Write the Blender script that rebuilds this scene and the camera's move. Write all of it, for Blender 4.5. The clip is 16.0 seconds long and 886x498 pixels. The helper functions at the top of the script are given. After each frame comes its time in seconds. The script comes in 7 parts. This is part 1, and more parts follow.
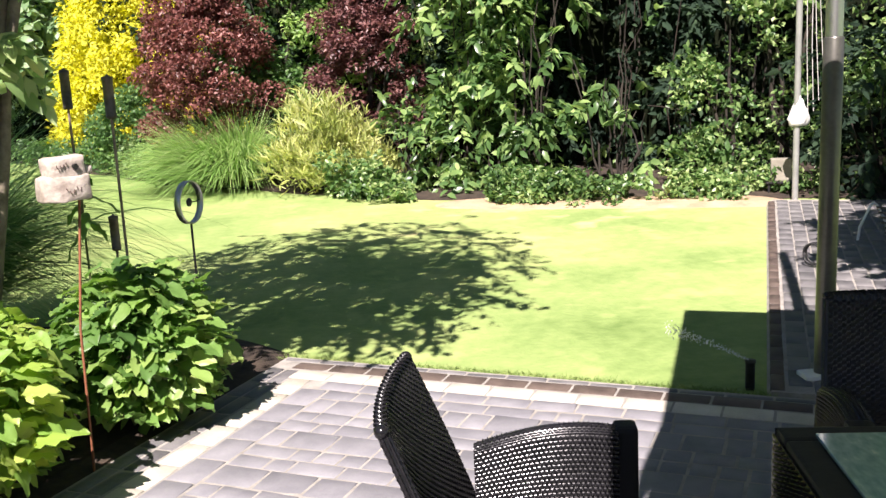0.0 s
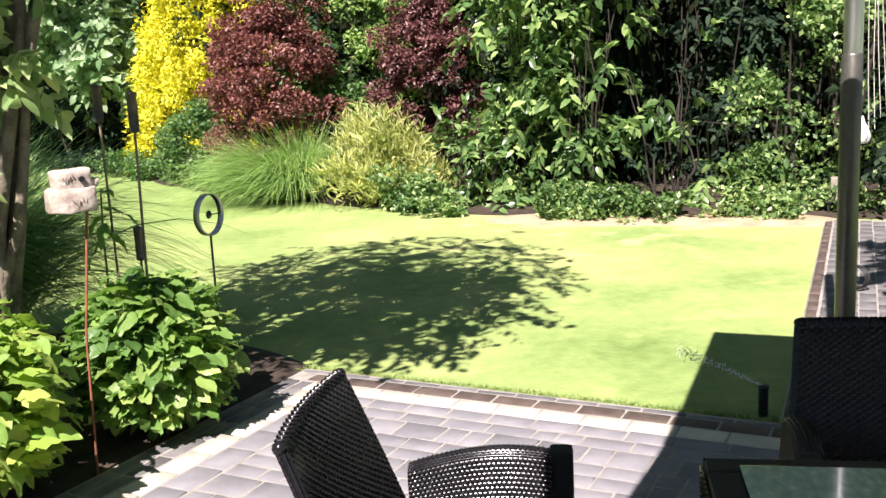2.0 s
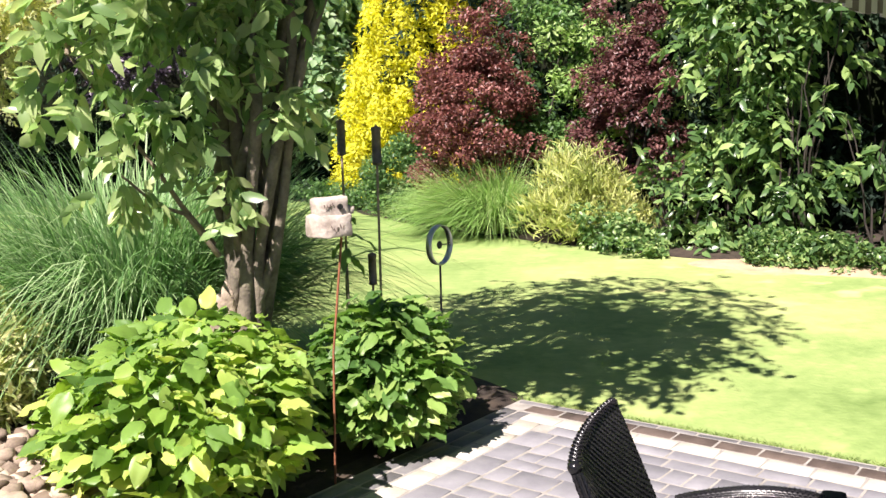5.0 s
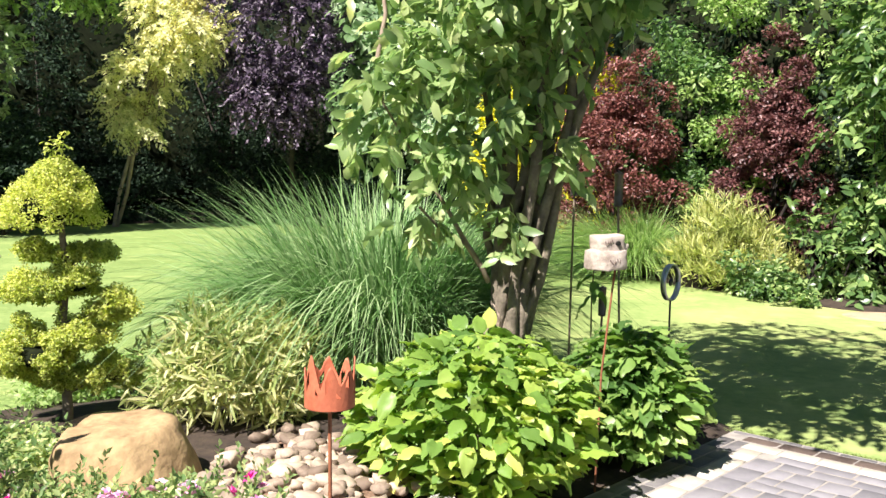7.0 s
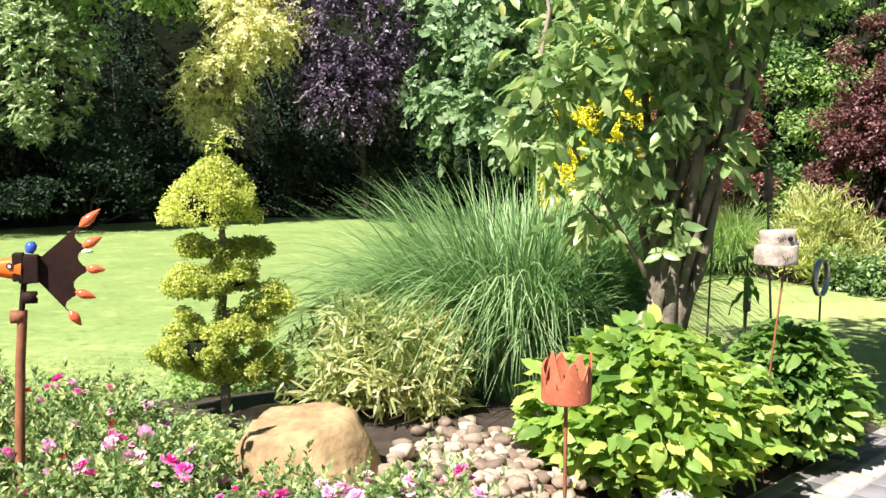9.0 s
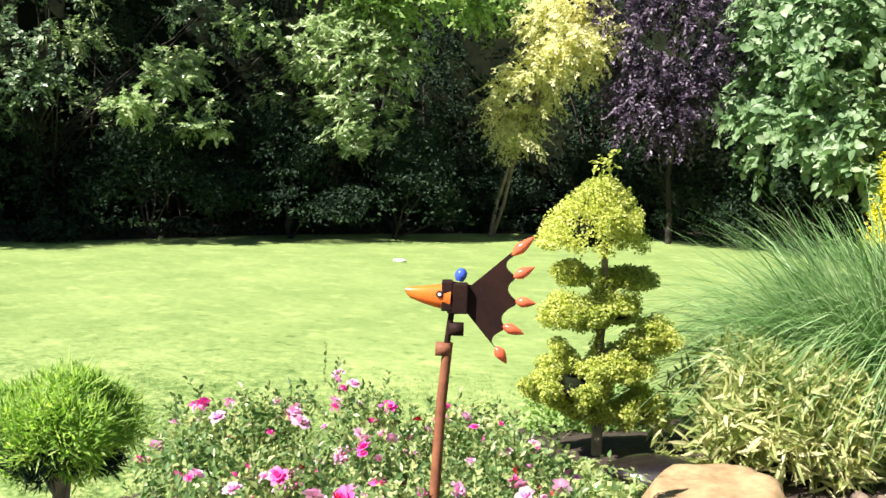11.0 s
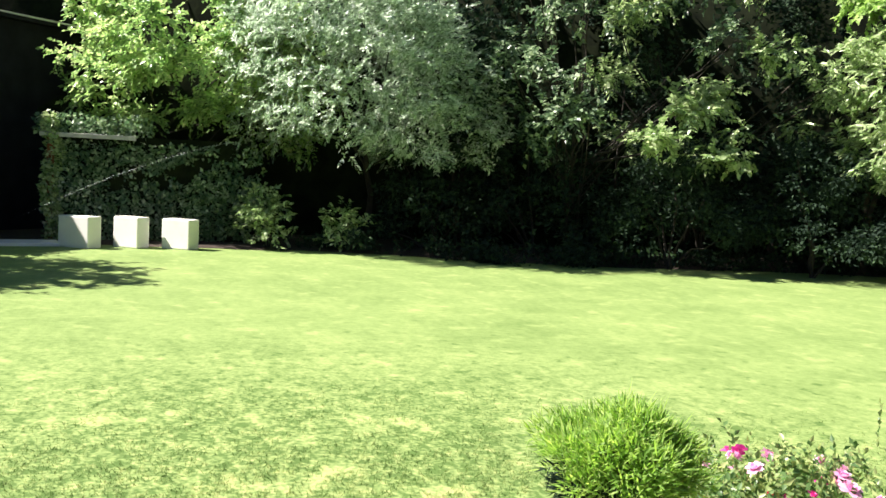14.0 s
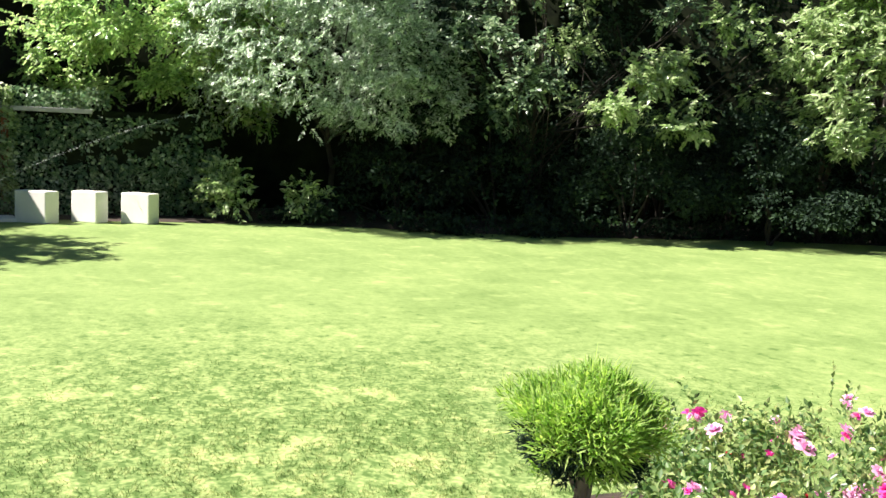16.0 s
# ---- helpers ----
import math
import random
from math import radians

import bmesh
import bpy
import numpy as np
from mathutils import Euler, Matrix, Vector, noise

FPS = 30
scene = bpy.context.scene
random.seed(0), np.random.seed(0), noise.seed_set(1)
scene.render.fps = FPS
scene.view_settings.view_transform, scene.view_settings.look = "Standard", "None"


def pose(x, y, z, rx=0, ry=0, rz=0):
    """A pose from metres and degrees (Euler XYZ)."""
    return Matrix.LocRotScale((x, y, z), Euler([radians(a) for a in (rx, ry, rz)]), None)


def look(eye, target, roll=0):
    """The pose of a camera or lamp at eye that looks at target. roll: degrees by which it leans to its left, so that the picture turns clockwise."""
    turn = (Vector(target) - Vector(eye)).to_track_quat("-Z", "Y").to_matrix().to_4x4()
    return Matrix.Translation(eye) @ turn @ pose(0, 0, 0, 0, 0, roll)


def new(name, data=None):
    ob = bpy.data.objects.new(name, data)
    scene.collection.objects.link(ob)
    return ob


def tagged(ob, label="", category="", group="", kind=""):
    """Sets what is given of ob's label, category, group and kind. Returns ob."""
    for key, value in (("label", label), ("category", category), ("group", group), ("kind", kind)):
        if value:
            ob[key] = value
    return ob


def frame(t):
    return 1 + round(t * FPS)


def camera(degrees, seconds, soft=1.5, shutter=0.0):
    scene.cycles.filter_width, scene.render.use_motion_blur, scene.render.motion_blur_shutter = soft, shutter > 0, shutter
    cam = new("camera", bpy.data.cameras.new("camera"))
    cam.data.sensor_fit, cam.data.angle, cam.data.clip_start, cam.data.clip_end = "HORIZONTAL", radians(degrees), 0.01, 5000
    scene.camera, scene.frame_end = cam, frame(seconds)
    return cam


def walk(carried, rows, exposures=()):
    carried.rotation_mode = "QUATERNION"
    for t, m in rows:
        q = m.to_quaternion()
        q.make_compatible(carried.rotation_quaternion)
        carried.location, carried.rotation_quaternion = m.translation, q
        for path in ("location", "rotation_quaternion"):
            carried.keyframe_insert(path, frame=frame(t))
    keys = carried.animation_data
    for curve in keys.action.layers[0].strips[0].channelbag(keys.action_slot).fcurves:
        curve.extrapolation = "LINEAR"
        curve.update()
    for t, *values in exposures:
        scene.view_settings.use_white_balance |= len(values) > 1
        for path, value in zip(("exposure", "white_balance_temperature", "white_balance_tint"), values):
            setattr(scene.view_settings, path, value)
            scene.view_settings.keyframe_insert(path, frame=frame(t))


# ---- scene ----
cam = camera(50.06, 16.0)
PATH = [
    (0.0, look((-0.326, 0.016, 1.524), (-0.158, 1.969, 1.127), -2.87)),
    (0.5, look((-0.207, 0.037, 1.525), (-0.099, 1.996, 1.138), -2.95)),
    (1.0, look((-0.081, 0.051, 1.509), (-0.034, 2.016, 1.135), -2.97)),
    (1.5, look((-0.016, 0.017, 1.513), (-0.005, 1.984, 1.148), -2.89)),
    (2.0, look((-0.000, 0.000, 1.520), (-0.000, 1.967, 1.159), -2.75)),
    (2.5, look((-0.003, -0.006, 1.524), (-0.005, 1.962, 1.164), -2.58)),
    (3.0, look((-0.014, -0.029, 1.532), (-0.032, 1.939, 1.176), -2.28)),
    (3.5, look((-0.029, -0.051, 1.542), (-0.096, 1.918, 1.196), -1.87)),
    (4.0, look((-0.048, -0.068, 1.544), (-0.204, 1.899, 1.216), -1.69)),
    (4.5, look((-0.084, -0.102, 1.550), (-0.356, 1.856, 1.246), -1.62)),
    (5.0, look((-0.227, -0.132, 1.537), (-0.594, 1.815, 1.267), -1.61)),
    (5.2, look((-0.318, -0.152, 1.528), (-0.711, 1.792, 1.274), -1.58)),
    (7.3, look((-1.036, -0.928, 1.584), (-1.570, 0.990, 1.395), 0.89)),
    (7.5, look((-1.077, -0.977, 1.587), (-1.609, 0.941, 1.395), 0.93)),
    (8.0, look((-1.196, -1.061, 1.569), (-1.734, 0.855, 1.376), 0.78)),
    (8.2, look((-1.250, -1.097, 1.580), (-1.796, 0.816, 1.381), 0.66)),
    (10.3, look((-2.042, -0.889, 1.583), (-2.922, 0.897, 1.395), 1.35)),
    (10.5, look((-2.128, -0.893, 1.588), (-3.065, 0.864, 1.400), 1.68)),
    (11.0, look((-2.240, -0.875, 1.598), (-3.369, 0.766, 1.416), 2.02)),
    (11.5, look((-2.296, -0.847, 1.596), (-3.622, 0.641, 1.425), 1.94)),
    (12.0, look((-2.349, -0.815, 1.592), (-3.847, 0.500, 1.427), 2.20)),
    (12.5, look((-2.388, -0.819, 1.592), (-4.005, 0.347, 1.431), 2.43)),
    (13.0, look((-2.407, -0.848, 1.597), (-4.106, 0.195, 1.436), 2.67)),
    (13.5, look((-2.442, -0.845, 1.587), (-4.202, 0.092, 1.426), 2.81)),
    (14.0, look((-2.480, -0.835, 1.572), (-4.282, 0.017, 1.413), 2.89)),
    (14.5, look((-2.507, -0.833, 1.563), (-4.334, -0.036, 1.402), 3.02)),
    (15.0, look((-2.512, -0.844, 1.560), (-4.348, -0.068, 1.393), 3.08)),
    (15.5, look((-2.490, -0.849, 1.555), (-4.316, -0.053, 1.373), 2.98)),
    (16.0, look((-2.441, -0.876, 1.575), (-4.202, 0.049, 1.360), 2.51)),
]
walk(cam, PATH, [(0.0, 1.38, 6500, 22), (3.5, 1.38, 6500, 22), (7.5, 1.38, 6500, 17), (10.5, 1.38, 6500, 16), (16.0, 1.37, 6500, 16)])

# ---- light ----
SUN_AZ = (-0.36, -0.933)
SUN_EL = radians(50)
world = bpy.data.worlds.new("sky")
scene.world = world
world.use_nodes = True
wn = world.node_tree
sky = wn.nodes.new("ShaderNodeTexSky")
sky.sky_type = "NISHITA"
sky.sun_disc = False
sky.dust_density = 0.2
sky.ozone_density = 3.5
sky.sun_elevation = SUN_EL
sky.sun_rotation = math.atan2(SUN_AZ[0], SUN_AZ[1])
bg = wn.nodes["Background"]
wn.links.new(sky.outputs[0], bg.inputs[0])
bg.inputs[1].default_value = 0.031
sun_data = bpy.data.lights.new("sun", "SUN")
sun_data.energy = 5.0
sun_data.angle = radians(0.53)
sun_data.color = (1.0, 0.95, 0.86)
sun = new("sun", sun_data)
sun.matrix_world = look((0, 0, 20), (-SUN_AZ[0] * math.cos(SUN_EL), -SUN_AZ[1] * math.cos(SUN_EL), 20 - math.sin(SUN_EL)))

rng = np.random.default_rng(7)


# ---- materials ----
def nodes_of(name):
    m = bpy.data.materials.new(name)
    m.use_nodes = True
    t = m.node_tree
    return m, t, t.nodes["Principled BSDF"]


def ramp_of(t, cols):
    r = t.nodes.new("ShaderNodeValToRGB")
    e = r.color_ramp.elements
    while len(e) < len(cols):
        e.new(0.5)
    for i, (p, c) in enumerate(cols):
        e[i].position = p
        e[i].color = (*c, 1)
    return r


def leaf_mat(name, cols, trans=0.35, rough=0.42, per_object=False, spec=0.4):
    """Leaves: colour varies leaf by leaf and in slow patches; part of the light comes through."""
    m, t, p = nodes_of(name)
    g = t.nodes.new("ShaderNodeObjectInfo" if per_object else "ShaderNodeNewGeometry")
    co = t.nodes.new("ShaderNodeTexCoord")
    n = t.nodes.new("ShaderNodeTexNoise")
    n.inputs["Scale"].default_value = 1.7
    n.inputs["Detail"].default_value = 2
    if per_object:
        geo = t.nodes.new("ShaderNodeNewGeometry")
        t.links.new(geo.outputs["Position"], n.inputs["Vector"])
    else:
        t.links.new(co.outputs["Object"], n.inputs["Vector"])
    mix = t.nodes.new("ShaderNodeMath")
    mix.operation = "MULTIPLY_ADD"
    mix.inputs[1].default_value = 0.62
    t.links.new(g.outputs["Random" if per_object else "Random Per Island"], mix.inputs[0])
    sc = t.nodes.new("ShaderNodeMath")
    sc.operation = "MULTIPLY_ADD"
    sc.inputs[1].default_value = 0.9
    sc.inputs[2].default_value = -0.26
    t.links.new(n.outputs["Fac"], sc.inputs[0])
    t.links.new(sc.outputs[0], mix.inputs[2])
    r = ramp_of(t, [(q, (c[0] * 1.06 + 0.003, c[1], c[2] * 1.2 + 0.007) if c[1] > c[0] else c) for q, c in cols])
    t.links.new(mix.outputs[0], r.inputs[0])
    t.links.new(r.outputs[0], p.inputs["Base Color"])
    p.inputs["Roughness"].default_value = rough
    p.inputs["Specular IOR Level"].default_value = spec
    if trans > 0:
        tr = t.nodes.new("ShaderNodeBsdfTranslucent")
        hs = t.nodes.new("ShaderNodeHueSaturation")
        hs.inputs["Saturation"].default_value = 1.15
        hs.inputs["Value"].default_value = 1.5
        t.links.new(r.outputs[0], hs.inputs["Color"])
        t.links.new(hs.outputs[0], tr.inputs[0])
        mx = t.nodes.new("ShaderNodeMixShader")
        mx.inputs[0].default_value = trans
        t.links.new(p.outputs[0], mx.inputs[1])
        t.links.new(tr.outputs[0], mx.inputs[2])
        t.links.new(mx.outputs[0], t.nodes["Material Output"].inputs[0])
    return m


def solid_mat(name, c1, c2, scale=6.0, rough=0.6, metal=0.0, bump=0.15, fine=60.0, per_object=0.0, rough_var=0.1, spec=0.5):
    """Solid surfaces: two colours mixed by coarse and fine noise, with relief."""
    m, t, p = nodes_of(name)
    co = t.nodes.new("ShaderNodeTexCoord")
    a = t.nodes.new("ShaderNodeTexNoise")
    a.inputs["Scale"].default_value = scale
    a.inputs["Detail"].default_value = 5
    b = t.nodes.new("ShaderNodeTexNoise")
    b.inputs["Scale"].default_value = fine
    b.inputs["Detail"].default_value = 3
    src = co.outputs["Object"]
    if per_object:
        # each piece takes its own stretch of the pattern
        ob_info = t.nodes.new("ShaderNodeObjectInfo")
        mul = t.nodes.new("ShaderNodeVectorMath"); mul.operation = "SCALE"; mul.inputs[0].default_value = (31.0, 17.0, 43.0)
        t.links.new(ob_info.outputs["Random"], mul.inputs["Scale"])
        adv = t.nodes.new("ShaderNodeVectorMath"); adv.operation = "ADD"
        t.links.new(src, adv.inputs[0]); t.links.new(mul.outputs[0], adv.inputs[1])
        src = adv.outputs[0]
    for q in (a, b):
        t.links.new(src, q.inputs["Vector"])
    s = t.nodes.new("ShaderNodeMath")
    s.operation = "MULTIPLY_ADD"
    s.inputs[1].default_value = 0.4
    t.links.new(b.outputs["Fac"], s.inputs[0])
    s2 = t.nodes.new("ShaderNodeMath")
    s2.operation = "MULTIPLY_ADD"
    s2.inputs[1].default_value = 1.2
    s2.inputs[2].default_value = -0.35
    t.links.new(a.outputs["Fac"], s2.inputs[0])
    t.links.new(s2.outputs[0], s.inputs[2])
    last = s.outputs[0]
    if per_object:
        oi = t.nodes.new("ShaderNodeObjectInfo")
        k = t.nodes.new("ShaderNodeMath")
        k.operation = "MULTIPLY_ADD"
        k.inputs[1].default_value = per_object
        t.links.new(oi.outputs["Random"], k.inputs[0])
        k2 = t.nodes.new("ShaderNodeMath")
        k2.operation = "ADD"
        k2.inputs[1].default_value = -per_object / 2
        t.links.new(last, k2.inputs[0])
        t.links.new(k2.outputs[0], k.inputs[2])
        last = k.outputs[0]
    r = ramp_of(t, ((0.15, c1), (0.8, c2)))
    t.links.new(last, r.inputs[0])
    t.links.new(r.outputs[0], p.inputs["Base Color"])
    p.inputs["Roughness"].default_value = rough
    p.inputs["Metallic"].default_value = metal
    p.inputs["Specular IOR Level"].default_value = spec
    if rough_var:
        rv = t.nodes.new("ShaderNodeMath")
        rv.operation = "MULTIPLY_ADD"
        rv.inputs[1].default_value = rough_var * 2
        rv.inputs[2].default_value = rough - rough_var
        t.links.new(a.outputs["Fac"], rv.inputs[0])
        t.links.new(rv.outputs[0], p.inputs["Roughness"])
    if bump:
        bp = t.nodes.new("ShaderNodeBump")
        bp.inputs["Strength"].default_value = bump
        bp.inputs["Distance"].default_value = 0.01
        t.links.new(s.outputs[0], bp.inputs["Height"])
        t.links.new(bp.outputs[0], p.inputs["Normal"])
    return m


def lawn_mat(name, island=0.0):
    """Dry summer lawn: bright green, with straw-coloured patches and soft mown streaks; the same pattern on sheet and blades."""
    m, t, p = nodes_of(name)
    geo = t.nodes.new("ShaderNodeNewGeometry")
    def noise_at(scale, detail, stretch=None, turn=0.5):
        n = t.nodes.new("ShaderNodeTexNoise")
        n.inputs["Scale"].default_value = scale
        n.inputs["Detail"].default_value = detail
        if stretch:
            mp = t.nodes.new("ShaderNodeMapping")
            mp.inputs["Scale"].default_value = stretch
            mp.inputs["Rotation"].default_value = (0, 0, turn)
            t.links.new(geo.outputs["Position"], mp.inputs[0])
            t.links.new(mp.outputs[0], n.inputs["Vector"])
        else:
            t.links.new(geo.outputs["Position"], n.inputs["Vector"])
        return n.outputs["Fac"]
    def calc(op, a, b, c=None):
        n = t.nodes.new("ShaderNodeMath")
        n.operation = op
        for k, q in enumerate((a, b) if c is None else (a, b, c)):
            if isinstance(q, (int, float)):
                n.inputs[k].default_value = q
            else:
                t.links.new(q, n.inputs[k])
        return n.outputs[0]
    def zone(at, r0, r1, top):
        d = t.nodes.new("ShaderNodeVectorMath"); d.operation = "DISTANCE"; d.inputs[1].default_value = (*at, 0)
        t.links.new(geo.outputs["Position"], d.inputs[0])
        q = t.nodes.new("ShaderNodeMapRange"); q.interpolation_type = "SMOOTHSTEP"
        q.inputs["From Min"].default_value = r1; q.inputs["From Max"].default_value = r0
        q.inputs["To Min"].default_value = 0.0; q.inputs["To Max"].default_value = top
        t.links.new(d.outputs["Value"], q.inputs["Value"])
        return q.outputs[0]
    big, mid, streak = noise_at(0.38, 2), noise_at(1.3, 3), noise_at(1.1, 3, (0.55, 2.1, 0), 0.9)
    fine, tuft = noise_at(30, 5), noise_at(10.5, 6)
    # worn, tufty turf on the open side of the rose bed; smooth elsewhere
    worn = zone((-5.6, 0.0), 1.6, 6.4, 1.0)
    val = calc("MULTIPLY_ADD", big, 0.16, -0.025)
    val = calc("MULTIPLY_ADD", mid, 0.22, calc("ADD", val, 0.065))
    val = calc("MULTIPLY_ADD", streak, 0.09, val)
    rough_w = calc("MULTIPLY_ADD", worn, 0.70, 0.24)
    val = calc("MULTIPLY_ADD", calc("SUBTRACT", tuft, 0.5), rough_w, val)
    val = calc("MULTIPLY_ADD", calc("SUBTRACT", fine, 0.5), calc("MULTIPLY_ADD", worn, 1.0, 0.10), val)
    val = calc("ADD", val, calc("MULTIPLY", worn, -0.055))
    # small dark green dabs of coarser grass, thinning out with distance from the rose bed, and straw-coloured flecks
    def flecks(scale, lo, hi, amount):
        q = t.nodes.new("ShaderNodeMapRange"); q.interpolation_type = "SMOOTHSTEP"
        q.inputs["From Min"].default_value = lo; q.inputs["From Max"].default_value = hi
        t.links.new(noise_at(scale, 3), q.inputs["Value"])
        return calc("MULTIPLY", q.outputs[0], amount)
    val = calc("SUBTRACT", val, flecks(6.5, 0.58, 0.70, zone((-6.5, 1.5), 1.5, 8.0, 0.17)))
    val = calc("ADD", val, flecks(3.3, 0.55, 0.72, 0.12))
    # the strip of lawn before the north hedge is drier
    val = calc("ADD", val, zone((2.0, 9.3), 0.6, 8.0, 0.14))
    val = calc("ADD", val, calc("MULTIPLY", calc("SUBTRACT", noise_at(0.75, 6), 0.5), zone((1.0, 7.2), 1.0, 7.0, 0.62)))
    patchy = t.nodes.new("ShaderNodeMapRange"); patchy.interpolation_type = "SMOOTHSTEP"
    patchy.inputs["From Min"].default_value = 0.54; patchy.inputs["From Max"].default_value = 0.70
    t.links.new(noise_at(2.1, 5), patchy.inputs["Value"])
    bald = calc("MULTIPLY", patchy.outputs[0], calc("MAXIMUM", calc("MULTIPLY", worn, 0.24), calc("MAXIMUM", zone((1.4, 8.9), 0.4, 2.6, 0.55), 0.05)))
    val = calc("ADD", val, bald)
    if island:
        val = calc("MULTIPLY_ADD", geo.outputs["Random Per Island"], island, calc("ADD", val, -island / 2))
    r = ramp_of(t, [(q, tuple(x * 1.10 for x in c)) for q, c in LAWN_COLS] if island else LAWN_COLS)
    t.links.new(val, r.inputs[0])
    t.links.new(r.outputs[0], p.inputs["Base Color"])
    p.inputs["Roughness"].default_value = 0.75
    p.inputs["Specular IOR Level"].default_value = 0.2
    if island:
        tr = t.nodes.new("ShaderNodeBsdfTranslucent")
        t.links.new(r.outputs[0], tr.inputs[0])
        mx = t.nodes.new("ShaderNodeMixShader")
        mx.inputs[0].default_value = 0.45
        t.links.new(p.outputs[0], mx.inputs[1])
        t.links.new(tr.outputs[0], mx.inputs[2])
        t.links.new(mx.outputs[0], t.nodes["Material Output"].inputs[0])
    else:
        bp = t.nodes.new("ShaderNodeBump")
        bp.inputs["Strength"].default_value = 0.22
        bp.inputs["Distance"].default_value = 0.03
        t.links.new(fine, bp.inputs["Height"])
        t.links.new(bp.outputs[0], p.inputs["Normal"])
    return m


LAWN_COLS = ((0.10, (0.094, 0.165, 0.040)), (0.30, (0.218, 0.305, 0.098)), (0.52, (0.362, 0.415, 0.156)), (0.74, (0.46, 0.42, 0.205)), (0.95, (0.47, 0.395, 0.225)))
M = {}
M["lawn"] = lawn_mat("lawn")
M["blade"] = lawn_mat("grass_blade", 0.20)
M["soil"] = solid_mat("soil", (0.016, 0.011, 0.008), (0.065, 0.045, 0.03), 9, 0.95, bump=1.0, fine=45)
M["sandy"] = solid_mat("dry_soil", (0.30, 0.20, 0.12), (0.52, 0.40, 0.27), 4, 0.9, bump=0.7, fine=45)
M["paver"] = solid_mat("grey_paver", (0.165, 0.163, 0.178), (0.245, 0.240, 0.256), 9, 0.85, bump=0.25, fine=140, per_object=0.45, spec=0.3)
M["paver_dark"] = solid_mat("dark_paver", (0.09, 0.088, 0.092), (0.205, 0.195, 0.195), 8, 0.6, bump=0.4, fine=120, per_object=0.35)
M["paver_pale"] = solid_mat("pale_paver", (0.38, 0.345, 0.285), (0.60, 0.56, 0.48), 6, 0.7, bump=0.35, fine=90, per_object=0.3)
M["joint"] = solid_mat("sand_joint", (0.21, 0.195, 0.175), (0.37, 0.345, 0.31), 12, 0.9, bump=0.5, fine=90)
M["edge_brick"] = solid_mat("brown_edging", (0.048, 0.034, 0.028), (0.135, 0.10, 0.082), 8, 0.75, bump=0.4, fine=90, per_object=0.3)
M["wicker"] = solid_mat("black_wicker", (0.006, 0.006, 0.007), (0.016, 0.015, 0.018), 30, 0.21, bump=0.05, fine=200, rough_var=0.04, spec=0.45)
M["wicker_in"] = solid_mat("wicker_backing", (0.006, 0.006, 0.007), (0.014, 0.014, 0.015), 30, 0.7, bump=0.1)
M["steel"] = solid_mat("brushed_steel", (0.50, 0.50, 0.51), (0.70, 0.70, 0.70), 3, 0.36, metal=1.0, bump=0.03, fine=150)
M["black_metal"] = solid_mat("black_metal", (0.012, 0.012, 0.013), (0.04, 0.04, 0.042), 20, 0.45, metal=0.3, bump=0.1)
M["white_paint"] = solid_mat("white_paint", (0.68, 0.68, 0.67), (0.82, 0.82, 0.80), 5, 0.5, bump=0.08)
M["white_stone"] = solid_mat("white_rendered_cube", (0.80, 0.77, 0.72), (0.90, 0.88, 0.84), 2.5, 0.8, bump=0.2, fine=40)
M["rust"] = solid_mat("rusted_steel", (0.14, 0.045, 0.02), (0.34, 0.13, 0.06), 12, 0.75, bump=0.3, fine=90)
M["rust_dark"] = solid_mat("dark_rusted_steel", (0.010, 0.004, 0.004), (0.034, 0.013, 0.009), 10, 0.75, bump=0.2, fine=90, spec=0.2)
M["terracotta"] = solid_mat("orange_rust_lantern", (0.34, 0.085, 0.04), (0.54, 0.17, 0.085), 10, 0.7, bump=0.25, fine=80)
M["orange"] = solid_mat("orange_glass", (0.75, 0.13, 0.02), (0.85, 0.22, 0.03), 8, 0.25, bump=0.05)
M["coral"] = solid_mat("coral_glass", (0.70, 0.10, 0.05), (0.85, 0.20, 0.08), 25, 0.22, bump=0.05)
M["blue"] = solid_mat("blue_glass", (0.03, 0.07, 0.45), (0.07, 0.15, 0.65), 15, 0.2, bump=0.05)
M["eye_white"] = solid_mat("white_enamel", (0.75, 0.72, 0.68), (0.85, 0.82, 0.8), 15, 0.3, bump=0.0)
M["birch"] = solid_mat("bleached_wood", (0.22, 0.17, 0.14), (0.60, 0.53, 0.46), 15, 0.85, bump=0.8, fine=50)
M["burnt"] = solid_mat("burnt_wood", (0.06, 0.04, 0.035), (0.16, 0.11, 0.09), 30, 0.9, bump=0.3)
# bark kept near black so stems carry the shade under the crowns
M["bark_far"] = solid_mat("shade_dark_bark", (0.012, 0.010, 0.008), (0.05, 0.04, 0.03), 8, 0.9, bump=0.5)
M["bark"] = solid_mat("grey_brown_bark", (0.070, 0.058, 0.044), (0.26, 0.22, 0.165), 14, 0.9, bump=1.0, fine=60)
M["bark_pale"] = solid_mat("pale_bark", (0.16, 0.12, 0.085), (0.36, 0.29, 0.22), 10, 0.9, bump=0.6, fine=50)
M["bark_bare"] = solid_mat("bare_wood", (0.20, 0.15, 0.11), (0.46, 0.38, 0.29), 16, 0.9, bump=0.9, fine=70)
M["rock"] = solid_mat("tan_boulder", (0.20, 0.13, 0.062), (0.46, 0.33, 0.17), 6.5, 0.88, bump=1.0, fine=26)
M["pebble"] = solid_mat("pale_pebble", (0.15, 0.11, 0.08), (0.46, 0.37, 0.28), 9, 0.8, bump=0.3, fine=80, per_object=0.7)
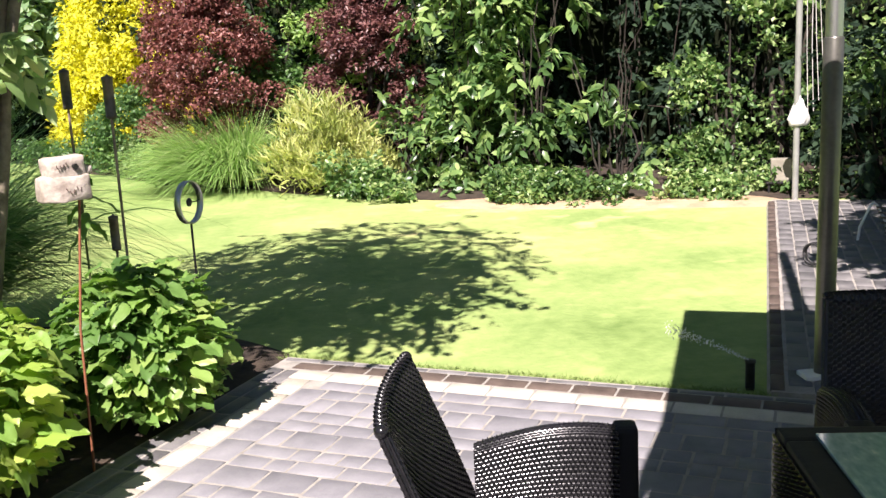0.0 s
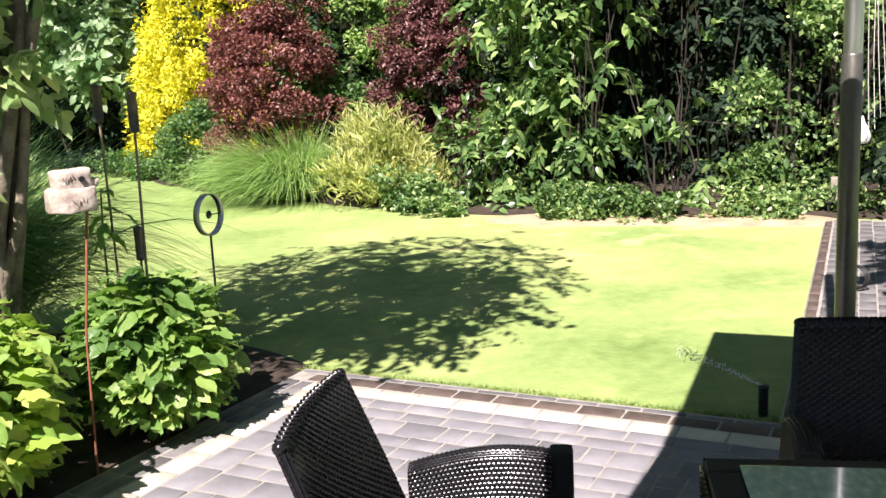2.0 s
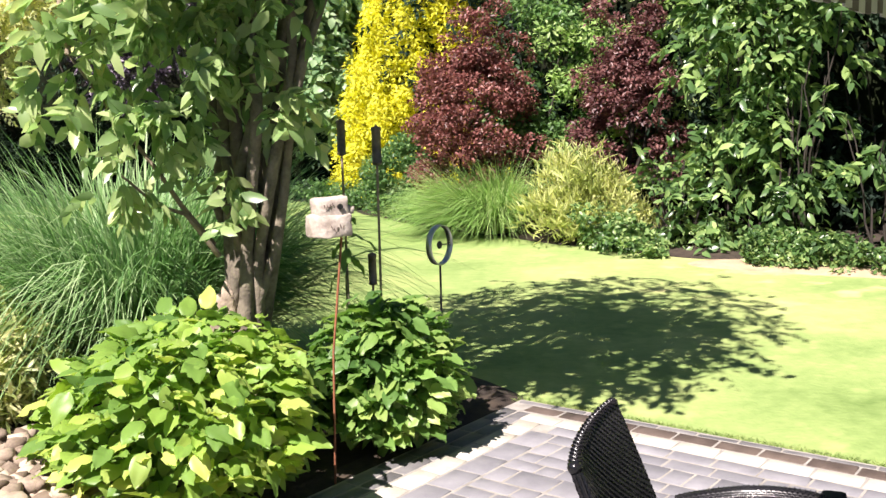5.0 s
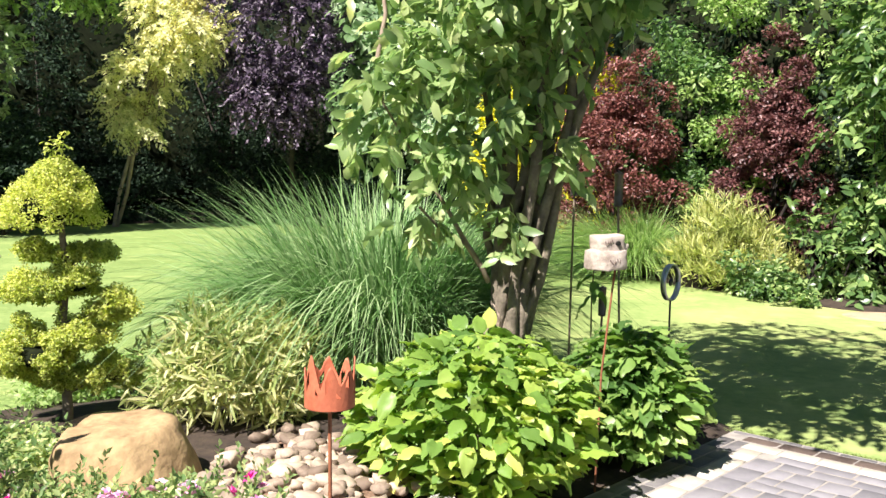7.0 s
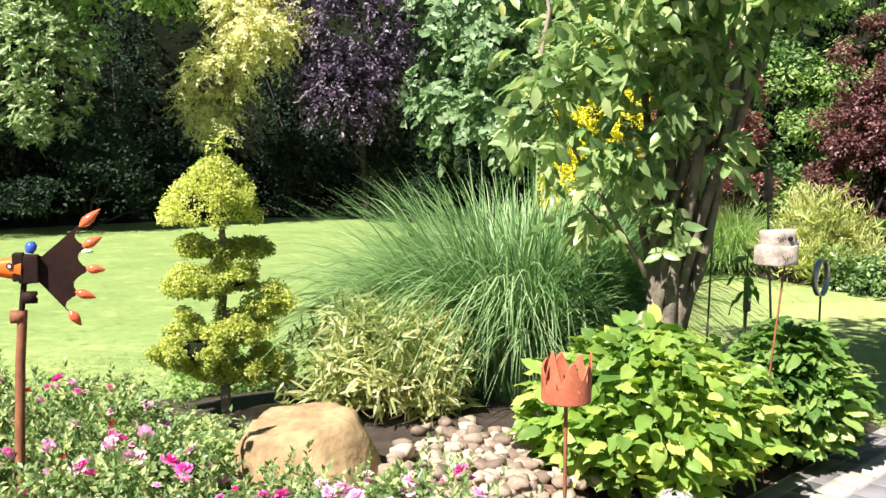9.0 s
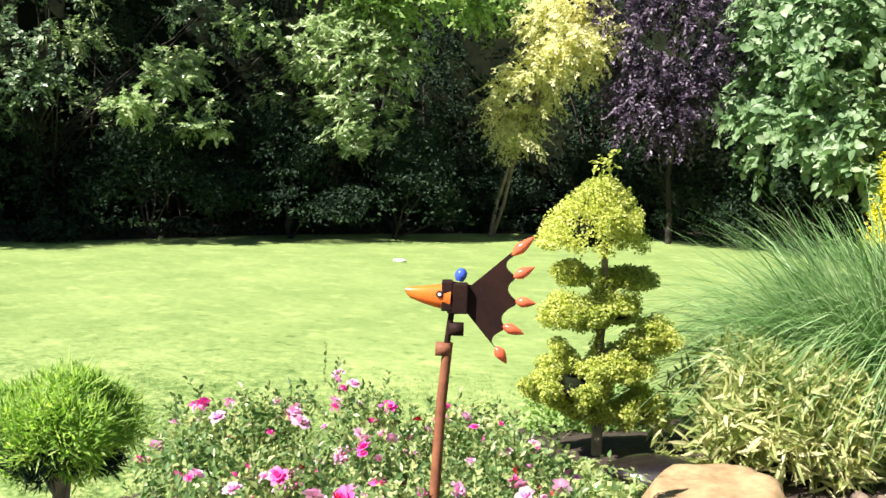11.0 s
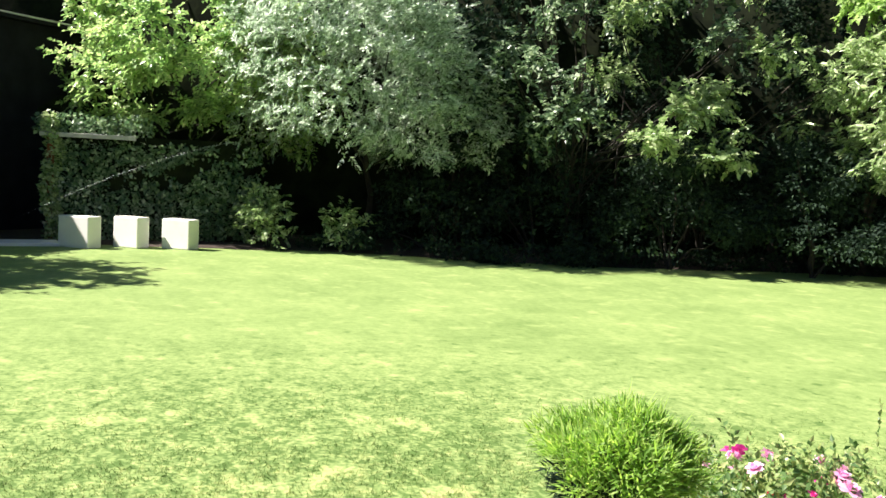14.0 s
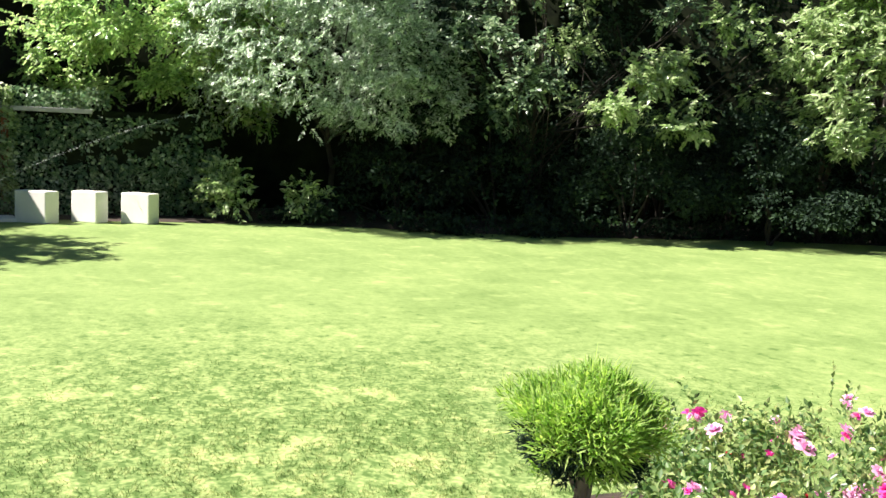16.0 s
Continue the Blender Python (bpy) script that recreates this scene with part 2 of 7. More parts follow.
M["mulch"] = solid_mat("bark_mulch", (0.10, 0.055, 0.03), (0.32, 0.21, 0.14), 30, 0.95, bump=0.9, fine=90)
M["brick"] = solid_mat("dim_house_wall", (0.13, 0.085, 0.065), (0.24, 0.17, 0.135), 2, 0.85, bump=0.2)
M["roof"] = solid_mat("dark_roof", (0.006, 0.006, 0.009), (0.018, 0.018, 0.024), 3, 0.8, bump=0.3, spec=0.15)
M["wood_grey"] = solid_mat("grey_timber", (0.30, 0.29, 0.30), (0.52, 0.50, 0.50), 6, 0.8, bump=0.4)
M["canvas"] = solid_mat("pale_canvas", (0.50, 0.48, 0.46), (0.62, 0.60, 0.57), 20, 0.9, bump=0.2, fine=200)
M["canvas_dark"] = solid_mat("brown_canvas", (0.10, 0.08, 0.075), (0.16, 0.13, 0.12), 20, 0.9, bump=0.2, fine=200)
M["brown_stem"] = solid_mat("brown_twig", (0.010, 0.007, 0.005), (0.040, 0.026, 0.018), 12, 0.85, bump=0.3)
M["torch_metal"] = solid_mat("grey_torch_metal", (0.07, 0.058, 0.050), (0.24, 0.20, 0.17), 12, 0.4, metal=0.6, bump=0.1)
M["pole_paint"] = solid_mat("grey_pole", (0.30, 0.30, 0.29), (0.46, 0.46, 0.44), 5, 0.35, metal=0.4, bump=0.05)
# near black: stands for deep shade in gaps and inside foliage
M["thicket"] = solid_mat("near_black_shade", (0.004, 0.006, 0.003), (0.016, 0.022, 0.009), 3.0, 0.95, bump=1.0, fine=14, spec=0.1)

GREEN = ((0.0, (0.028, 0.075, 0.018)), (0.5, (0.08, 0.18, 0.04)), (1.0, (0.20, 0.33, 0.08)))
M["laurel"] = leaf_mat("laurel_leaf", ((0, (0.020, 0.052, 0.014)), (0.45, (0.085, 0.18, 0.042)), (0.8, (0.27, 0.41, 0.11)), (1, (0.46, 0.60, 0.20))), 0.34, 0.32, spec=0.45)
# ramp paints shade in its low end, scattered sunlit leaves in its top
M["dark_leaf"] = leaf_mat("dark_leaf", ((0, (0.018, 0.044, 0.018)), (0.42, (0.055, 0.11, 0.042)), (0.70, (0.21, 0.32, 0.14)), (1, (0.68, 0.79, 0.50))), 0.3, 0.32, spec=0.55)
# leaf darkened to carry the shade of rear and lower planting
M["shaded_leaf"] = leaf_mat("shade_darkened_leaf", ((0, (0.010, 0.024, 0.010)), (0.6, (0.022, 0.048, 0.018)), (1, (0.060, 0.11, 0.042))), 0.2, 0.7, spec=0.08)
M["mid_leaf"] = leaf_mat("mid_leaf", GREEN, 0.35)
M["sapling_leaf"] = leaf_mat("young_maple_leaf", ((0, (0.06, 0.15, 0.04)), (0.45, (0.28, 0.45, 0.14)), (0.8, (0.54, 0.67, 0.27)), (1, (0.80, 0.86, 0.52))), 0.42, 0.32, spec=0.9)
M["hedge_leaf"] = leaf_mat("hedge_leaf", ((0, (0.06, 0.14, 0.035)), (0.5, (0.23, 0.39, 0.10)), (1, (0.54, 0.67, 0.22))), 0.38)
M["fresh_leaf"] = leaf_mat("fresh_leaf", ((0, (0.11, 0.22, 0.047)), (0.5, (0.285, 0.45, 0.115)), (1, (0.53, 0.67, 0.26))), 0.45)
# brighter copy of the laurel leaf; sunlight is put into its colour
M["laurel_lit"] = leaf_mat("sunlit_laurel_leaf", ((0, (0.08, 0.15, 0.045)), (0.45, (0.28, 0.41, 0.15)), (1, (0.62, 0.72, 0.38))), 0.4, 0.26, spec=0.7)
M["maple_leaf"] = leaf_mat("pale_maple_leaf", ((0, (0.06, 0.14, 0.05)), (0.5, (0.20, 0.33, 0.13)), (1, (0.50, 0.63, 0.36))), 0.4)
M["willow_leaf"] = leaf_mat("silver_green_leaf", ((0, (0.075, 0.145, 0.06)), (0.42, (0.30, 0.43, 0.22)), (0.75, (0.62, 0.72, 0.52)), (1, (0.90, 0.95, 0.84))), 0.42, 0.32, spec=1.0)
M["gold_var"] = leaf_mat("cream_variegated_leaf", ((0, (0.22, 0.32, 0.09)), (0.45, (0.62, 0.65, 0.28)), (1, (0.90, 0.87, 0.56))), 0.48)
# the lilac top end paints in highlights on the purple leaves
M["purple"] = leaf_mat("purple_leaf", ((0, (0.016, 0.010, 0.020)), (0.55, (0.050, 0.034, 0.060)), (0.85, (0.20, 0.155, 0.225)), (1, (0.42, 0.34, 0.44))), 0.25, 0.45, spec=0.5)
M["barberry"] = leaf_mat("dark_red_leaf", ((0, (0.05, 0.020, 0.018)), (0.5, (0.16, 0.058, 0.050)), (1, (0.42, 0.19, 0.165))), 0.3)
M["barberry2"] = leaf_mat("dull_red_leaf", ((0, (0.045, 0.018, 0.020)), (0.5, (0.13, 0.055, 0.055)), (1, (0.32, 0.16, 0.14))), 0.3)
M["gold_conifer"] = leaf_mat("golden_conifer_leaf", ((0, (0.36, 0.34, 0.02)), (0.5, (0.66, 0.63, 0.05)), (1, (0.82, 0.81, 0.13))), 0.35, 0.6)
# golden leaf; its highlights and green shadows are widened into the ramp
M["topiary"] = leaf_mat("golden_topiary_leaf", ((0, (0.09, 0.17, 0.026)), (0.45, (0.42, 0.51, 0.10)), (1, (0.82, 0.80, 0.30))), 0.45, 0.5)
M["thuja"] = leaf_mat("yellow_green_conifer", ((0, (0.08, 0.18, 0.03)), (0.5, (0.26, 0.44, 0.075)), (1, (0.50, 0.64, 0.16))), 0.5, 0.55)
M["hydrangea"] = leaf_mat("hydrangea_leaf", ((0, (0.12, 0.24, 0.035)), (0.5, (0.27, 0.43, 0.06)), (0.8, (0.46, 0.55, 0.11)), (1, (0.64, 0.60, 0.20))), 0.38, 0.42, True)
# same leaf made darker; the tree's shade is put into its colour
M["hydrangea_shade"] = leaf_mat("shade_hydrangea_leaf", ((0, (0.07, 0.17, 0.03)), (0.6, (0.18, 0.33, 0.06)), (1, (0.38, 0.50, 0.12))), 0.35, 0.42, True)
# darker copies of the bush leaves; shade inside the bush is in the colour
M["hyd_inner"] = leaf_mat("inner_shade_leaf", ((0, (0.06, 0.15, 0.024)), (0.5, (0.19, 0.34, 0.05)), (1, (0.42, 0.52, 0.11))), 0.36)
M["hyd_rest"] = leaf_mat("deep_inner_shade_leaf", ((0, (0.04, 0.11, 0.02)), (0.5, (0.13, 0.26, 0.045)), (1, (0.34, 0.46, 0.11))), 0.34)
M["tree_leaf"] = leaf_mat("broad_tree_leaf", ((0, (0.065, 0.145, 0.042)), (0.45, (0.20, 0.33, 0.095)), (0.85, (0.46, 0.57, 0.22)), (1, (0.72, 0.66, 0.22))), 0.44, 0.32, spec=0.5)
M["miscanthus"] = leaf_mat("silver_grass_blade", ((0, (0.05, 0.14, 0.035)), (0.45, (0.165, 0.32, 0.090)), (1, (0.45, 0.60, 0.28))), 0.4, 0.42, spec=0.25)
M["fountain"] = leaf_mat("fountain_grass_blade", ((0, (0.12, 0.24, 0.05)), (0.5, (0.24, 0.40, 0.10)), (1, (0.48, 0.60, 0.24))), 0.4, 0.4)
M["bamboo"] = leaf_mat("yellow_bamboo_leaf", ((0, (0.22, 0.31, 0.07)), (0.5, (0.50, 0.57, 0.18)), (1, (0.74, 0.73, 0.36))), 0.42)
M["sasa"] = leaf_mat("variegated_bamboo_leaf", ((0, (0.08, 0.16, 0.03)), (0.4, (0.29, 0.37, 0.10)), (0.7, (0.60, 0.62, 0.27)), (1, (0.80, 0.77, 0.45))), 0.4)
M["rose_leaf"] = leaf_mat("rose_leaf", ((0, (0.060, 0.14, 0.038)), (0.40, (0.15, 0.27, 0.075)), (0.75, (0.40, 0.50, 0.17)), (1, (0.72, 0.72, 0.36))), 0.42, 0.34)
M["rose_pink"] = leaf_mat("pink_petal", ((0, (0.62, 0.03, 0.26)), (0.5, (0.80, 0.11, 0.46)), (1, (0.86, 0.34, 0.64))), 0.3, 0.5)
M["rose_pale"] = leaf_mat("pale_pink_petal", ((0, (0.72, 0.27, 0.54)), (0.5, (0.83, 0.46, 0.67)), (1, (0.88, 0.72, 0.81))), 0.3, 0.5)
M["rose_red"] = leaf_mat("red_petal", ((0, (0.45, 0.01, 0.03)), (1, (0.75, 0.05, 0.10))), 0.25, 0.5)
M["ivy"] = leaf_mat("ivy_leaf", ((0, (0.024, 0.065, 0.016)), (0.5, (0.10, 0.205, 0.046)), (0.8, (0.32, 0.45, 0.14)), (1, (0.58, 0.70, 0.30))), 0.35, 0.34)
M["wall_ivy"] = leaf_mat("wall_ivy_leaf", ((0, (0.04, 0.10, 0.04)), (0.5, (0.14, 0.24, 0.10)), (0.8, (0.40, 0.52, 0.28)), (1, (0.72, 0.80, 0.58))), 0.35, 0.34)
M["stem"] = solid_mat("green_stem", (0.08, 0.10, 0.03), (0.20, 0.20, 0.08), 20, 0.7, bump=0.2)
M["white_bloom"] = leaf_mat("white_petal", ((0, (0.48, 0.50, 0.40)), (1, (0.72, 0.72, 0.64))), 0.3, 0.5)
M["water"] = solid_mat("water_drops", (0.70, 0.74, 0.78), (0.85, 0.88, 0.90), 20, 0.1, bump=0.0, spec=1.0)
M["water_black"] = solid_mat("black_basin", (0.008, 0.006, 0.006), (0.02, 0.016, 0.014), 6, 0.25, bump=0.1)


# ---- mesh helpers ----
def mesh_of(name, verts, faces, mat, smooth=False):
    """A mesh from vertex and face arrays; all faces have the same number of corners."""
    me = bpy.data.meshes.new(name)
    v = np.asarray(verts, dtype=np.float32)
    f = np.asarray(faces, dtype=np.int32)
    me.vertices.add(len(v))
    me.vertices.foreach_set("co", v.ravel())
    me.loops.add(f.size)
    me.loops.foreach_set("vertex_index", f.ravel())
    me.polygons.add(len(f))
    me.polygons.foreach_set("loop_start", np.arange(len(f), dtype=np.int32) * f.shape[1])
    if smooth:
        me.polygons.foreach_set("use_smooth", np.ones(len(f), dtype=bool))
    me.update(calc_edges=True)
    me.validate()
    me.materials.append(mat)
    return me


def bm_mesh(name, bm, mat, smooth=False):
    me = bpy.data.meshes.new(name)
    bm.normal_update()
    bm.to_mesh(me)
    bm.free()
    if smooth:
        me.polygons.foreach_set("use_smooth", [True] * len(me.polygons))
    me.materials.append(mat)
    return me


def part(name, me, parent, label="", m=None):
    ob = new(name, me)
    ob.parent = parent
    if m is not None:
        ob.matrix_basis = m
    if label:
        tagged(ob, label)
    return ob


def thing(name, label, category, at=(0, 0, 0), rz=0.0, group="", kind=""):
    ob = new(name)
    ob.empty_display_size = 0.05
    ob.matrix_basis = pose(at[0], at[1], at[2], 0, 0, rz)
    return tagged(ob, label, category, group, kind)


def unit(a):
    return a / np.maximum(np.linalg.norm(a, axis=-1, keepdims=True), 1e-9)


def join(parts):
    vs, fs, k = [], [], 0
    for v, f in parts:
        vs.append(v)
        fs.append(np.asarray(f) + k)
        k += len(v)
    return np.concatenate(vs), np.concatenate(fs)


def tube(pts, radii, sides=7):
    """A tapered tube of quads along a polyline."""
    p = np.asarray(pts, float)
    r = np.broadcast_to(np.asarray(radii, float), (len(p),))
    d = unit(np.gradient(p, axis=0))
    ref = np.array([0.31, 0.17, 0.93]) if abs(d[0, 2]) < 0.9 else np.array([1.0, 0.1, 0.0])
    a = unit(np.cross(d, ref))
    b = np.cross(d, a)
    an = np.linspace(0, 2 * np.pi, sides, endpoint=False)
    ring = p[:, None] + r[:, None, None] * (a[:, None] * np.cos(an)[None, :, None] + b[:, None] * np.sin(an)[None, :, None])
    n = len(p)
    i, j = np.meshgrid(np.arange(n - 1), np.arange(sides), indexing="ij")
    k = (j + 1) % sides
    f = np.stack([i * sides + j, i * sides + k, (i + 1) * sides + k, (i + 1) * sides + j], -1).reshape(-1, 4)
    return ring.reshape(-1, 3), f


def bent(a, b, sag=0.0, n=6, wob=0.0, r=None):
    """A polyline from a to b that bows and wobbles."""
    g = r or rng
    a, b = np.asarray(a, float), np.asarray(b, float)
    s = np.linspace(0, 1, n)[:, None]
    p = a + (b - a) * s
    p[:, 2] += sag * np.sin(np.pi * s[:, 0])
    if wob:
        o = g.normal(0, wob, (n, 3))
        o[0] = o[-1] = 0
        p += o
    return p


def leaf_cards(P, D, N, length, width, fold=0.25, droop=0.15, full=False):
    """Folded, pointed leaves: at P, growing along D, facing N. Four quads-corners and a midrib each."""
    D = unit(D)
    S = unit(np.cross(D, N))
    N = np.cross(S, D)
    L = length[:, None]
    W = width[:, None] * 0.5
    base = P
    if full:
        a, b = P + D * L * 0.28, P + D * L * 0.66 - N * L * droop * 0.35
        v = np.stack([base, a + S * W * 0.9 + N * W * fold, b + S * W * 0.8 + N * W * fold * 0.7, P + D * L - N * L * droop, b - S * W * 0.8 + N * W * fold * 0.7, a - S * W * 0.9 + N * W * fold, a, b], 1).reshape(-1, 3)
        i = np.arange(len(P))[:, None] * 8
        return v, np.concatenate([i + q for q in ([0, 6, 1], [6, 7, 2], [6, 2, 1], [7, 3, 2], [0, 5, 6], [5, 4, 7], [5, 7, 6], [4, 3, 7])], 0)
    mid = P + D * L * 0.45
    l1 = mid + S * W + N * W * fold
    r1 = mid - S * W + N * W * fold
    tip = P + D * L - N * L * droop
    v = np.stack([base, l1, tip, r1], 1).reshape(-1, 3)
    n = len(P)
    i = np.arange(n)[:, None] * 4
    f = np.concatenate([i + [0, 2, 1], i + [0, 3, 2]], 0)
    return v, f


def waves(p, k, seed):
    """Cheap smooth noise from summed sines, about -1..1."""
    g = np.random.default_rng(seed)
    o = 0
    for i in range(5):
        d = g.normal(0, 1, 3) * k
        o = o + np.sin(p @ d + g.uniform(0, 6.28))
    return o / 2.6


def clump_points(lumps, n, seed, shell=0.45, gap=0.25):
    """Points and outward normals near the skin of many ellipsoids (x, y, z, rx, ry, rz), thinned into tufts."""
    g = np.random.default_rng(seed)
    L = np.asarray(lumps, float)
    area = (L[:, 3] * L[:, 4] * L[:, 5]) ** (2 / 3)
    k = g.choice(len(L), size=int(n * 1.6), p=area / area.sum())
    u = unit(g.normal(0, 1, (len(k), 3)))
    rad = 1 - shell * g.random(len(k)) ** 1.6
    P = L[k, :3] + u * L[k, 3:] * rad[:, None]
    nn = unit(u / L[k, 3:])
    s = waves(P, 4.0, seed + 1) + 0.6 * waves(P, 10.0, seed + 2)
    keep = s > np.quantile(s, gap)
    P, nn = P[keep], nn[keep]
    return P[:n], nn[:n]


def foliage(name, lumps, n, length, width, mat, parent, seed, up=0.95, spread=0.7, shell=0.45, gap=0.3, droop=0.15, floor=0.02, label="", hang=0.0, full=False, toss=0.6):
    g = np.random.default_rng(seed + 50)
    P, N = clump_points(lumps, n, seed, shell, gap)
    ok = P[:, 2] > floor
    P, N = P[ok], N[ok]
    m = len(P)
    face = unit(N * 0.7 + np.array([0, 0, up]) + g.normal(0, toss, (m, 3)))
    D = unit(np.cross(face, g.normal(0, 1, (m, 3))) + N * spread * 0.6 + np.array([0, 0, -hang]))
    s = g.uniform(0.65, 1.25, m)
    v, f = leaf_cards(P, D, face, length * s, width * s, droop=droop, full=full)
    ob = part(name, mesh_of(name, v, f, mat), parent, label)
    return ob


def sprays(name, crowns, twigs, leaves, length, width, mat, parent, seed, twig=0.45, shell=0.55, gap=0.4, droop=0.35, up=0.9, toss=0.45, out=0.8, grain=1.6, floor=0.05, low=-1.0, full=False, fan=0.9, label="", bow=0.35, sunward=0.0):
    """Leafy twigs: each leaves the crown's mass outwards, bows down and carries its leaves on both sides. Twigs gather in boughs with gaps between."""
    g = np.random.default_rng(seed)
    C = np.asarray(crowns, float)
    area = (C[:, 3] * C[:, 4] * C[:, 5]) ** (2 / 3)
    k = g.choice(len(C), size=int(twigs * 3.2), p=area / area.sum())
    u = unit(g.normal(0, 1, (len(k), 3)))
    ok = u[:, 2] > low
    u, k = u[ok], k[ok]
    rad = 1 - shell * g.random(len(k)) ** 1.5
    rad *= 1 + 0.16 * waves(u, 2.6, seed + 3) + 0.08 * waves(u, 7.0, seed + 4)
    P = C[k, :3] + u * C[k, 3:] * rad[:, None]
    Q = P * [1, 1, 1.7]
    s = waves(Q, grain, seed + 1) + 0.8 * waves(Q, grain * 2.6, seed + 2)
    ok = (s > np.quantile(s, gap)) & (P[:, 2] > floor)
    P, N = P[ok][:twigs], unit(u / C[k, 3:])[ok][:twigs]
    m = len(P)
    A = unit(N * [1, 1, 0.6] * out + g.normal(0, 0.55, (m, 3)) + np.array([0, 0, -droop]))
    ln = twig * g.uniform(0.55, 1.3, m)
    t = (np.arange(leaves) + 0.6) / leaves
    pos = P[:, None] + A[:, None] * (ln[:, None] * t)[..., None]
    pos[..., 2] -= bow * ln[:, None] * t[None] ** 2
    face0 = unit(N * 0.5 + np.array([0, 0, up]) + sunward * np.array([SUN_AZ[0], SUN_AZ[1], 0.6]) + g.normal(0, toss * 0.6, (m, 3)))
    side = unit(np.cross(A, face0))
    flip = np.where(np.arange(leaves) % 2, 1.0, -1.0)[None, :, None]
    D = A[:, None] * 0.75 + side[:, None] * flip * fan + g.normal(0, 0.3, (m, leaves, 3)) + np.array([0, 0, -droop * 0.6])
    F = face0[:, None] + g.normal(0, toss, (m, leaves, 3))
    sz = g.uniform(0.65, 1.25, (m, leaves)).ravel()
    pos, D, F = pos.reshape(-1, 3), unit(D.reshape(-1, 3)), unit(F.reshape(-1, 3))
    ok = pos[:, 2] > floor
    v, f = leaf_cards(pos[ok], D[ok], F[ok], length * sz[ok], width * sz[ok], droop=0.22, full=full)
    return part(name, mesh_of(name, v, f, mat), parent, label)


def lump_cloud(cx, cy, cz, rx, ry, rz, n, size, seed, low=-0.8, inner=0.72):
    """Small foliage lumps scattered over a large ellipsoid's skin."""
    g = np.random.default_rng(seed)
    u = unit(g.normal(0, 1, (n * 3, 3)))
    u = u[u[:, 2] > low][:n]
    rad = g.uniform(inner, 1.02, len(u))
    c = np.array([cx, cy, cz]) + u * np.array([rx, ry, rz]) * rad[:, None]
    s = size * g.uniform(0.65, 1.35, (len(u), 1))
    return np.concatenate([c, s * [1.0, 1.0, 0.62]], 1)


def limbs(base, tops, r0, r1, seed, fork=0.35, sides=7, wob=0.03):
    """Stems that leave a base and bend out to the given tops."""
    g = np.random.default_rng(seed)
    out = []
    for tpt in tops:
        a = np.asarray(base, float) + np.append(g.normal(0, r0 * 0.5, 2), 0)
        b = np.asarray(tpt, float)
        n = 7
        s = np.linspace(0, 1, n)[:, None]
        mid = a + (b - a) * s
        mid[:, :2] = a[:2] + (b[:2] - a[:2]) * (s ** (1 + fork))
        mid[1:-1] += g.normal(0, wob, (n - 2, 3))
        out.append(tube(mid, np.linspace(r0, r1, n), sides))
    return join(out)


def box(bm, x0, y0, z0, x1, y1, z1, bevel=0.0):
    r = bmesh.ops.create_cube(bm, size=1.0, matrix=Matrix.Translation(((x0 + x1) / 2, (y0 + y1) / 2, (z0 + z1) / 2)) @ Matrix.Diagonal((x1 - x0, y1 - y0, z1 - z0, 1)))
    if bevel:
        es = list({e for v in r["verts"] for e in v.link_edges})
        bmesh.ops.bevel(bm, geom=es, offset=bevel, segments=2, profile=0.6, affect="EDGES")
    return bm


def boxed(name, dims, mat, parent, bevel=0.004, label="", m=None):
    bm = bmesh.new()
    box(bm, *dims, bevel)
    return part(name, bm_mesh(name, bm, mat), parent, label, m)


# ---- ground ----
def inside(poly, pts):
    x, y = pts[:, 0], pts[:, 1]
    r = np.zeros(len(pts), bool)
    for (x0, y0), (x1, y1) in zip(poly, poly[1:] + poly[:1]):
        c = (y0 > y) != (y1 > y)
        r ^= c & (x < (x1 - x0) * (y - y0) / (y1 - y0 + 1e-12) + x0)
    return r


ground_bm = bmesh.new()
bmesh.ops.create_circle(ground_bm, cap_ends=True, segments=48, radius=600)
tagged(new("ground", bm_mesh("ground", ground_bm, M["lawn"])), "dry summer lawn, bright green with straw-coloured patches", "lawn", kind="structure")

U = np.array([0.455, 0.890])
V = np.array([0.890, -0.455])
K = np.array([-0.75, 4.82])


def pat(a, b):
    """Patio coordinates: a along the lawn edge, b towards the house."""
    q = K + V * a - U * b
    return float(q[0]), float(q[1])


WU, WV = np.array([0.405, 0.914]), np.array([0.914, -0.405])


def way(a, b):
    """Path coordinates: a across from the lawn's side, b away from the terrace."""
    q = np.array([1.395, 3.80]) + WV * a + WU * b
    return float(q[0]), float(q[1])


BED = [(-0.80, 4.95), (-1.25, 5.45), (-2.3, 5.95), (-3.4, 5.75), (-4.4, 5.0), (-5.0, 4.1), (-5.3, 3.0), (-5.75, 2.2), (-5.85, 1.4), (-5.3, 0.75), (-4.6, 0.35), (-3.3, 0.1), pat(-0.06, 5.2), pat(-0.06, 0.0)]


def smooth_poly(poly, times=3):
    p = np.array(poly, float)
    for _ in range(times):
        q = np.roll(p, -1, 0)
        p = np.stack([0.75 * p + 0.25 * q, 0.25 * p + 0.75 * q], 1).reshape(-1, 2)
    return p


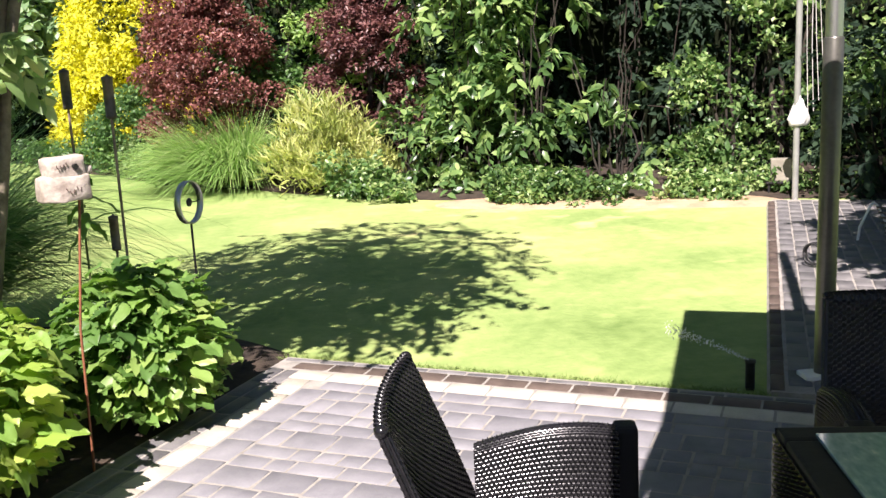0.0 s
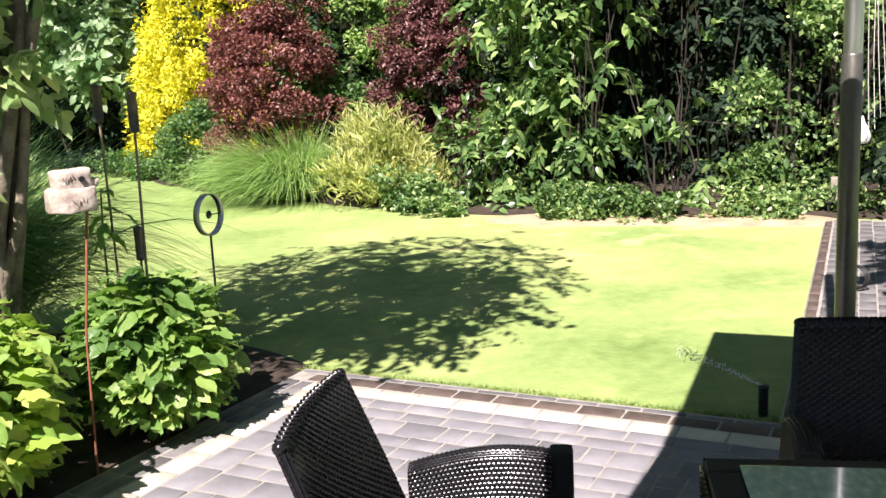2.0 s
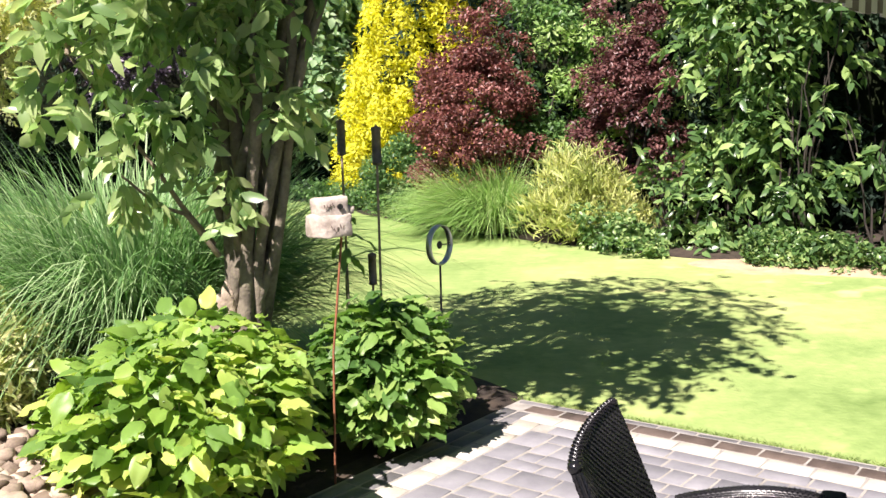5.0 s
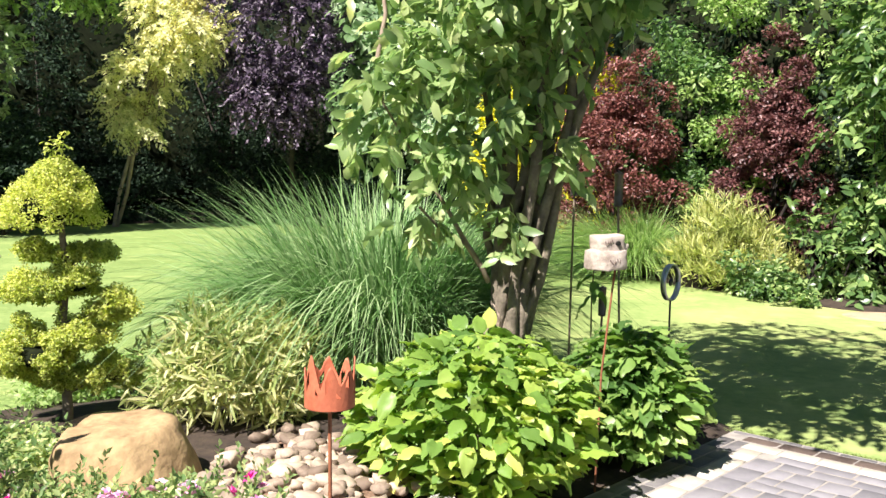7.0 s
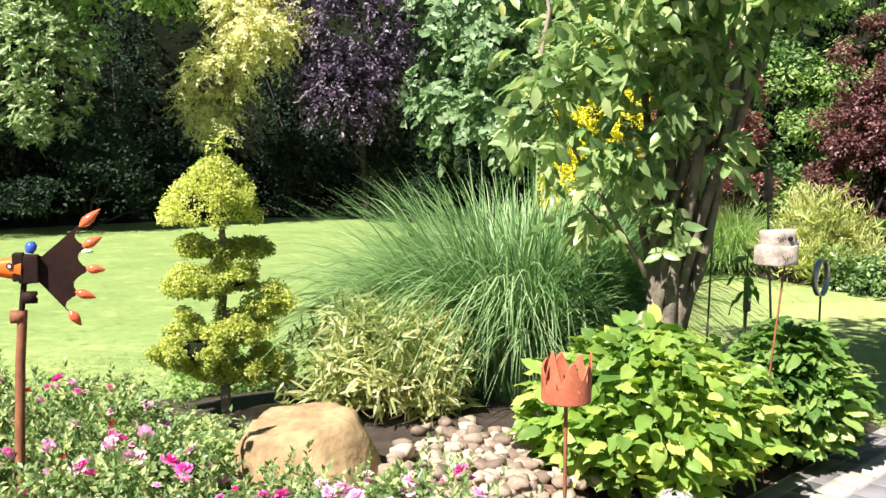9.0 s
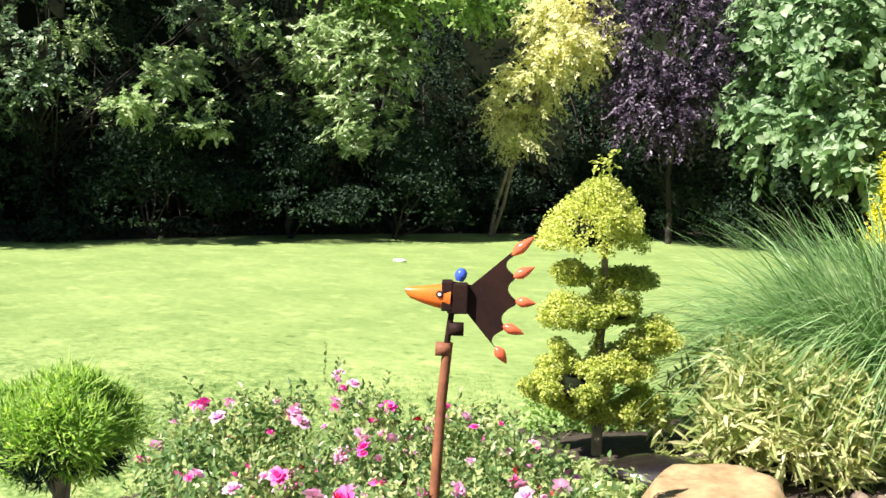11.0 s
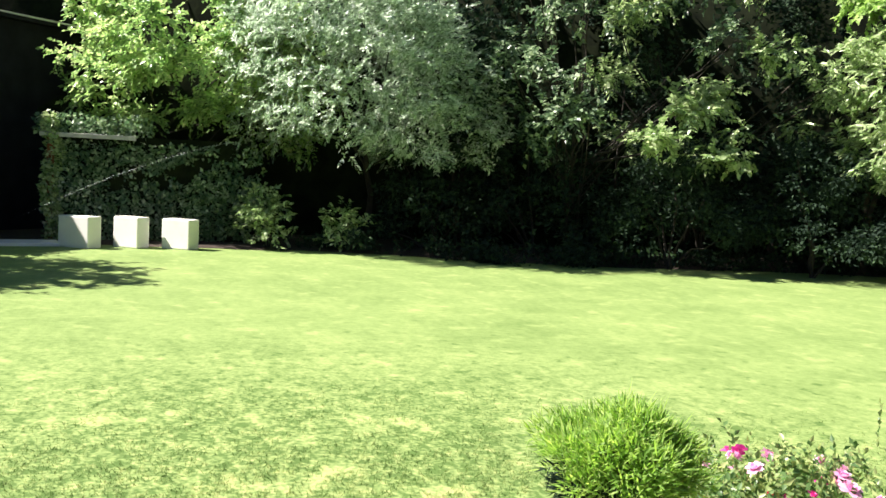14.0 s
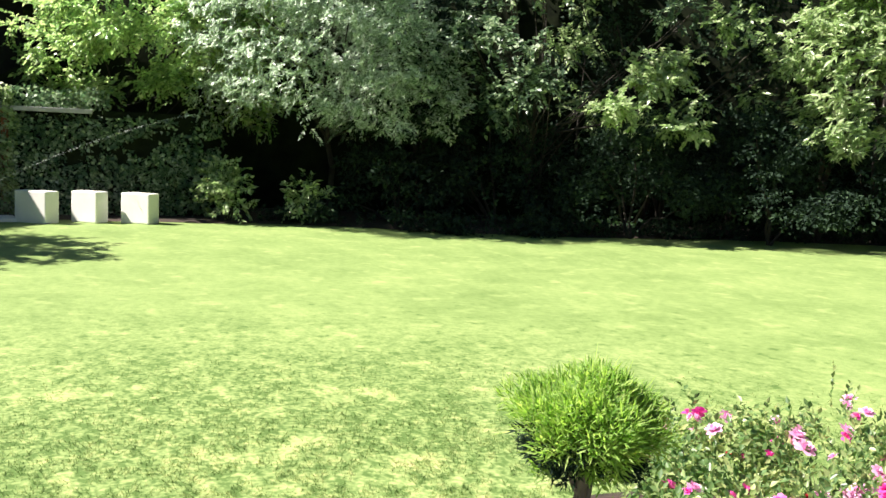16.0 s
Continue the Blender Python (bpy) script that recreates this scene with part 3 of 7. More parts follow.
def slab_of(name, poly, z, mat, rim=0.12):
    """A flat sheet with a sloped rim that meets the ground."""
    p = np.array(poly, float)
    c = p.mean(0)
    t = unit(np.roll(p, -1, 0) - np.roll(p, 1, 0))
    nn = np.stack([t[:, 1], -t[:, 0]], 1)
    if ((p - c) * nn).sum() < 0:
        nn = -nn
    bm = bmesh.new()
    a = [bm.verts.new((*q, 0.0)) for q in p + nn * rim * 0.5]
    b = [bm.verts.new((*q, z)) for q in p - nn * rim * 0.5]
    k = len(p)
    for i in range(k):
        bm.faces.new((a[i], a[(i + 1) % k], b[(i + 1) % k], b[i]))
    bm.faces.new(b)
    bmesh.ops.recalc_face_normals(bm, faces=bm.faces)
    return bm_mesh(name, bm, mat)


tagged(new("flower_bed", slab_of("flower_bed", smooth_poly(BED), 0.03, M["soil"])), "dark bare garden soil of the planting bed", "soil", kind="structure")

MOUND = [(-4.75, 3.9), (-3.9, 4.6), (-2.9, 4.6), (-2.2, 3.9), (-2.0, 3.0), (-2.1, 2.2), (-3.0, 1.9), (-4.2, 2.3), (-4.8, 3.0)]
tagged(new("bed_mound", slab_of("bed_mound", smooth_poly(MOUND), 0.148, M["soil"], 0.7)), "raised soil in the middle of the bed", "soil", kind="structure")

EDGE = np.array([(7.2, 6.2), (5.0, 8.3), (3.55, 9.0), (2.3, 9.27), (0.66, 10.02), (-0.83, 11.2), (-2.4, 12.65), (-4.2, 14.8), (-5.6, 17.2), (-8.0, 19.3), (-10.5, 20.0), (-13.2, 18.6),
                 (-14.9, 15.5), (-16.2, 12.8), (-16.7, 9.7), (-18.2, 6.6), (-19.3, 5.3), (-19.7, 2.9), (-20.4, 0.0), (-20.6, -3.5), (-20.0, -7.0), (-15.0, -12.0), (-6.0, -14.0)])


def edge_fine(n):
    d = np.r_[0, np.cumsum(np.linalg.norm(np.diff(EDGE, axis=0), axis=1))]
    s = np.linspace(0, d[-1], n)
    p = np.stack([np.interp(s, d, EDGE[:, 0]), np.interp(s, d, EDGE[:, 1])], 1)
    k = np.ones(5) / 5
    q = np.stack([np.convolve(np.pad(p[:, i], 2, "edge"), k, "valid") for i in (0, 1)], 1)
    t = unit(np.gradient(q, axis=0))
    return q, np.stack([t[:, 1], -t[:, 0]], 1)


eq, en = edge_fine(150)
rows = [np.c_[eq + en * o + (0.05 * np.sin(np.arange(len(eq)) * 1.7)[:, None] * en if o < 0.01 else 0), np.full(len(eq), z)] for o, z in ((0, 0.004), (0.25, 0.03), (1.0, 0.05), (7.0, 0.06))]
v = np.concatenate(rows)
n = len(eq)
i, j = np.meshgrid(np.arange(3), np.arange(n - 1), indexing="ij")
f = np.stack([i * n + j, i * n + j + 1, (i + 1) * n + j + 1, (i + 1) * n + j], -1).reshape(-1, 4)
tagged(new("border_soil", mesh_of("border_soil", v, f, M["soil"], True)), "shaded soil under the boundary planting", "soil", kind="structure")
DRY = [(0.4, 9.75), (0.9, 10.15), (2.3, 9.5), (3.6, 9.25), (3.75, 8.55), (3.3, 8.6), (2.2, 9.0), (1.2, 9.35)]
tagged(new("dry_border", slab_of("dry_border", smooth_poly(DRY), 0.026, M["sandy"], 0.2)), "dry sandy soil between lawn and hedge", "soil", kind="structure")

# added near-black sheet for the deep shade; closes the garden all round
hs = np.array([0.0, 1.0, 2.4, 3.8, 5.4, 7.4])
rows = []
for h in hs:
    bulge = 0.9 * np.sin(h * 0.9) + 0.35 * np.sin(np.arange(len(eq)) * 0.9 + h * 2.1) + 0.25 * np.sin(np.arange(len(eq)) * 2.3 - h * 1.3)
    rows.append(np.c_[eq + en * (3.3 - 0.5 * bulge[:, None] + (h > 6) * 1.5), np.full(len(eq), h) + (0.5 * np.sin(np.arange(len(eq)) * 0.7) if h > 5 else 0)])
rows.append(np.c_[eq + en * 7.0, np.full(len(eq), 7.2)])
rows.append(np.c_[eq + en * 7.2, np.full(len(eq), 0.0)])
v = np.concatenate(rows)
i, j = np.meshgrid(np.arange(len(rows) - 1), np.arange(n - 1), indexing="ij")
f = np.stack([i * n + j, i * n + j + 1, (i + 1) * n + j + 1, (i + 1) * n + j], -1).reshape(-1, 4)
tagged(new("backdrop_thicket", mesh_of("backdrop_thicket", v, f, M["thicket"], True)), "near-black backing sheet for the shade behind the garden trees", "thicket", kind="structure")

# house side behind the camera, plain and unseen; dark brown dims its bounce
house_bm = bmesh.new()
box(house_bm, 0, -0.3, 0, 10, 0, 2.7)
hw = tagged(new("wall_house", bm_mesh("wall_house", house_bm, M["brick"])), "plain brown house wall, unseen, dark to dim its bounce", "wall", kind="structure")
hw.matrix_basis = pose(-1.6, -3.6, 0, 0, 0, math.degrees(math.atan2(V[1], V[0])))

# ---- awning over the terrace ----
awning = thing("awning", "striped brown and cream awning with a hanging valance", "awning", (*pat(0, 0), 0))
awning.matrix_basis = Matrix(((0.925, -0.380, 0, 0.88), (-0.380, -0.925, 0, 3.57), (0, 0, 1, 0), (0, 0, 0, 1)))
AW_W, AW_D, AW_Z = 4.2, 4.6, 2.12
bm = bmesh.new()
box(bm, 0, 0, AW_Z - 0.012, AW_W, AW_D, AW_Z, 0)
for vv in bm.verts:
    vv.co.z += vv.co.y * 0.06
part("canopy", bm_mesh("canopy", bm, M["canvas"]), awning)
for k in range(56):
    x0 = AW_W * k / 56
    bm = bmesh.new()
    box(bm, x0, -0.006, AW_Z - 0.20 - 0.03 * abs(math.sin(k * 0.78)), x0 + AW_W / 56 - 0.001, 0.0, AW_Z + 0.01)
    part("valance_strip", bm_mesh("valance_strip", bm, M["canvas" if k % 2 else "canvas_dark"]), awning)


for k in range(48):
    s0 = 0.05 * k
    p0, p1 = (0.164 - 0.083 * s0, 0.996 * s0), (0.164 - 0.083 * (s0 + 0.05), 0.996 * (s0 + 0.05))
    zt, zb = AW_Z + 0.06 * s0, 1.745 - 0.012 * abs(math.sin(k * 0.52))
    bm = bmesh.new()
    vs = [bm.verts.new((p[0] + o, p[1], z)) for o in (0, -0.006) for p, z in ((p0, zb), (p1, zb), (p1, zt), (p0, zt))]
    for q in ((0, 1, 2, 3), (7, 6, 5, 4), (0, 4, 5, 1), (1, 5, 6, 2), (2, 6, 7, 3), (3, 7, 4, 0)):
        bm.faces.new([vs[i] for i in q])
    part("valance_strip", bm_mesh("valance_strip", bm, M["canvas" if k % 2 else "canvas_dark"]), awning)


# ---- vegetation builders ----
def shrub(name, label, category, at, lumps, n, length, width, mat, seed, stems=6, stem_mat=None, group="", **kw):
    """A shrub: foliage over lumps given relative to its foot, with woody stems inside."""
    ob = thing(name, label, category, (at[0], at[1], 0), group=group)
    L = np.asarray(lumps, float)
    foliage("foliage", L, n, length, width, M[mat], ob, seed, **kw)
    if stems:
        g = np.random.default_rng(seed + 9)
        pick = L[g.choice(len(L), min(stems, len(L)), replace=False)]
        v, f = limbs((0, 0, -0.02), pick[:, :3], 0.018 + 0.006 * L[:, 2].max(), 0.008, seed + 3, sides=5)
        tagged(part("stem", mesh_of("stem", v, f, M[stem_mat or "bark_far"], True), ob), kind="stuff")
    return ob


def tree(name, label, at, crowns, twigs, leaves, length, width, mat, seed, trunk_r=0.07, trunks=1, bark="bark_far", **kw):
    """A tree: trunk and limbs that reach into a crown of leafy twigs."""
    g = np.random.default_rng(seed + 4)
    ob = thing(name, label, "tree", (at[0], at[1], 0))
    sprays("crown", crowns, twigs, leaves, length, width, M[mat], ob, seed, **kw)
    C = np.asarray(crowns, float)
    c0 = C[0, :3]
    for k in range(trunks):
        foot = np.array([g.normal(0, 0.12 * (trunks > 1)), g.normal(0, 0.12 * (trunks > 1)), -0.05])
        top = c0 * [0.6, 0.6, 1] + g.normal(0, 0.2, 3) * (trunks > 1)
        pth = bent(foot, top, n=7, wob=0.04, r=g)
        part("trunk", mesh_of("trunk", *tube(pth, np.linspace(trunk_r, trunk_r * 0.55, 7), 9), M[bark], True), ob)
        for _ in range(9):
            c = C[g.integers(len(C))]
            q = c[:3] + unit(g.normal(0, 1, 3)) * c[3:] * 0.75
            s = pth[g.integers(3, 6)]
            part("branch", mesh_of("branch", *tube(bent(s, q, 0.1, 5, 0.05, g), np.linspace(trunk_r * 0.4, 0.01, 5), 5), M[bark], True), ob)
    return ob


def blades(n, base_r, length, width, arch, mat, parent, seed, name="blades", tilt=(0, 0), segs=7, spread=0.55, floor=0.03, lean_max=1.3, upright=None, late=2.3):
    """Grass blades: narrow ribbons that rise from a tuft and arch over."""
    g = np.random.default_rng(seed)
    a = g.uniform(0, 2 * np.pi, n)
    rr = base_r * np.sqrt(g.random(n))
    foot = np.stack([rr * np.cos(a), rr * np.sin(a), np.zeros(n)], 1)
    out = a + g.normal(0, 0.5, n)
    lean = np.minimum(np.abs(g.normal(0, spread, n)) + 0.08, lean_max)
    if upright is not None:
        lean *= 1 - 0.8 * np.clip(np.cos(out) * upright[0] + np.sin(out) * upright[1], 0, 1)
    H = np.stack([np.cos(out) * np.sin(lean) + tilt[0], np.sin(out) * np.sin(lean) + tilt[1], np.cos(lean)], 1)
    H = unit(H)
    Ln = length * g.uniform(0.55, 1.1, n)
    ar = arch * g.uniform(0.4, 1.5, n)
    s = np.linspace(0, 1, segs)
    P = foot[:, None] + H[:, None] * (Ln[:, None] * s)[..., None]
    hor = unit(H * [1, 1, 0] + 1e-6)
    bend = (s ** 2)[None, :, None] * (ar * Ln)[:, None, None]
    P = P + hor[:, None] * bend * 0.55
    P[..., 2] -= (s ** late)[None] * (ar * Ln)[:, None]
    P[..., 2] = np.maximum(P[..., 2], floor + 0.02 * g.random((n, 1)))
    side = np.stack([-hor[:, 1], hor[:, 0], np.zeros(n)], 1) + g.normal(0, 0.25, (n, 3))
    side = unit(side)
    w = width * g.uniform(0.7, 1.3, n)[:, None] * (1 - s ** 2.5)[None] + 0.0006
    A = P + side[:, None] * w[..., None] * 0.5
    Bv = P - side[:, None] * w[..., None] * 0.5
    v = np.stack([A, Bv], 2).reshape(-1, 3)
    k = np.arange(n)[:, None] * (2 * segs)
    fs = [k + [2 * i, 2 * i + 1, 2 * i + 3, 2 * i + 2] for i in range(segs - 1)]
    return part(name, mesh_of(name, v, np.concatenate(fs, 0), mat), parent)


# ---- north border ----
def conifer_lumps(h, r, n, seed):
    g = np.random.default_rng(seed)
    z = h * (1 - np.sqrt(g.random(n)))
    a = g.uniform(0, 6.28, n)
    rr = r * (1 - (z / h) ** 1.4) * g.uniform(0.75, 1.0, n)
    return np.stack([rr * np.cos(a), rr * np.sin(a), z + 0.1, np.full(n, 0.22), np.full(n, 0.22), np.full(n, 0.34)], 1)


shrub("golden_conifer", "tall golden-yellow conifer in the border", "conifer", (-3.85, 17.7), np.concatenate([conifer_lumps(6.2, 1.8, 380, 5), conifer_lumps(5.6, 1.1, 120, 6)]), 66000, 0.10, 0.04, "gold_conifer", 101, stems=4, shell=0.6, gap=0.0, up=0.8, droop=0.05)
shrub("small_evergreen", "small bright green evergreen bush beside the golden conifer", "bush", (-3.75, 14.9), lump_cloud(0, 0, 0.66, 0.52, 0.5, 0.62, 40, 0.2, 6), 8000, 0.060, 0.040, "mid_leaf", 102, gap=0.05, toss=0.8)
shrub("barberry", "dark red barberry bush, rounded and dense", "bush", (-2.28, 13.2), np.concatenate([lump_cloud(0, 0, 1.35, 0.88, 0.85, 1.15, 80, 0.22, 7, inner=0.6), lump_cloud(0.15, 0.1, 2.4, 0.6, 0.5, 0.75, 30, 0.18, 8, inner=0.5), lump_cloud(0.08, 0.0, 1.95, 0.74, 0.7, 0.6, 34, 0.20, 77, inner=0.7)]), 24000, 0.058, 0.034, "barberry", 103, gap=0.04, up=0.6)
shrub("red_leaved_shrub", "dull red-brown leaved shrub with airy top", "bush", (-0.15, 12.6), np.concatenate([lump_cloud(0.1, 0, 1.2, 0.72, 0.7, 1.15, 60, 0.2, 9, inner=0.5), lump_cloud(0.05, 0.2, 2.5, 0.55, 0.5, 0.9, 30, 0.17, 10, inner=0.4), lump_cloud(0.08, 0.05, 1.9, 0.62, 0.6, 0.6, 30, 0.18, 78, inner=0.6)]), 19000, 0.062, 0.036, "barberry2", 104, gap=0.15)
shrub("broadleaf_shrub", "green broad-leaved shrub between the red bushes", "bush", (-1.5, 14.3), lump_cloud(0, 0, 1.9, 1.0, 0.8, 1.8, 60, 0.32, 12), 7000, 0.10, 0.05, "mid_leaf", 105)
fg = thing("fountain_grass", "arching green fountain grass at the lawn edge", "ornamental grass", (-1.95, 12.45, 0))
blades(4600, 0.34, 1.42, 0.011, 0.50, M["fountain"], fg, 106, tilt=(-0.22, -0.05), spread=0.46, lean_max=0.85, late=2.6)
bt = thing("yellow_bamboo", "yellow-green dwarf bamboo clump at the lawn edge", "bamboo", (-0.62, 11.45, 0))
sprays("foliage", [(-0.12, 0, 0.66, 0.26, 0.25, 0.34), (-0.34, -0.05, 0.42, 0.24, 0.25, 0.32), (0.22, 0, 0.40, 0.26, 0.25, 0.32), (0.55, -0.05, 0.24, 0.26, 0.25, 0.2), (0.05, -0.2, 0.22, 0.45, 0.2, 0.2)], 520, 11, 0.17, 0.016, M["bamboo"], bt, 107, twig=0.42, shell=0.9, gap=0.2, droop=-0.9, bow=0.45, up=0.3, toss=0.8, out=0.7, fan=0.7, grain=3.0)
gc_ = np.random.default_rng(14)
for _ in range(16):
    q = (gc_.uniform(-0.4, 0.6), gc_.normal(0, 0.12), gc_.uniform(0.5, 0.95))
    part("cane", mesh_of("cane", *tube(bent((q[0] * 0.5, q[1] * 0.5, -0.02), q, 0.03, 5, 0.02, gc_), np.linspace(0.007, 0.004, 5), 4), M["bamboo"], True), bt)


def hedge_lumps(pts, h0, h1, depth, n, size, seed):
    """Lumps over the face and top of a hedge that follows a line."""
    g = np.random.default_rng(seed)
    p = np.array(pts, float)
    d = np.r_[0, np.cumsum(np.linalg.norm(np.diff(p, axis=0), axis=1))]
    s = g.uniform(0, d[-1], n)
    q = np.stack([np.interp(s, d, p[:, 0]), np.interp(s, d, p[:, 1])], 1)
    z = g.uniform(h0, h1, n)
    q += g.normal(0, depth * 0.4, (n, 2)) + 0.0
    sz = size * g.uniform(0.6, 1.4, (n, 1))
    return np.concatenate([q, z[:, None], sz * [1, 1, 0.6]], 1)


shrub("hedge_shrub", "tall light green shrub behind the red-leaved bushes", "bush", (0.45, 13.1), hedge_lumps([(-1.5, 0.7), (1.3, -0.7)], 0.5, 4.9, 0.45, 90, 0.34, 111), 11000, 0.095, 0.05, "fresh_leaf", 111, gap=0.3, toss=0.9)


def laurel(at, span, h, seed, mat="laurel", twigs=520, L=0.150, W=0.068, depth=0.55, label="tall glossy green laurel hedge plant"):
    ob = thing("laurel", label, "hedge", (at[0], at[1], 0), group="laurel hedge")
    crowns = [(x * span, 0, z, 0.55 * span + 0.2, depth, 0.75) for x in (-0.6, 0.6) for z in np.arange(0.35, h, 0.8)]
    sprays("foliage", crowns, twigs, 9, L, W, M[mat], ob, seed, twig=0.34, shell=0.9, gap=0.70, droop=0.35, bow=0.3, up=0.9, toss=0.5, full=True, grain=2.8)
    g = np.random.default_rng(seed + 9)
    for _ in range(9):
        q = np.array([g.uniform(-span, span), g.normal(0, 0.25), g.uniform(0.5, 1.0) * h])
        v, f = limbs((0.4 * q[0], 0, -0.02), [q], 0.016, 0.006, int(g.integers(1e6)), sides=5)
        part("stem", mesh_of("stem", v, f, M["bark_far"], True), ob)
    return ob


for k, (x, y) in enumerate(((1.12, 11.1), (1.62, 10.6), (2.5, 10.1), (3.35, 10.0))):
    laurel((x, y), (0.5, 0.42, 0.5, 0.4)[k], (3.6, 3.6, 1.5, 1.2)[k], 120 + k, twigs=(430, 380, 30, 8)[k])
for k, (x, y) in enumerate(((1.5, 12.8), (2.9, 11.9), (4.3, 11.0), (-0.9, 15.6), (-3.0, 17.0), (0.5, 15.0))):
    laurel((x, y), 1.2, 4.4, 130 + k, mat="shaded_leaf", twigs=430, L=0.14, W=0.062, label="tall evergreen in the hedge, in shade-darkened leaf colour")
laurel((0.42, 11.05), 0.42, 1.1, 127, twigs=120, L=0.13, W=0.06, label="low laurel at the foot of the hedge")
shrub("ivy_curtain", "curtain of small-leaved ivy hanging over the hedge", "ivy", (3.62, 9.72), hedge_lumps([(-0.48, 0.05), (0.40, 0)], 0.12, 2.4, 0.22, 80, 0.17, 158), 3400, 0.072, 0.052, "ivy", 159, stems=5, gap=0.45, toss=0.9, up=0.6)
laurel((4.9, 8.75), 0.6, 1.3, 139, mat="shaded_leaf", twigs=260, L=0.12, W=0.055, label="low evergreen behind the flagpole, in shade-darkened leaf colour")
laurel((5.9, 7.7), 0.6, 1.3, 138, mat="shaded_leaf", twigs=260, L=0.12, W=0.055, label="low evergreen by the path, in shade-darkened leaf colour")
for k, (x, y) in enumerate(((4.3, 9.9), (5.3, 9.2), (6.3, 8.3), (7.2, 7.3))):
    shrub("ivy_hedge", "ivy-clad hedge with small pale-edged leaves", "hedge", (x, y), hedge_lumps([(-0.6, 0), (0.6, 0)], 0.3, 3.4, 0.4, 50, 0.3, 140 + k), (3000, 4600, 4600, 4600)[k], 0.075, 0.05, "ivy", 140 + k, group="ivy hedge", gap=0.5)
gb = np.random.default_rng(160)
fan = []
for _ in range(3):
    x0, y0 = 3.0 + gb.normal(0, 0.3), 10.25 + gb.normal(0, 0.14)
    fan.append(tube(bent((x0, y0, gb.uniform(0, 0.5)), (x0 + gb.normal(0.1, 0.5), y0 + gb.normal(0, 0.25), gb.uniform(1.6, 3.0)), 0, 7, 0.06, gb), np.linspace(gb.uniform(0.006, 0.012), 0.004, 7), 5))
for _ in range(2):
    x0, z0 = 3.0 + gb.normal(0, 0.4), gb.uniform(0.8, 1.6)
    fan.append(tube(bent((x0, 9.85, z0), (x0 + gb.uniform(0.3, 0.8), 9.8, z0 + gb.normal(0.1, 0.2)), 0.04, 5, 0.03, gb), 0.006, 5))
brush = thing("brushwood", "bare brown shrub stems showing through the hedge", "shrub", (3.0, 10.0, 0))
for v, f in fan:
    part("stem", mesh_of("stem", v - [3.0, 10.0, 0], f, M["brown_stem"], True), brush)
iv_pts = [(-0.75, 11.2), (-0.25, 10.72), (0.1, 10.38), (0.6, 10.05), (1.5, 9.58), (2.35, 9.28), (3.4, 9.10)]
gc = thing("ground_ivy", "low green ivy ground cover along the lawn edge", "ground cover", kind="stuff")
foliage("foliage", np.concatenate([hedge_lumps(iv_pts[:4], 0.03, 0.44, 0.32, 110, 0.13, 150), hedge_lumps(iv_pts[3:], 0.03, 0.29, 0.32, 140, 0.12, 156), hedge_lumps([(0.1, 11.1), (0.6, 10.7), (1.6, 10.2), (2.6, 9.8), (4.3, 9.2)], 0.03, 0.22, 0.25, 110, 0.14, 154), hedge_lumps([(0.0, 10.55), (0.4, 10.2), (0.9, 9.92), (1.5, 9.64)], 0.03, 0.30, 0.2, 90, 0.13, 155), hedge_lumps([(0.05, 10.22), (0.45, 9.98), (0.95, 9.86), (1.6, 9.58)], 0.03, 0.15, 0.12, 60, 0.10, 157)]), 16500, 0.070, 0.046, M["ivy"], gc, 151, gap=0.58, up=0.8, toss=0.8)
gc2 = thing("low_ground_cover", "low leafy ground cover under the golden conifer", "ground cover", kind="stuff")
foliage("foliage", hedge_lumps([(-5.9, 17.3), (-4.5, 15.6), (-3.4, 14.0), (-2.6, 13.0), (-1.6, 12.2)], 0.08, 0.4, 0.3, 120, 0.22, 152), 7000, 0.08, 0.045, M["mid_leaf"], gc2, 153, gap=0.2)

# ---- west border: trees in line ----
def layers(c, n, size, seed):
    """Flat boughs in tiers over the open side of a crown (x, y, z, rx, ry, rz)."""
    g = np.random.default_rng(seed)
    out = []
    for k in range(n):
        z = -0.75 + 1.75 * (k + g.random()) / n
        a = g.uniform(-2.6, 0.9)
        r = math.sqrt(max(0.05, 1 - min(1, abs(z)) ** 2.2)) * g.uniform(0.75, 1.05)
        w = size * g.uniform(0.6, 1.25)
        out.append((c[0] + c[3] * r * math.cos(a), c[1] + c[4] * r * math.sin(a), c[2] + c[5] * z, w, w, 0.13))
    return out



tree("variegated_tree", "slender tree with cream and gold variegated leaves", (-13.3, 16.95), [(1.55, 0.3, 4.4, 0.9, 0.8, 1.0), (0.95, -0.2, 3.2, 0.85, 0.7, 0.55), (0.35, 0.1, 2.5, 0.5, 0.5, 0.4), (0.9, -0.1, 2.1, 0.3, 0.4, 0.3)], 980, 15, 0.10, 0.052, "gold_var", 201, 0.045, 2, "bark_pale", twig=0.42, gap=0.5, droop=0.3, bow=0.3, toss=0.55, up=1.0, grain=2.4)
tree("purple_plum_tree", "dark purple-leaved plum tree", (-9.9, 18.9), [(0, -0.5, 4.4, 1.6, 1.4, 1.9), (0.1, -0.9, 2.9, 1.1, 0.9, 0.8)], 1150, 14, 0.11, 0.06, "purple", 202, 0.07, 1, "bark_far", twig=0.45, gap=0.36, droop=0.3, bow=0.3, toss=0.7, grain=2.2)
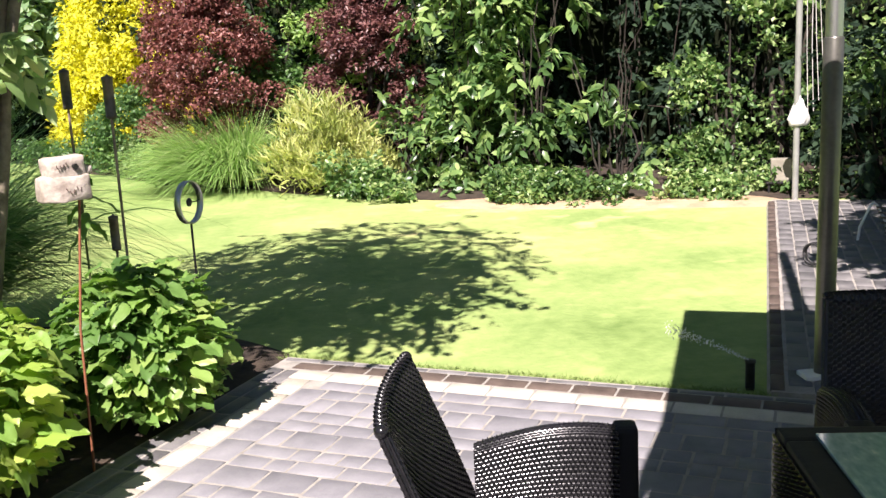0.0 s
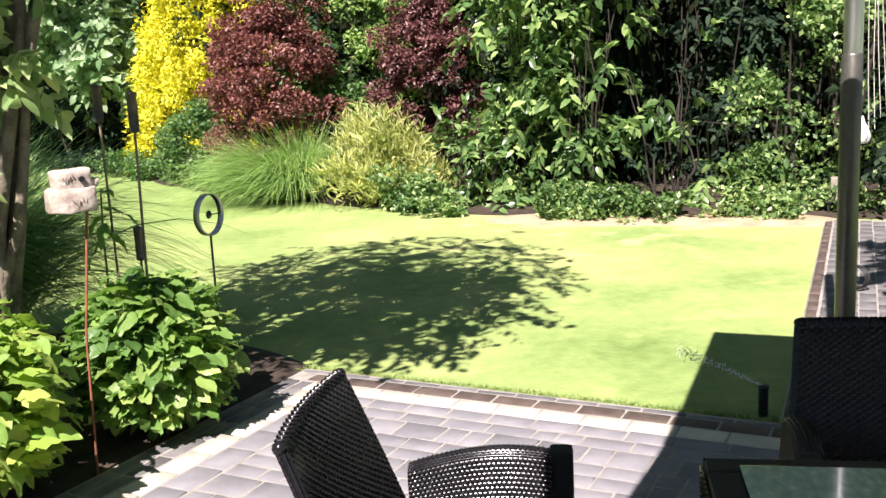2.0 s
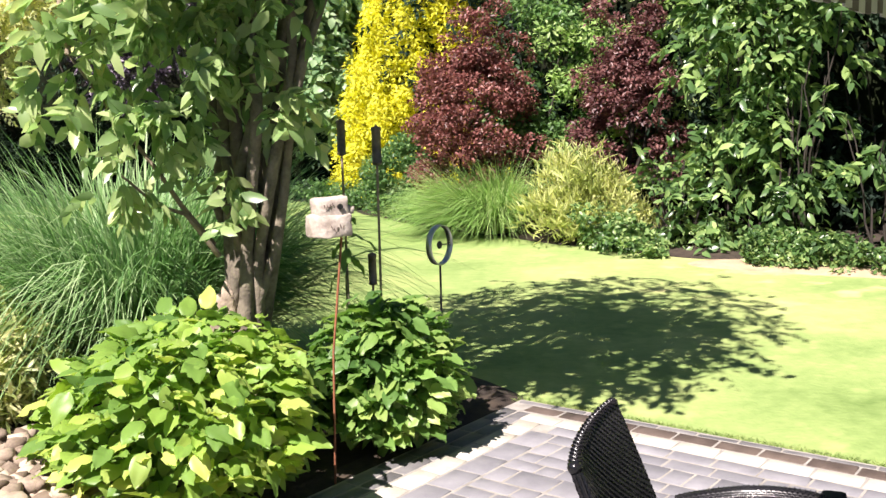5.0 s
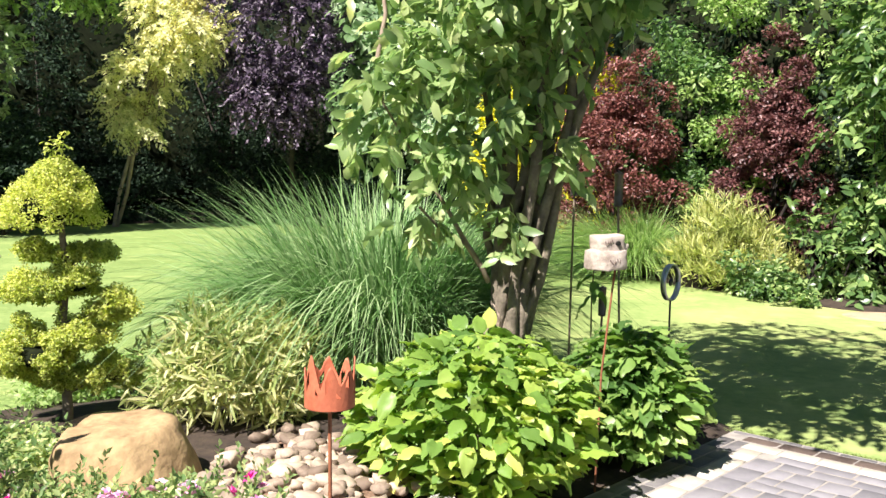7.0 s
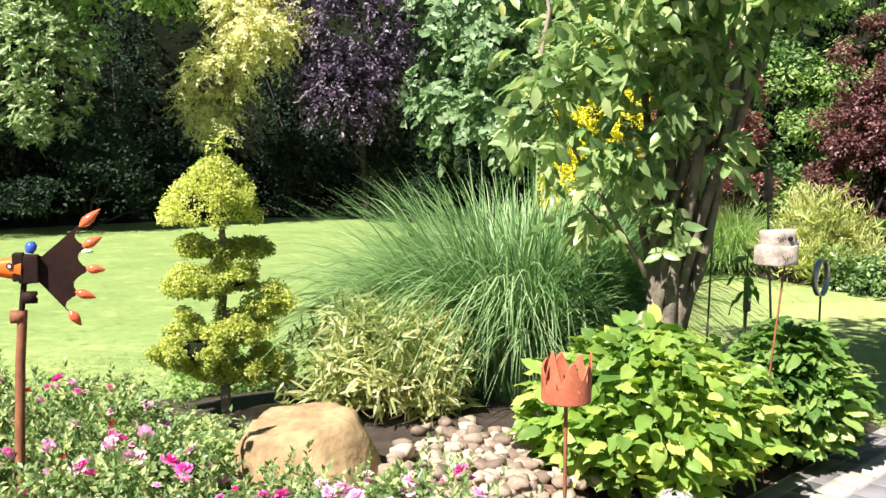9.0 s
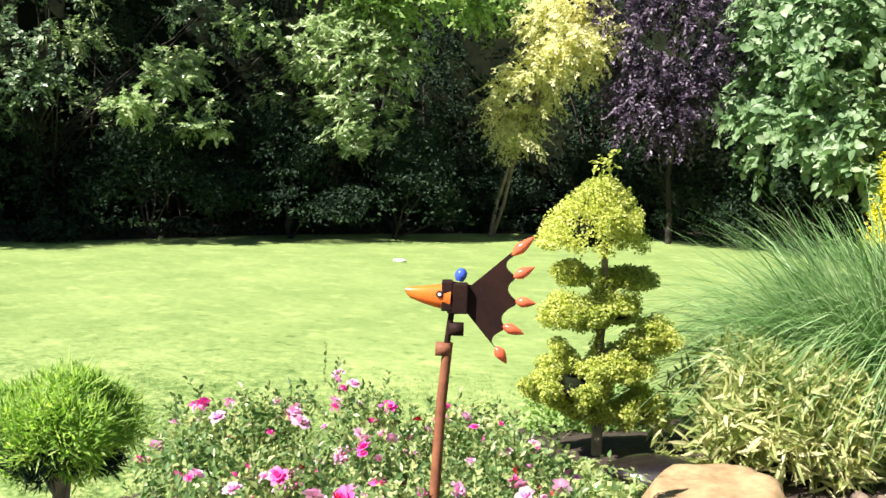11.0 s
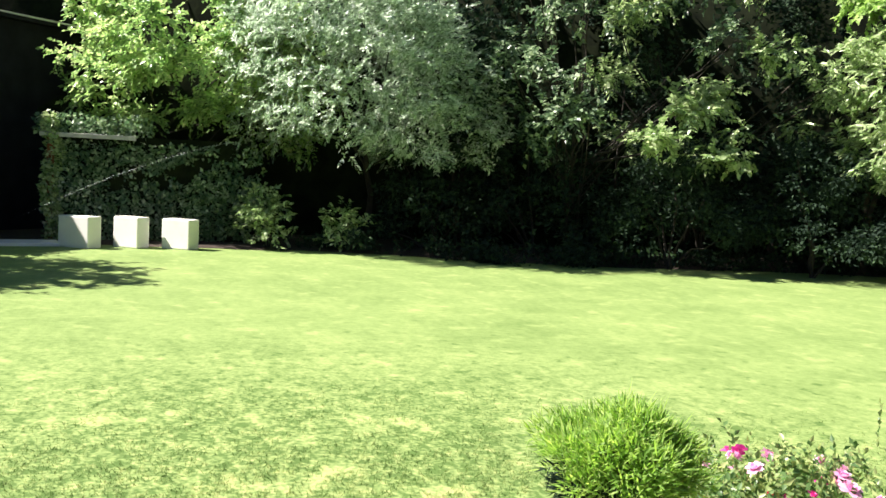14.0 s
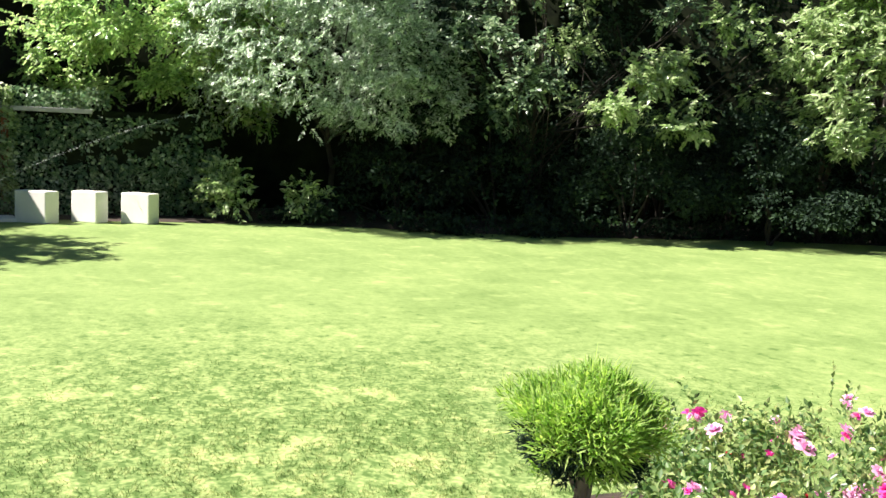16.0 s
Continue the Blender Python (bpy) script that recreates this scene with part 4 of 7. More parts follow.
tree("maple_tree", "light green maple with lobed leaves", (-6.9, 19.0), [(0, -0.5, 4.3, 1.8, 1.3, 1.4), (-0.5, -0.9, 2.7, 1.1, 0.8, 0.9), (0.7, -0.8, 2.3, 1.0, 0.8, 1.0)], 820, 10, 0.19, 0.14, "maple_leaf", 203, 0.08, 1, "bark_far", twig=0.5, gap=0.5, droop=0.35, bow=0.3, toss=0.55, full=True, grain=2.0)
tree("cherry_laurel_tree", "evergreen tree with glossy leaves in the sun-brightened laurel colour", (-15.6, 14.6), [(1.1, -0.9, 3.6, 1.15, 1.25, 1.0), (1.2, -1.0, 2.5, 0.9, 0.9, 0.8)], 760, 10, 0.165, 0.052, "laurel_lit", 204, 0.06, 2, "bark_far", sunward=0.6, twig=0.16, gap=0.62, droop=-0.2, bow=0.0, toss=0.7, fan=1.3, grain=2.8)
# the beech takes the sun-brightened leaf colour as well
beech = tree("beech_tree", "beech tree over the lawn edge, in sun-brightened leaf colour", (-18.3, 12.2), layers((1.0, -0.3, 3.7, 1.8, 2.4, 2.1), 26, 0.5, 71), 520, 12, 0.105, 0.066, "laurel_lit", 205, 0.06, 1, "bark_far", sunward=0.4, twig=0.36, shell=0.95, gap=0.45, droop=0.05, bow=0.2, toss=0.4, up=1.4, grain=2.6)
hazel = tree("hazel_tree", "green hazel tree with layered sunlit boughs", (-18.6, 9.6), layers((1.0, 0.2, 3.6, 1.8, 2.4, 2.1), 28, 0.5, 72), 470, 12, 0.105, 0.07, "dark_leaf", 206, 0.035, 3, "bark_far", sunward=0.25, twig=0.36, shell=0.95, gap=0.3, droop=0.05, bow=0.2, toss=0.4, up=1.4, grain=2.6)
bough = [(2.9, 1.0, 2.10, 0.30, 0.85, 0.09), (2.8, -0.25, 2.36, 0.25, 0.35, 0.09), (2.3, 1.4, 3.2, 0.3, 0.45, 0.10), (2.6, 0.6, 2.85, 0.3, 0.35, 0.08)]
# sun on this bough comes from a paler leaf colour than the crown's
sprays("bough", bough, 170, 13, 0.12, 0.085, M["laurel_lit"], hazel, 207, twig=0.30, gap=0.1, droop=0.05, bow=0.1, up=1.5, toss=0.35, shell=0.9, label="layered bough, its sunlight put into a paler leaf colour")
for q in bough[:2]:
    part("branch", mesh_of("branch", *tube(bent((0.3, 0.1, 1.9), q[:3], 0.15, 6, 0.04), np.linspace(0.03, 0.008, 6), 5), M["bark_far"], True), hazel)
willow = tree("silver_willow", "large silver-green willow-leaved tree", (-21.4, 6.3), [(1.3, -0.75, 3.3, 2.5, 2.4, 2.0), (1.5, -1.2, 4.6, 2.2, 2.0, 1.3), (1.6, 0.6, 2.5, 1.7, 1.3, 1.0)], 5600, 15, 0.088, 0.036, "willow_leaf", 208, 0.07, 1, "bark_far", twig=0.28, shell=0.4, gap=0.56, droop=-0.1, bow=0.1, toss=0.6, up=0.6, sunward=0.9, grain=3.0, low=-0.7)
tree("young_maple", "bright green maple above the ivy wall", (-23.0, 3.0), layers((0.7, -0.3, 3.6, 2.0, 2.3, 1.7), 34, 0.62, 73) + [(0.9, 1.2, 3.2, 1.6, 1.4, 1.4)], 2900, 12, 0.105, 0.070, "sapling_leaf", 209, 0.05, 1, "bark_far", sunward=0.8, twig=0.40, shell=0.9, gap=0.35, droop=-0.05, bow=0.15, toss=0.45, up=1.2, grain=2.4)
tree("hornbeam_tree", "tall hornbeam with bright sunlit upper boughs", (-16.2, 16.6), layers((1.2, -1.0, 5.3, 2.2, 2.8, 1.0), 24, 0.65, 74), 800, 13, 0.13, 0.085, "fresh_leaf", 215, 0.08, 1, "bark_far", twig=0.42, shell=0.9, gap=0.3, droop=0.05, bow=0.15, up=1.3, toss=0.4, grain=2.2)
tree("boundary_tree", "dark leafy tree at the garden boundary", (-17.9, -4.6), [(0.4, 0, 4.2, 1.8, 1.8, 1.4)], 800, 12, 0.16, 0.09, "mid_leaf", 210, 0.12, 1, "bark_far", twig=0.6)
# coarse crowns above the view, added to shade the planting behind
for ob, c, mt in ((willow, (1.0, -0.4, 6.8, 2.2, 2.5, 1.7), "willow_leaf"), (hazel, (0.2, 0.2, 6.8, 2.1, 2.5, 1.8), "dark_leaf"), (beech, (0.2, -0.2, 6.9, 2.1, 2.5, 1.8), "dark_leaf")):
    sprays("upper_crown", [c], 60 if mt == "willow_leaf" else 110, 11, 0.26, 0.16, M[mt], ob, 620 + int(c[2] * 10), twig=0.7, shell=0.95, gap=0.2)
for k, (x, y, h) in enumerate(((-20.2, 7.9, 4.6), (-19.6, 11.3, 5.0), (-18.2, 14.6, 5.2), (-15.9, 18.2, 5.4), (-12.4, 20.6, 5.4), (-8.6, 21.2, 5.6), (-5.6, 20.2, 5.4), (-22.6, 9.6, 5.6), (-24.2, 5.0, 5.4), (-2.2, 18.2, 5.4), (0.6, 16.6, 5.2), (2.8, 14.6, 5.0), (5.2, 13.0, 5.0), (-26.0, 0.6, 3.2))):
    shrub("evergreen", "tall evergreen behind the lawn, mostly in shade-darkened leaf colour", "hedge", (x, y), np.concatenate([hedge_lumps([(-1.6, 0.6), (1.6, -0.6)], 0.3, h + 1.2, 0.9, 90, 0.55, 220 + k)]), 7000, 0.13, 0.065, "mid_leaf" if k in (9, 10, 11) else "shaded_leaf", 220 + k, stems=5, group="evergreen screen", gap=0.45, toss=0.8)
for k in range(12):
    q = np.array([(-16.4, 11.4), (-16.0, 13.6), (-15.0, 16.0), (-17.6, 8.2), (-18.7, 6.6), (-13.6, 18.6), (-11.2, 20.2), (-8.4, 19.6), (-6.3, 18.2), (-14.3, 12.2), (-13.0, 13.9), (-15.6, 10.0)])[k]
    shrub("understorey_bush", "low bush under the trees, in shade-darkened leaf colour", "bush", q + [-0.95, 0.5], np.concatenate([lump_cloud(0, 0, 0.7, 1.35, 1.3, 0.9, 50, 0.34, 240 + k, low=-0.3), lump_cloud(-0.3, 0.2, 1.7, 1.1, 1.1, 0.8, 34, 0.36, 640 + k, low=-0.5)]), 5200, 0.10, 0.055, "shaded_leaf", 240 + k, stems=5, group="understorey", gap=0.4, toss=0.8)
# both bushes get their sunlit look from the brightened laurel colour
for lab, at, c, tw, sd in (("pale-leaved bush at the end of the ivy wall, sun put into its leaf colour", (-19.9, 3.75), [(0, 0, 0.45, 0.5, 0.5, 0.45), (0.1, -0.15, 0.85, 0.35, 0.35, 0.3)], 150, 251), ("small pale-leaved bush, sun put into its leaf colour", (-19.4, 5.0), [(0, 0, 0.45, 0.28, 0.35, 0.5)], 70, 252)):
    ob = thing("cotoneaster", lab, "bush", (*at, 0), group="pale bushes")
    sprays("foliage", c, tw, 10, 0.095, 0.055, M["laurel_lit"], ob, sd, twig=0.26, shell=0.9, gap=0.25, droop=-0.2, bow=0.2, toss=0.6, grain=3.5)
    part("stem", mesh_of("stem", *limbs((0, 0, -0.02), [q[:3] for q in c] + [(0.2, 0.1, 0.6), (-0.2, 0.1, 0.5)], 0.02, 0.008, sd, sides=5), M["bark_far"], True), ob)
# added foliage whose dark colour gives the lawn edge its shade
wc = thing("edge_ground_cover", "low ground cover along the lawn edge, in shade-darkened leaf colour", "ground cover", kind="stuff")
foliage("foliage", hedge_lumps([(-20.0, 4.3), (-19.4, 5.3), (-18.3, 6.4), (-17.3, 7.6), (-16.9, 9.7), (-16.4, 12.6), (-15.2, 15.4), (-13.6, 18.6), (-10.8, 20.2), (-8.2, 19.6), (-6.0, 17.6)], 0.02, 0.30, 0.35, 330, 0.22, 255), 15000, 0.09, 0.05, M["shaded_leaf"], wc, 256, gap=0.15, toss=0.9)
hl = [(x, y, z, 0.3, 0.3, 0.3) for x in np.arange(-0.9, 1.0, 0.35) for y in np.arange(-1.6, 1.5, 0.35) for z in np.arange(0.2, 2.4, 0.4)]
hl += [(x, y, z, 0.3, 0.3, 0.3) for x in (-1.7, -1.4, -1.1) for y in np.arange(1.5, 2.0, 0.3) for z in np.arange(0.2, 2.3, 0.4)]
shrub("clipped_hedge", "clipped beech hedge, fresh green where the sun falls", "hedge", (-19.9, -3.0), hl, 30000, 0.10, 0.07, "hedge_leaf", 260, stems=6, gap=0.05, shell=0.6)

# ivy wall with its coping beam
iw = thing("ivy_wall", "garden wall overgrown with ivy under a grey timber beam", "wall", (-21.0, 1.6, 0), -8)
# near-black core paints the shade seen between the ivy leaves
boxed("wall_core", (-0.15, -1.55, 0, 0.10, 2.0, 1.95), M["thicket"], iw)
boxed("coping_beam", (-0.25, -1.74, 1.88, 0.30, -0.1, 1.96), M["wood_grey"], iw, 0.01, "grey weathered timber beam")
boxed("post", (0.10, -1.62, 0, 0.20, -1.50, 1.875), M["rust"], iw, 0.01)
# lit end of the ivy, painted with a brighter leaf than the face
foliage("ivy_column", [(0.22, -1.52 + 0.06 * math.sin(z * 5), z, 0.13, 0.15, 0.16) for z in np.arange(0.1, 2.2, 0.13)], 1500, 0.085, 0.068, M["laurel_lit"], iw, 272, gap=0.1, toss=0.9, up=0.4, label="ivy over the end post, sunlight put into its pale colour")
foliage("ivy", [(0.16, y, z, 0.12, 0.2, 0.2) for y in np.arange(-1.5, 2.1, 0.22) for z in np.arange(0.1, 1.85, 0.22)] + [(0, y, 2.1, 0.25, 0.3, 0.22) for y in np.arange(-1.6, 0.2, 0.3)], 9500, 0.085, 0.07, M["wall_ivy"], iw, 270, gap=0.12, toss=0.9, up=0.5)
slab = boxed("stone_slab", (-0.35, -0.9, 0, 0.35, 0.9, 0.06), M["white_stone"], None, 0.01, "pale stone slab on the ground by the wall", pose(-20.1, -0.75, 0, 0, 0, 4))
tagged(slab, category="slab")


def cube(at, w, d, h, rz):
    ob = boxed("stone_cube", (-w / 2, -d / 2, 0, w / 2, d / 2, h), M["white_stone"], None, 0.02, "white rendered block standing on the lawn edge", pose(at[0], at[1], 0, 0, 0, rz))
    return tagged(ob, category="block", group="white blocks")


cube((-19.75, 0.455), 0.62, 0.34, 0.54, 46)
cube((-19.85, 1.31), 0.52, 0.32, 0.54, 44)
cube((-19.65, 2.12), 0.56, 0.32, 0.53, 46)

# dark roof beyond
ob = thing("outbuilding", "dark flat-roofed outbuilding behind the ivy wall", "building", (-23.9, 0.78, 0), 40.4)
boxed("wall", (-4, -6, 0, 0, 0, 4.08), M["roof"], ob, 0)
boxed("roof", (-4.1, -6.2, 4.083, 0.22, 0.12, 4.19), M["roof"], ob, 0.01)
boxed("roof_edge", (0.223, -6.2, 4.15, 0.245, 0.12, 4.186), M["wood_grey"], ob, 0.004, "pale grey strip along the roof edge")


# ---- centre bed ----
def leaf_mesh(name, L, W, mat, droop, fold, wave, seed):
    """A broad pointed leaf with a folded midrib, drooping tip and wavy rim."""
    g = np.random.default_rng(seed)
    s = np.array([0, 0.08, 0.2, 0.35, 0.5, 0.65, 0.8, 0.91, 1.0])
    prof = s ** 0.55 * (1 - s) ** 0.95 * 2.2 * W * 0.55
    prof[0], prof[-1] = 0.004, 0.001
    rows = []
    for i, t in enumerate(s):
        z = -droop * L * t ** 2
        w = prof[i]
        for k in (-1, -0.5, 0, 0.5, 1):
            rows.append((k * w, t * L, z + fold * abs(k) * w + wave * g.normal(0, 1) * abs(k) * 0.006 - 0.25 * w * (abs(k) == 1)))
    f = [(i * 5 + k, i * 5 + k + 1, (i + 1) * 5 + k + 1, (i + 1) * 5 + k) for i in range(8) for k in range(4)]
    return mesh_of(name, rows, f, M[mat], True)


def hydrangea(at, rx, ry, h, n, mat, rest, seed, label, lsize=0.15):
    g = np.random.default_rng(seed)
    ob = thing("hydrangea", label, "hydrangea", (at[0], at[1], 0), group="hydrangeas")
    forms = [leaf_mesh("leaf", lsize * s, lsize * s * w, mat, d, fo, 1.0, seed + i) for i, (s, w, d, fo) in enumerate(((1.0, 0.66, 0.12, 0.42), (0.85, 0.70, 0.05, 0.5), (1.12, 0.62, 0.17, 0.36), (0.7, 0.66, 0.08, 0.55)))]
    ga = math.pi * (3 - math.sqrt(5))
    bumps = unit(g.normal(0, 1, (14, 3)))
    pts = [np.array([q.co[:] for q in fm.vertices]) for fm in forms]
    quads = np.array([q.vertices[:] for q in forms[0].polygons])
    vs, fs, loose = [], [], 0
    for k in range(n):
        t = (k + 0.5) / n
        zz = 1 - t * 1.72
        a = k * ga + g.normal(0, 0.25)
        rr = math.sqrt(max(0, 1 - zz * zz))
        u = np.array([rr * math.cos(a), rr * math.sin(a), zz])
        lob = 1 + 0.26 * np.max(bumps @ u) ** 4 - 0.12 + g.normal(0, 0.07)
        hz = h * 0.52
        wid = lob if u[2] > 0 else lob * min(1.0, rr ** -0.6)
        p = np.array([u[0] * rx * wid, u[1] * ry * wid, hz + u[2] * (h - hz) * lob if u[2] > 0 else hz + u[2] * hz * 0.9])
        p[2] = max(p[2], 0.06)
        hor = np.array([math.cos(a + g.normal(0, 0.5)), math.sin(a + g.normal(0, 0.5)), 0.0])
        D = unit(hor + np.array([0, 0, 0.14 - 0.22 * (1 - max(u[2], 0)) + g.normal(0, 0.4)]))
        N = unit(u * 0.35 + np.array([0, 0, 1.2]) + g.normal(0, 0.42, 3))
        S = unit(np.cross(D, N))
        N = np.cross(S, D)
        p = p - D * lsize * 0.55
        m = Matrix(((S[0], D[0], N[0], p[0]), (S[1], D[1], N[1], p[1]), (S[2], D[2], N[2], p[2]), (0, 0, 0, 1)))
        form = int(g.integers(0, 4))
        if k % 5 < 2 and loose < 299:
            loose += 1
            part("leaf", forms[form], ob, m=m)
        else:
            R = np.array([S, D, N])
            vs.append(pts[form] @ R + p)
            fs.append(quads + len(pts[0]) * len(fs))
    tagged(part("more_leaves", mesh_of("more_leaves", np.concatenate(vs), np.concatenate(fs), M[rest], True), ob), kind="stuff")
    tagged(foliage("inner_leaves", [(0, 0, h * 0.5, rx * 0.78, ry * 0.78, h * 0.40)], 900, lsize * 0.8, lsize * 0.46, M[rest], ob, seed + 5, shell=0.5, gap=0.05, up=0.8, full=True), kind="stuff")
    for k in range(9):
        a = g.uniform(0, 6.28)
        v, f = tube(bent((0.06 * math.cos(a), 0.06 * math.sin(a), 0), (rx * 0.6 * math.cos(a), ry * 0.6 * math.sin(a), h * 0.7), 0.05, 5, 0.02, g), (0.007, 0.006, 0.006, 0.005, 0.004), 5)
        part("stem", mesh_of("stem", v, f, M["stem"], True), ob)
    return ob


hydrangea((-1.935, 3.32), 0.525, 0.50, 0.75, 820, "hydrangea", "hyd_inner", 301, "large hydrangea bush with broad yellow-green leaves", 0.124)
hydrangea((-1.30, 4.04), 0.325, 0.34, 0.69, 520, "hydrangea_shade", "hyd_rest", 302, "smaller hydrangea bush with broad fresh green leaves", 0.116)

# broad-leaved garden tree with several stems
gt = thing("garden_tree", "multi-stemmed garden tree with broad drooping green leaves", "tree", (-1.95, 3.95, 0))
gg = np.random.default_rng(310)
v, f = tube([(0, 0, -0.05), (0.01, 0, 0.2), (0.0, 0.0, 0.45), (0.01, 0.01, 0.66), (0.02, 0.0, 0.80)], (0.15, 0.12, 0.105, 0.09, 0.05), 14)
part("trunk", mesh_of("trunk", v, f, M["bark"], True), gt)
bm = bmesh.new()
bmesh.ops.create_icosphere(bm, subdivisions=3, radius=1.0)
for vv in bm.verts:
    c = vv.co * (1 + 0.25 * noise.noise(vv.co * 2.1))
    vv.co = Vector((c.x * 0.07 * (1.1 - 0.5 * c.z), c.y * 0.045, c.z * 0.15))
part("bare_wood", bm_mesh("bare_wood", bm, M["bark_bare"], True), gt, "pale bare wood at the foot of the trunk", pose(-0.06, -0.06, 0.68, 8, 6, 20))
tips = []
# stems fan out from the short trunk: angle, spread at the top, height, foot radius
for k, (an, sp_, top_z, r0) in enumerate(((0.2, 0.50, 3.5, 0.042), (1.1, 0.34, 3.4, 0.034), (2.2, 0.42, 3.3, 0.036), (3.0, 0.55, 3.3, 0.040), (3.9, 0.34, 3.2, 0.030), (4.7, 0.42, 3.3, 0.034), (5.6, 0.50, 3.2, 0.032), (0.6, 0.16, 3.6, 0.044), (3.5, 0.14, 3.5, 0.040), (5.9, 0.70, 3.2, 0.026), (2.8, 0.75, 3.0, 0.026))):
    zz = np.linspace(0.40, top_z, 11)
    q = (zz - 0.40) / (top_z - 0.40)
    rad = 0.05 + 0.58 * sp_ * q ** 1.2
    twist = an + 0.45 * q + 0.10 * np.sin(q * 9 + k)
    pth = np.stack([0.11 * (zz - 0.4) + rad * np.cos(twist) + gg.normal(0, 0.017, 11), rad * np.sin(twist) + gg.normal(0, 0.017, 11), zz], 1)
    part("stem", mesh_of("stem", *tube(pth, np.linspace(r0, 0.016, 11) * (1 + 0.10 * np.sin(q * 23 + k)), 9), M["bark"], True), gt)
    tips.append(pth)
boughs = [((-0.10, -0.05, 1.0), (-0.55, -0.38, 1.85)), ((-0.55, -0.38, 1.85), (-0.6, -0.3, 2.7)), ((-0.08, -0.05, 0.95), (-0.36, -0.36, 1.34))]
for b0, b1 in boughs:
    v, f = tube(bent(b0, b1, 0.03, 6, 0.02, gg), np.linspace(0.014, 0.006, 6), 6)
    part("branch", mesh_of("branch", v, f, M["bark_pale"], True), gt)
for k in range(22):
    s = tips[k % len(tips)][gg.integers(6, 10)]
    a = gg.uniform(0, 6.28)
    v, f = tube(bent(s, s + np.array([1.0 * math.cos(a), 1.0 * math.sin(a), gg.uniform(0.1, 0.9)]), 0.06, 5, 0.03, gg), np.linspace(0.014, 0.004, 5), 5)
    part("branch", mesh_of("branch", v, f, M["bark"], True), gt)
low_c = [(-0.36, -0.38, 1.30, 0.12, 0.12, 0.12), (-0.52, -0.40, 1.78, 0.18, 0.18, 0.22), (-0.40, -0.30, 2.05, 0.28, 0.25, 0.22), (-0.2, -0.4, 2.1, 0.25, 0.25, 0.22), (0.05, -0.38, 2.0, 0.18, 0.16, 0.22),
         (-0.25, -0.32, 1.62, 0.13, 0.12, 0.18), (0.05, -0.5, 2.4, 0.4, 0.3, 0.2), (-0.25, 0.1, 2.3, 0.25, 0.25, 0.2), (0.28, -0.25, 2.3, 0.22, 0.22, 0.2), (0.55, -0.2, 2.45, 0.28, 0.28, 0.2), (0.02, -0.22, 1.85, 0.18, 0.10, 0.28), (0.2, -0.2, 2.08, 0.16, 0.12, 0.2), (-0.12, -0.22, 1.58, 0.11, 0.10, 0.18), (0.06, -0.14, 1.36, 0.08, 0.06, 0.16), (0.26, -0.12, 1.62, 0.10, 0.08, 0.18), (0.0, -0.14, 1.15, 0.08, 0.05, 0.10)]
up_c = [(0.26, 0.15, 3.95, 1.28, 1.40, 1.15), (0.55, -0.45, 3.15, 1.0, 0.75, 0.50), (0.98, 0.1, 3.4, 0.48, 0.5, 0.40), (-0.6, 0.3, 3.3, 0.7, 0.7, 0.6)]
sprays("crown", up_c, 1250, 9, 0.105, 0.054, M["tree_leaf"], gt, 312, twig=0.40, shell=0.95, gap=0.20, droop=0.6, bow=0.4, up=0.8, toss=0.5, full=True, grain=2.0)
sprays("low_foliage", low_c, 370, 8, 0.105, 0.050, M["tree_leaf"], gt, 313, twig=0.15, shell=0.95, gap=0.05, droop=0.5, bow=0.2, up=0.6, toss=0.6, full=True, grain=3.0)

mg = thing("silver_grass", "huge arching clump of silver grass", "ornamental grass", (-2.90, 4.75, 0))
blades(9500, 0.42, 1.95, 0.011, 0.55, M["miscanthus"], mg, 320, spread=0.34, tilt=(-0.02, 0.06), segs=9, lean_max=0.60, upright=(0.6, -0.8), late=2.7)
sg = thing("variegated_bamboo", "dwarf bamboo with cream-striped narrow leaves", "bamboo", (-3.50, 3.88, 0))
sl = lump_cloud(0.02, 0, 0.37, 0.42, 0.42, 0.36, 60, 0.14, 330, low=-0.6)
foliage("foliage", sl, 7400, 0.112, 0.018, M["sasa"], sg, 331, up=0.3, spread=1.3, gap=0.15, droop=0.2, full=True)
for k in range(20):
    v, f = tube(bent((sl[k, 0] * 0.35, sl[k, 1] * 0.35, 0), sl[k, :3], 0.02, 4, 0.01), np.linspace(0.004, 0.002, 4), 4)
    part("cane", mesh_of("cane", v, f, M["bamboo"]), sg)

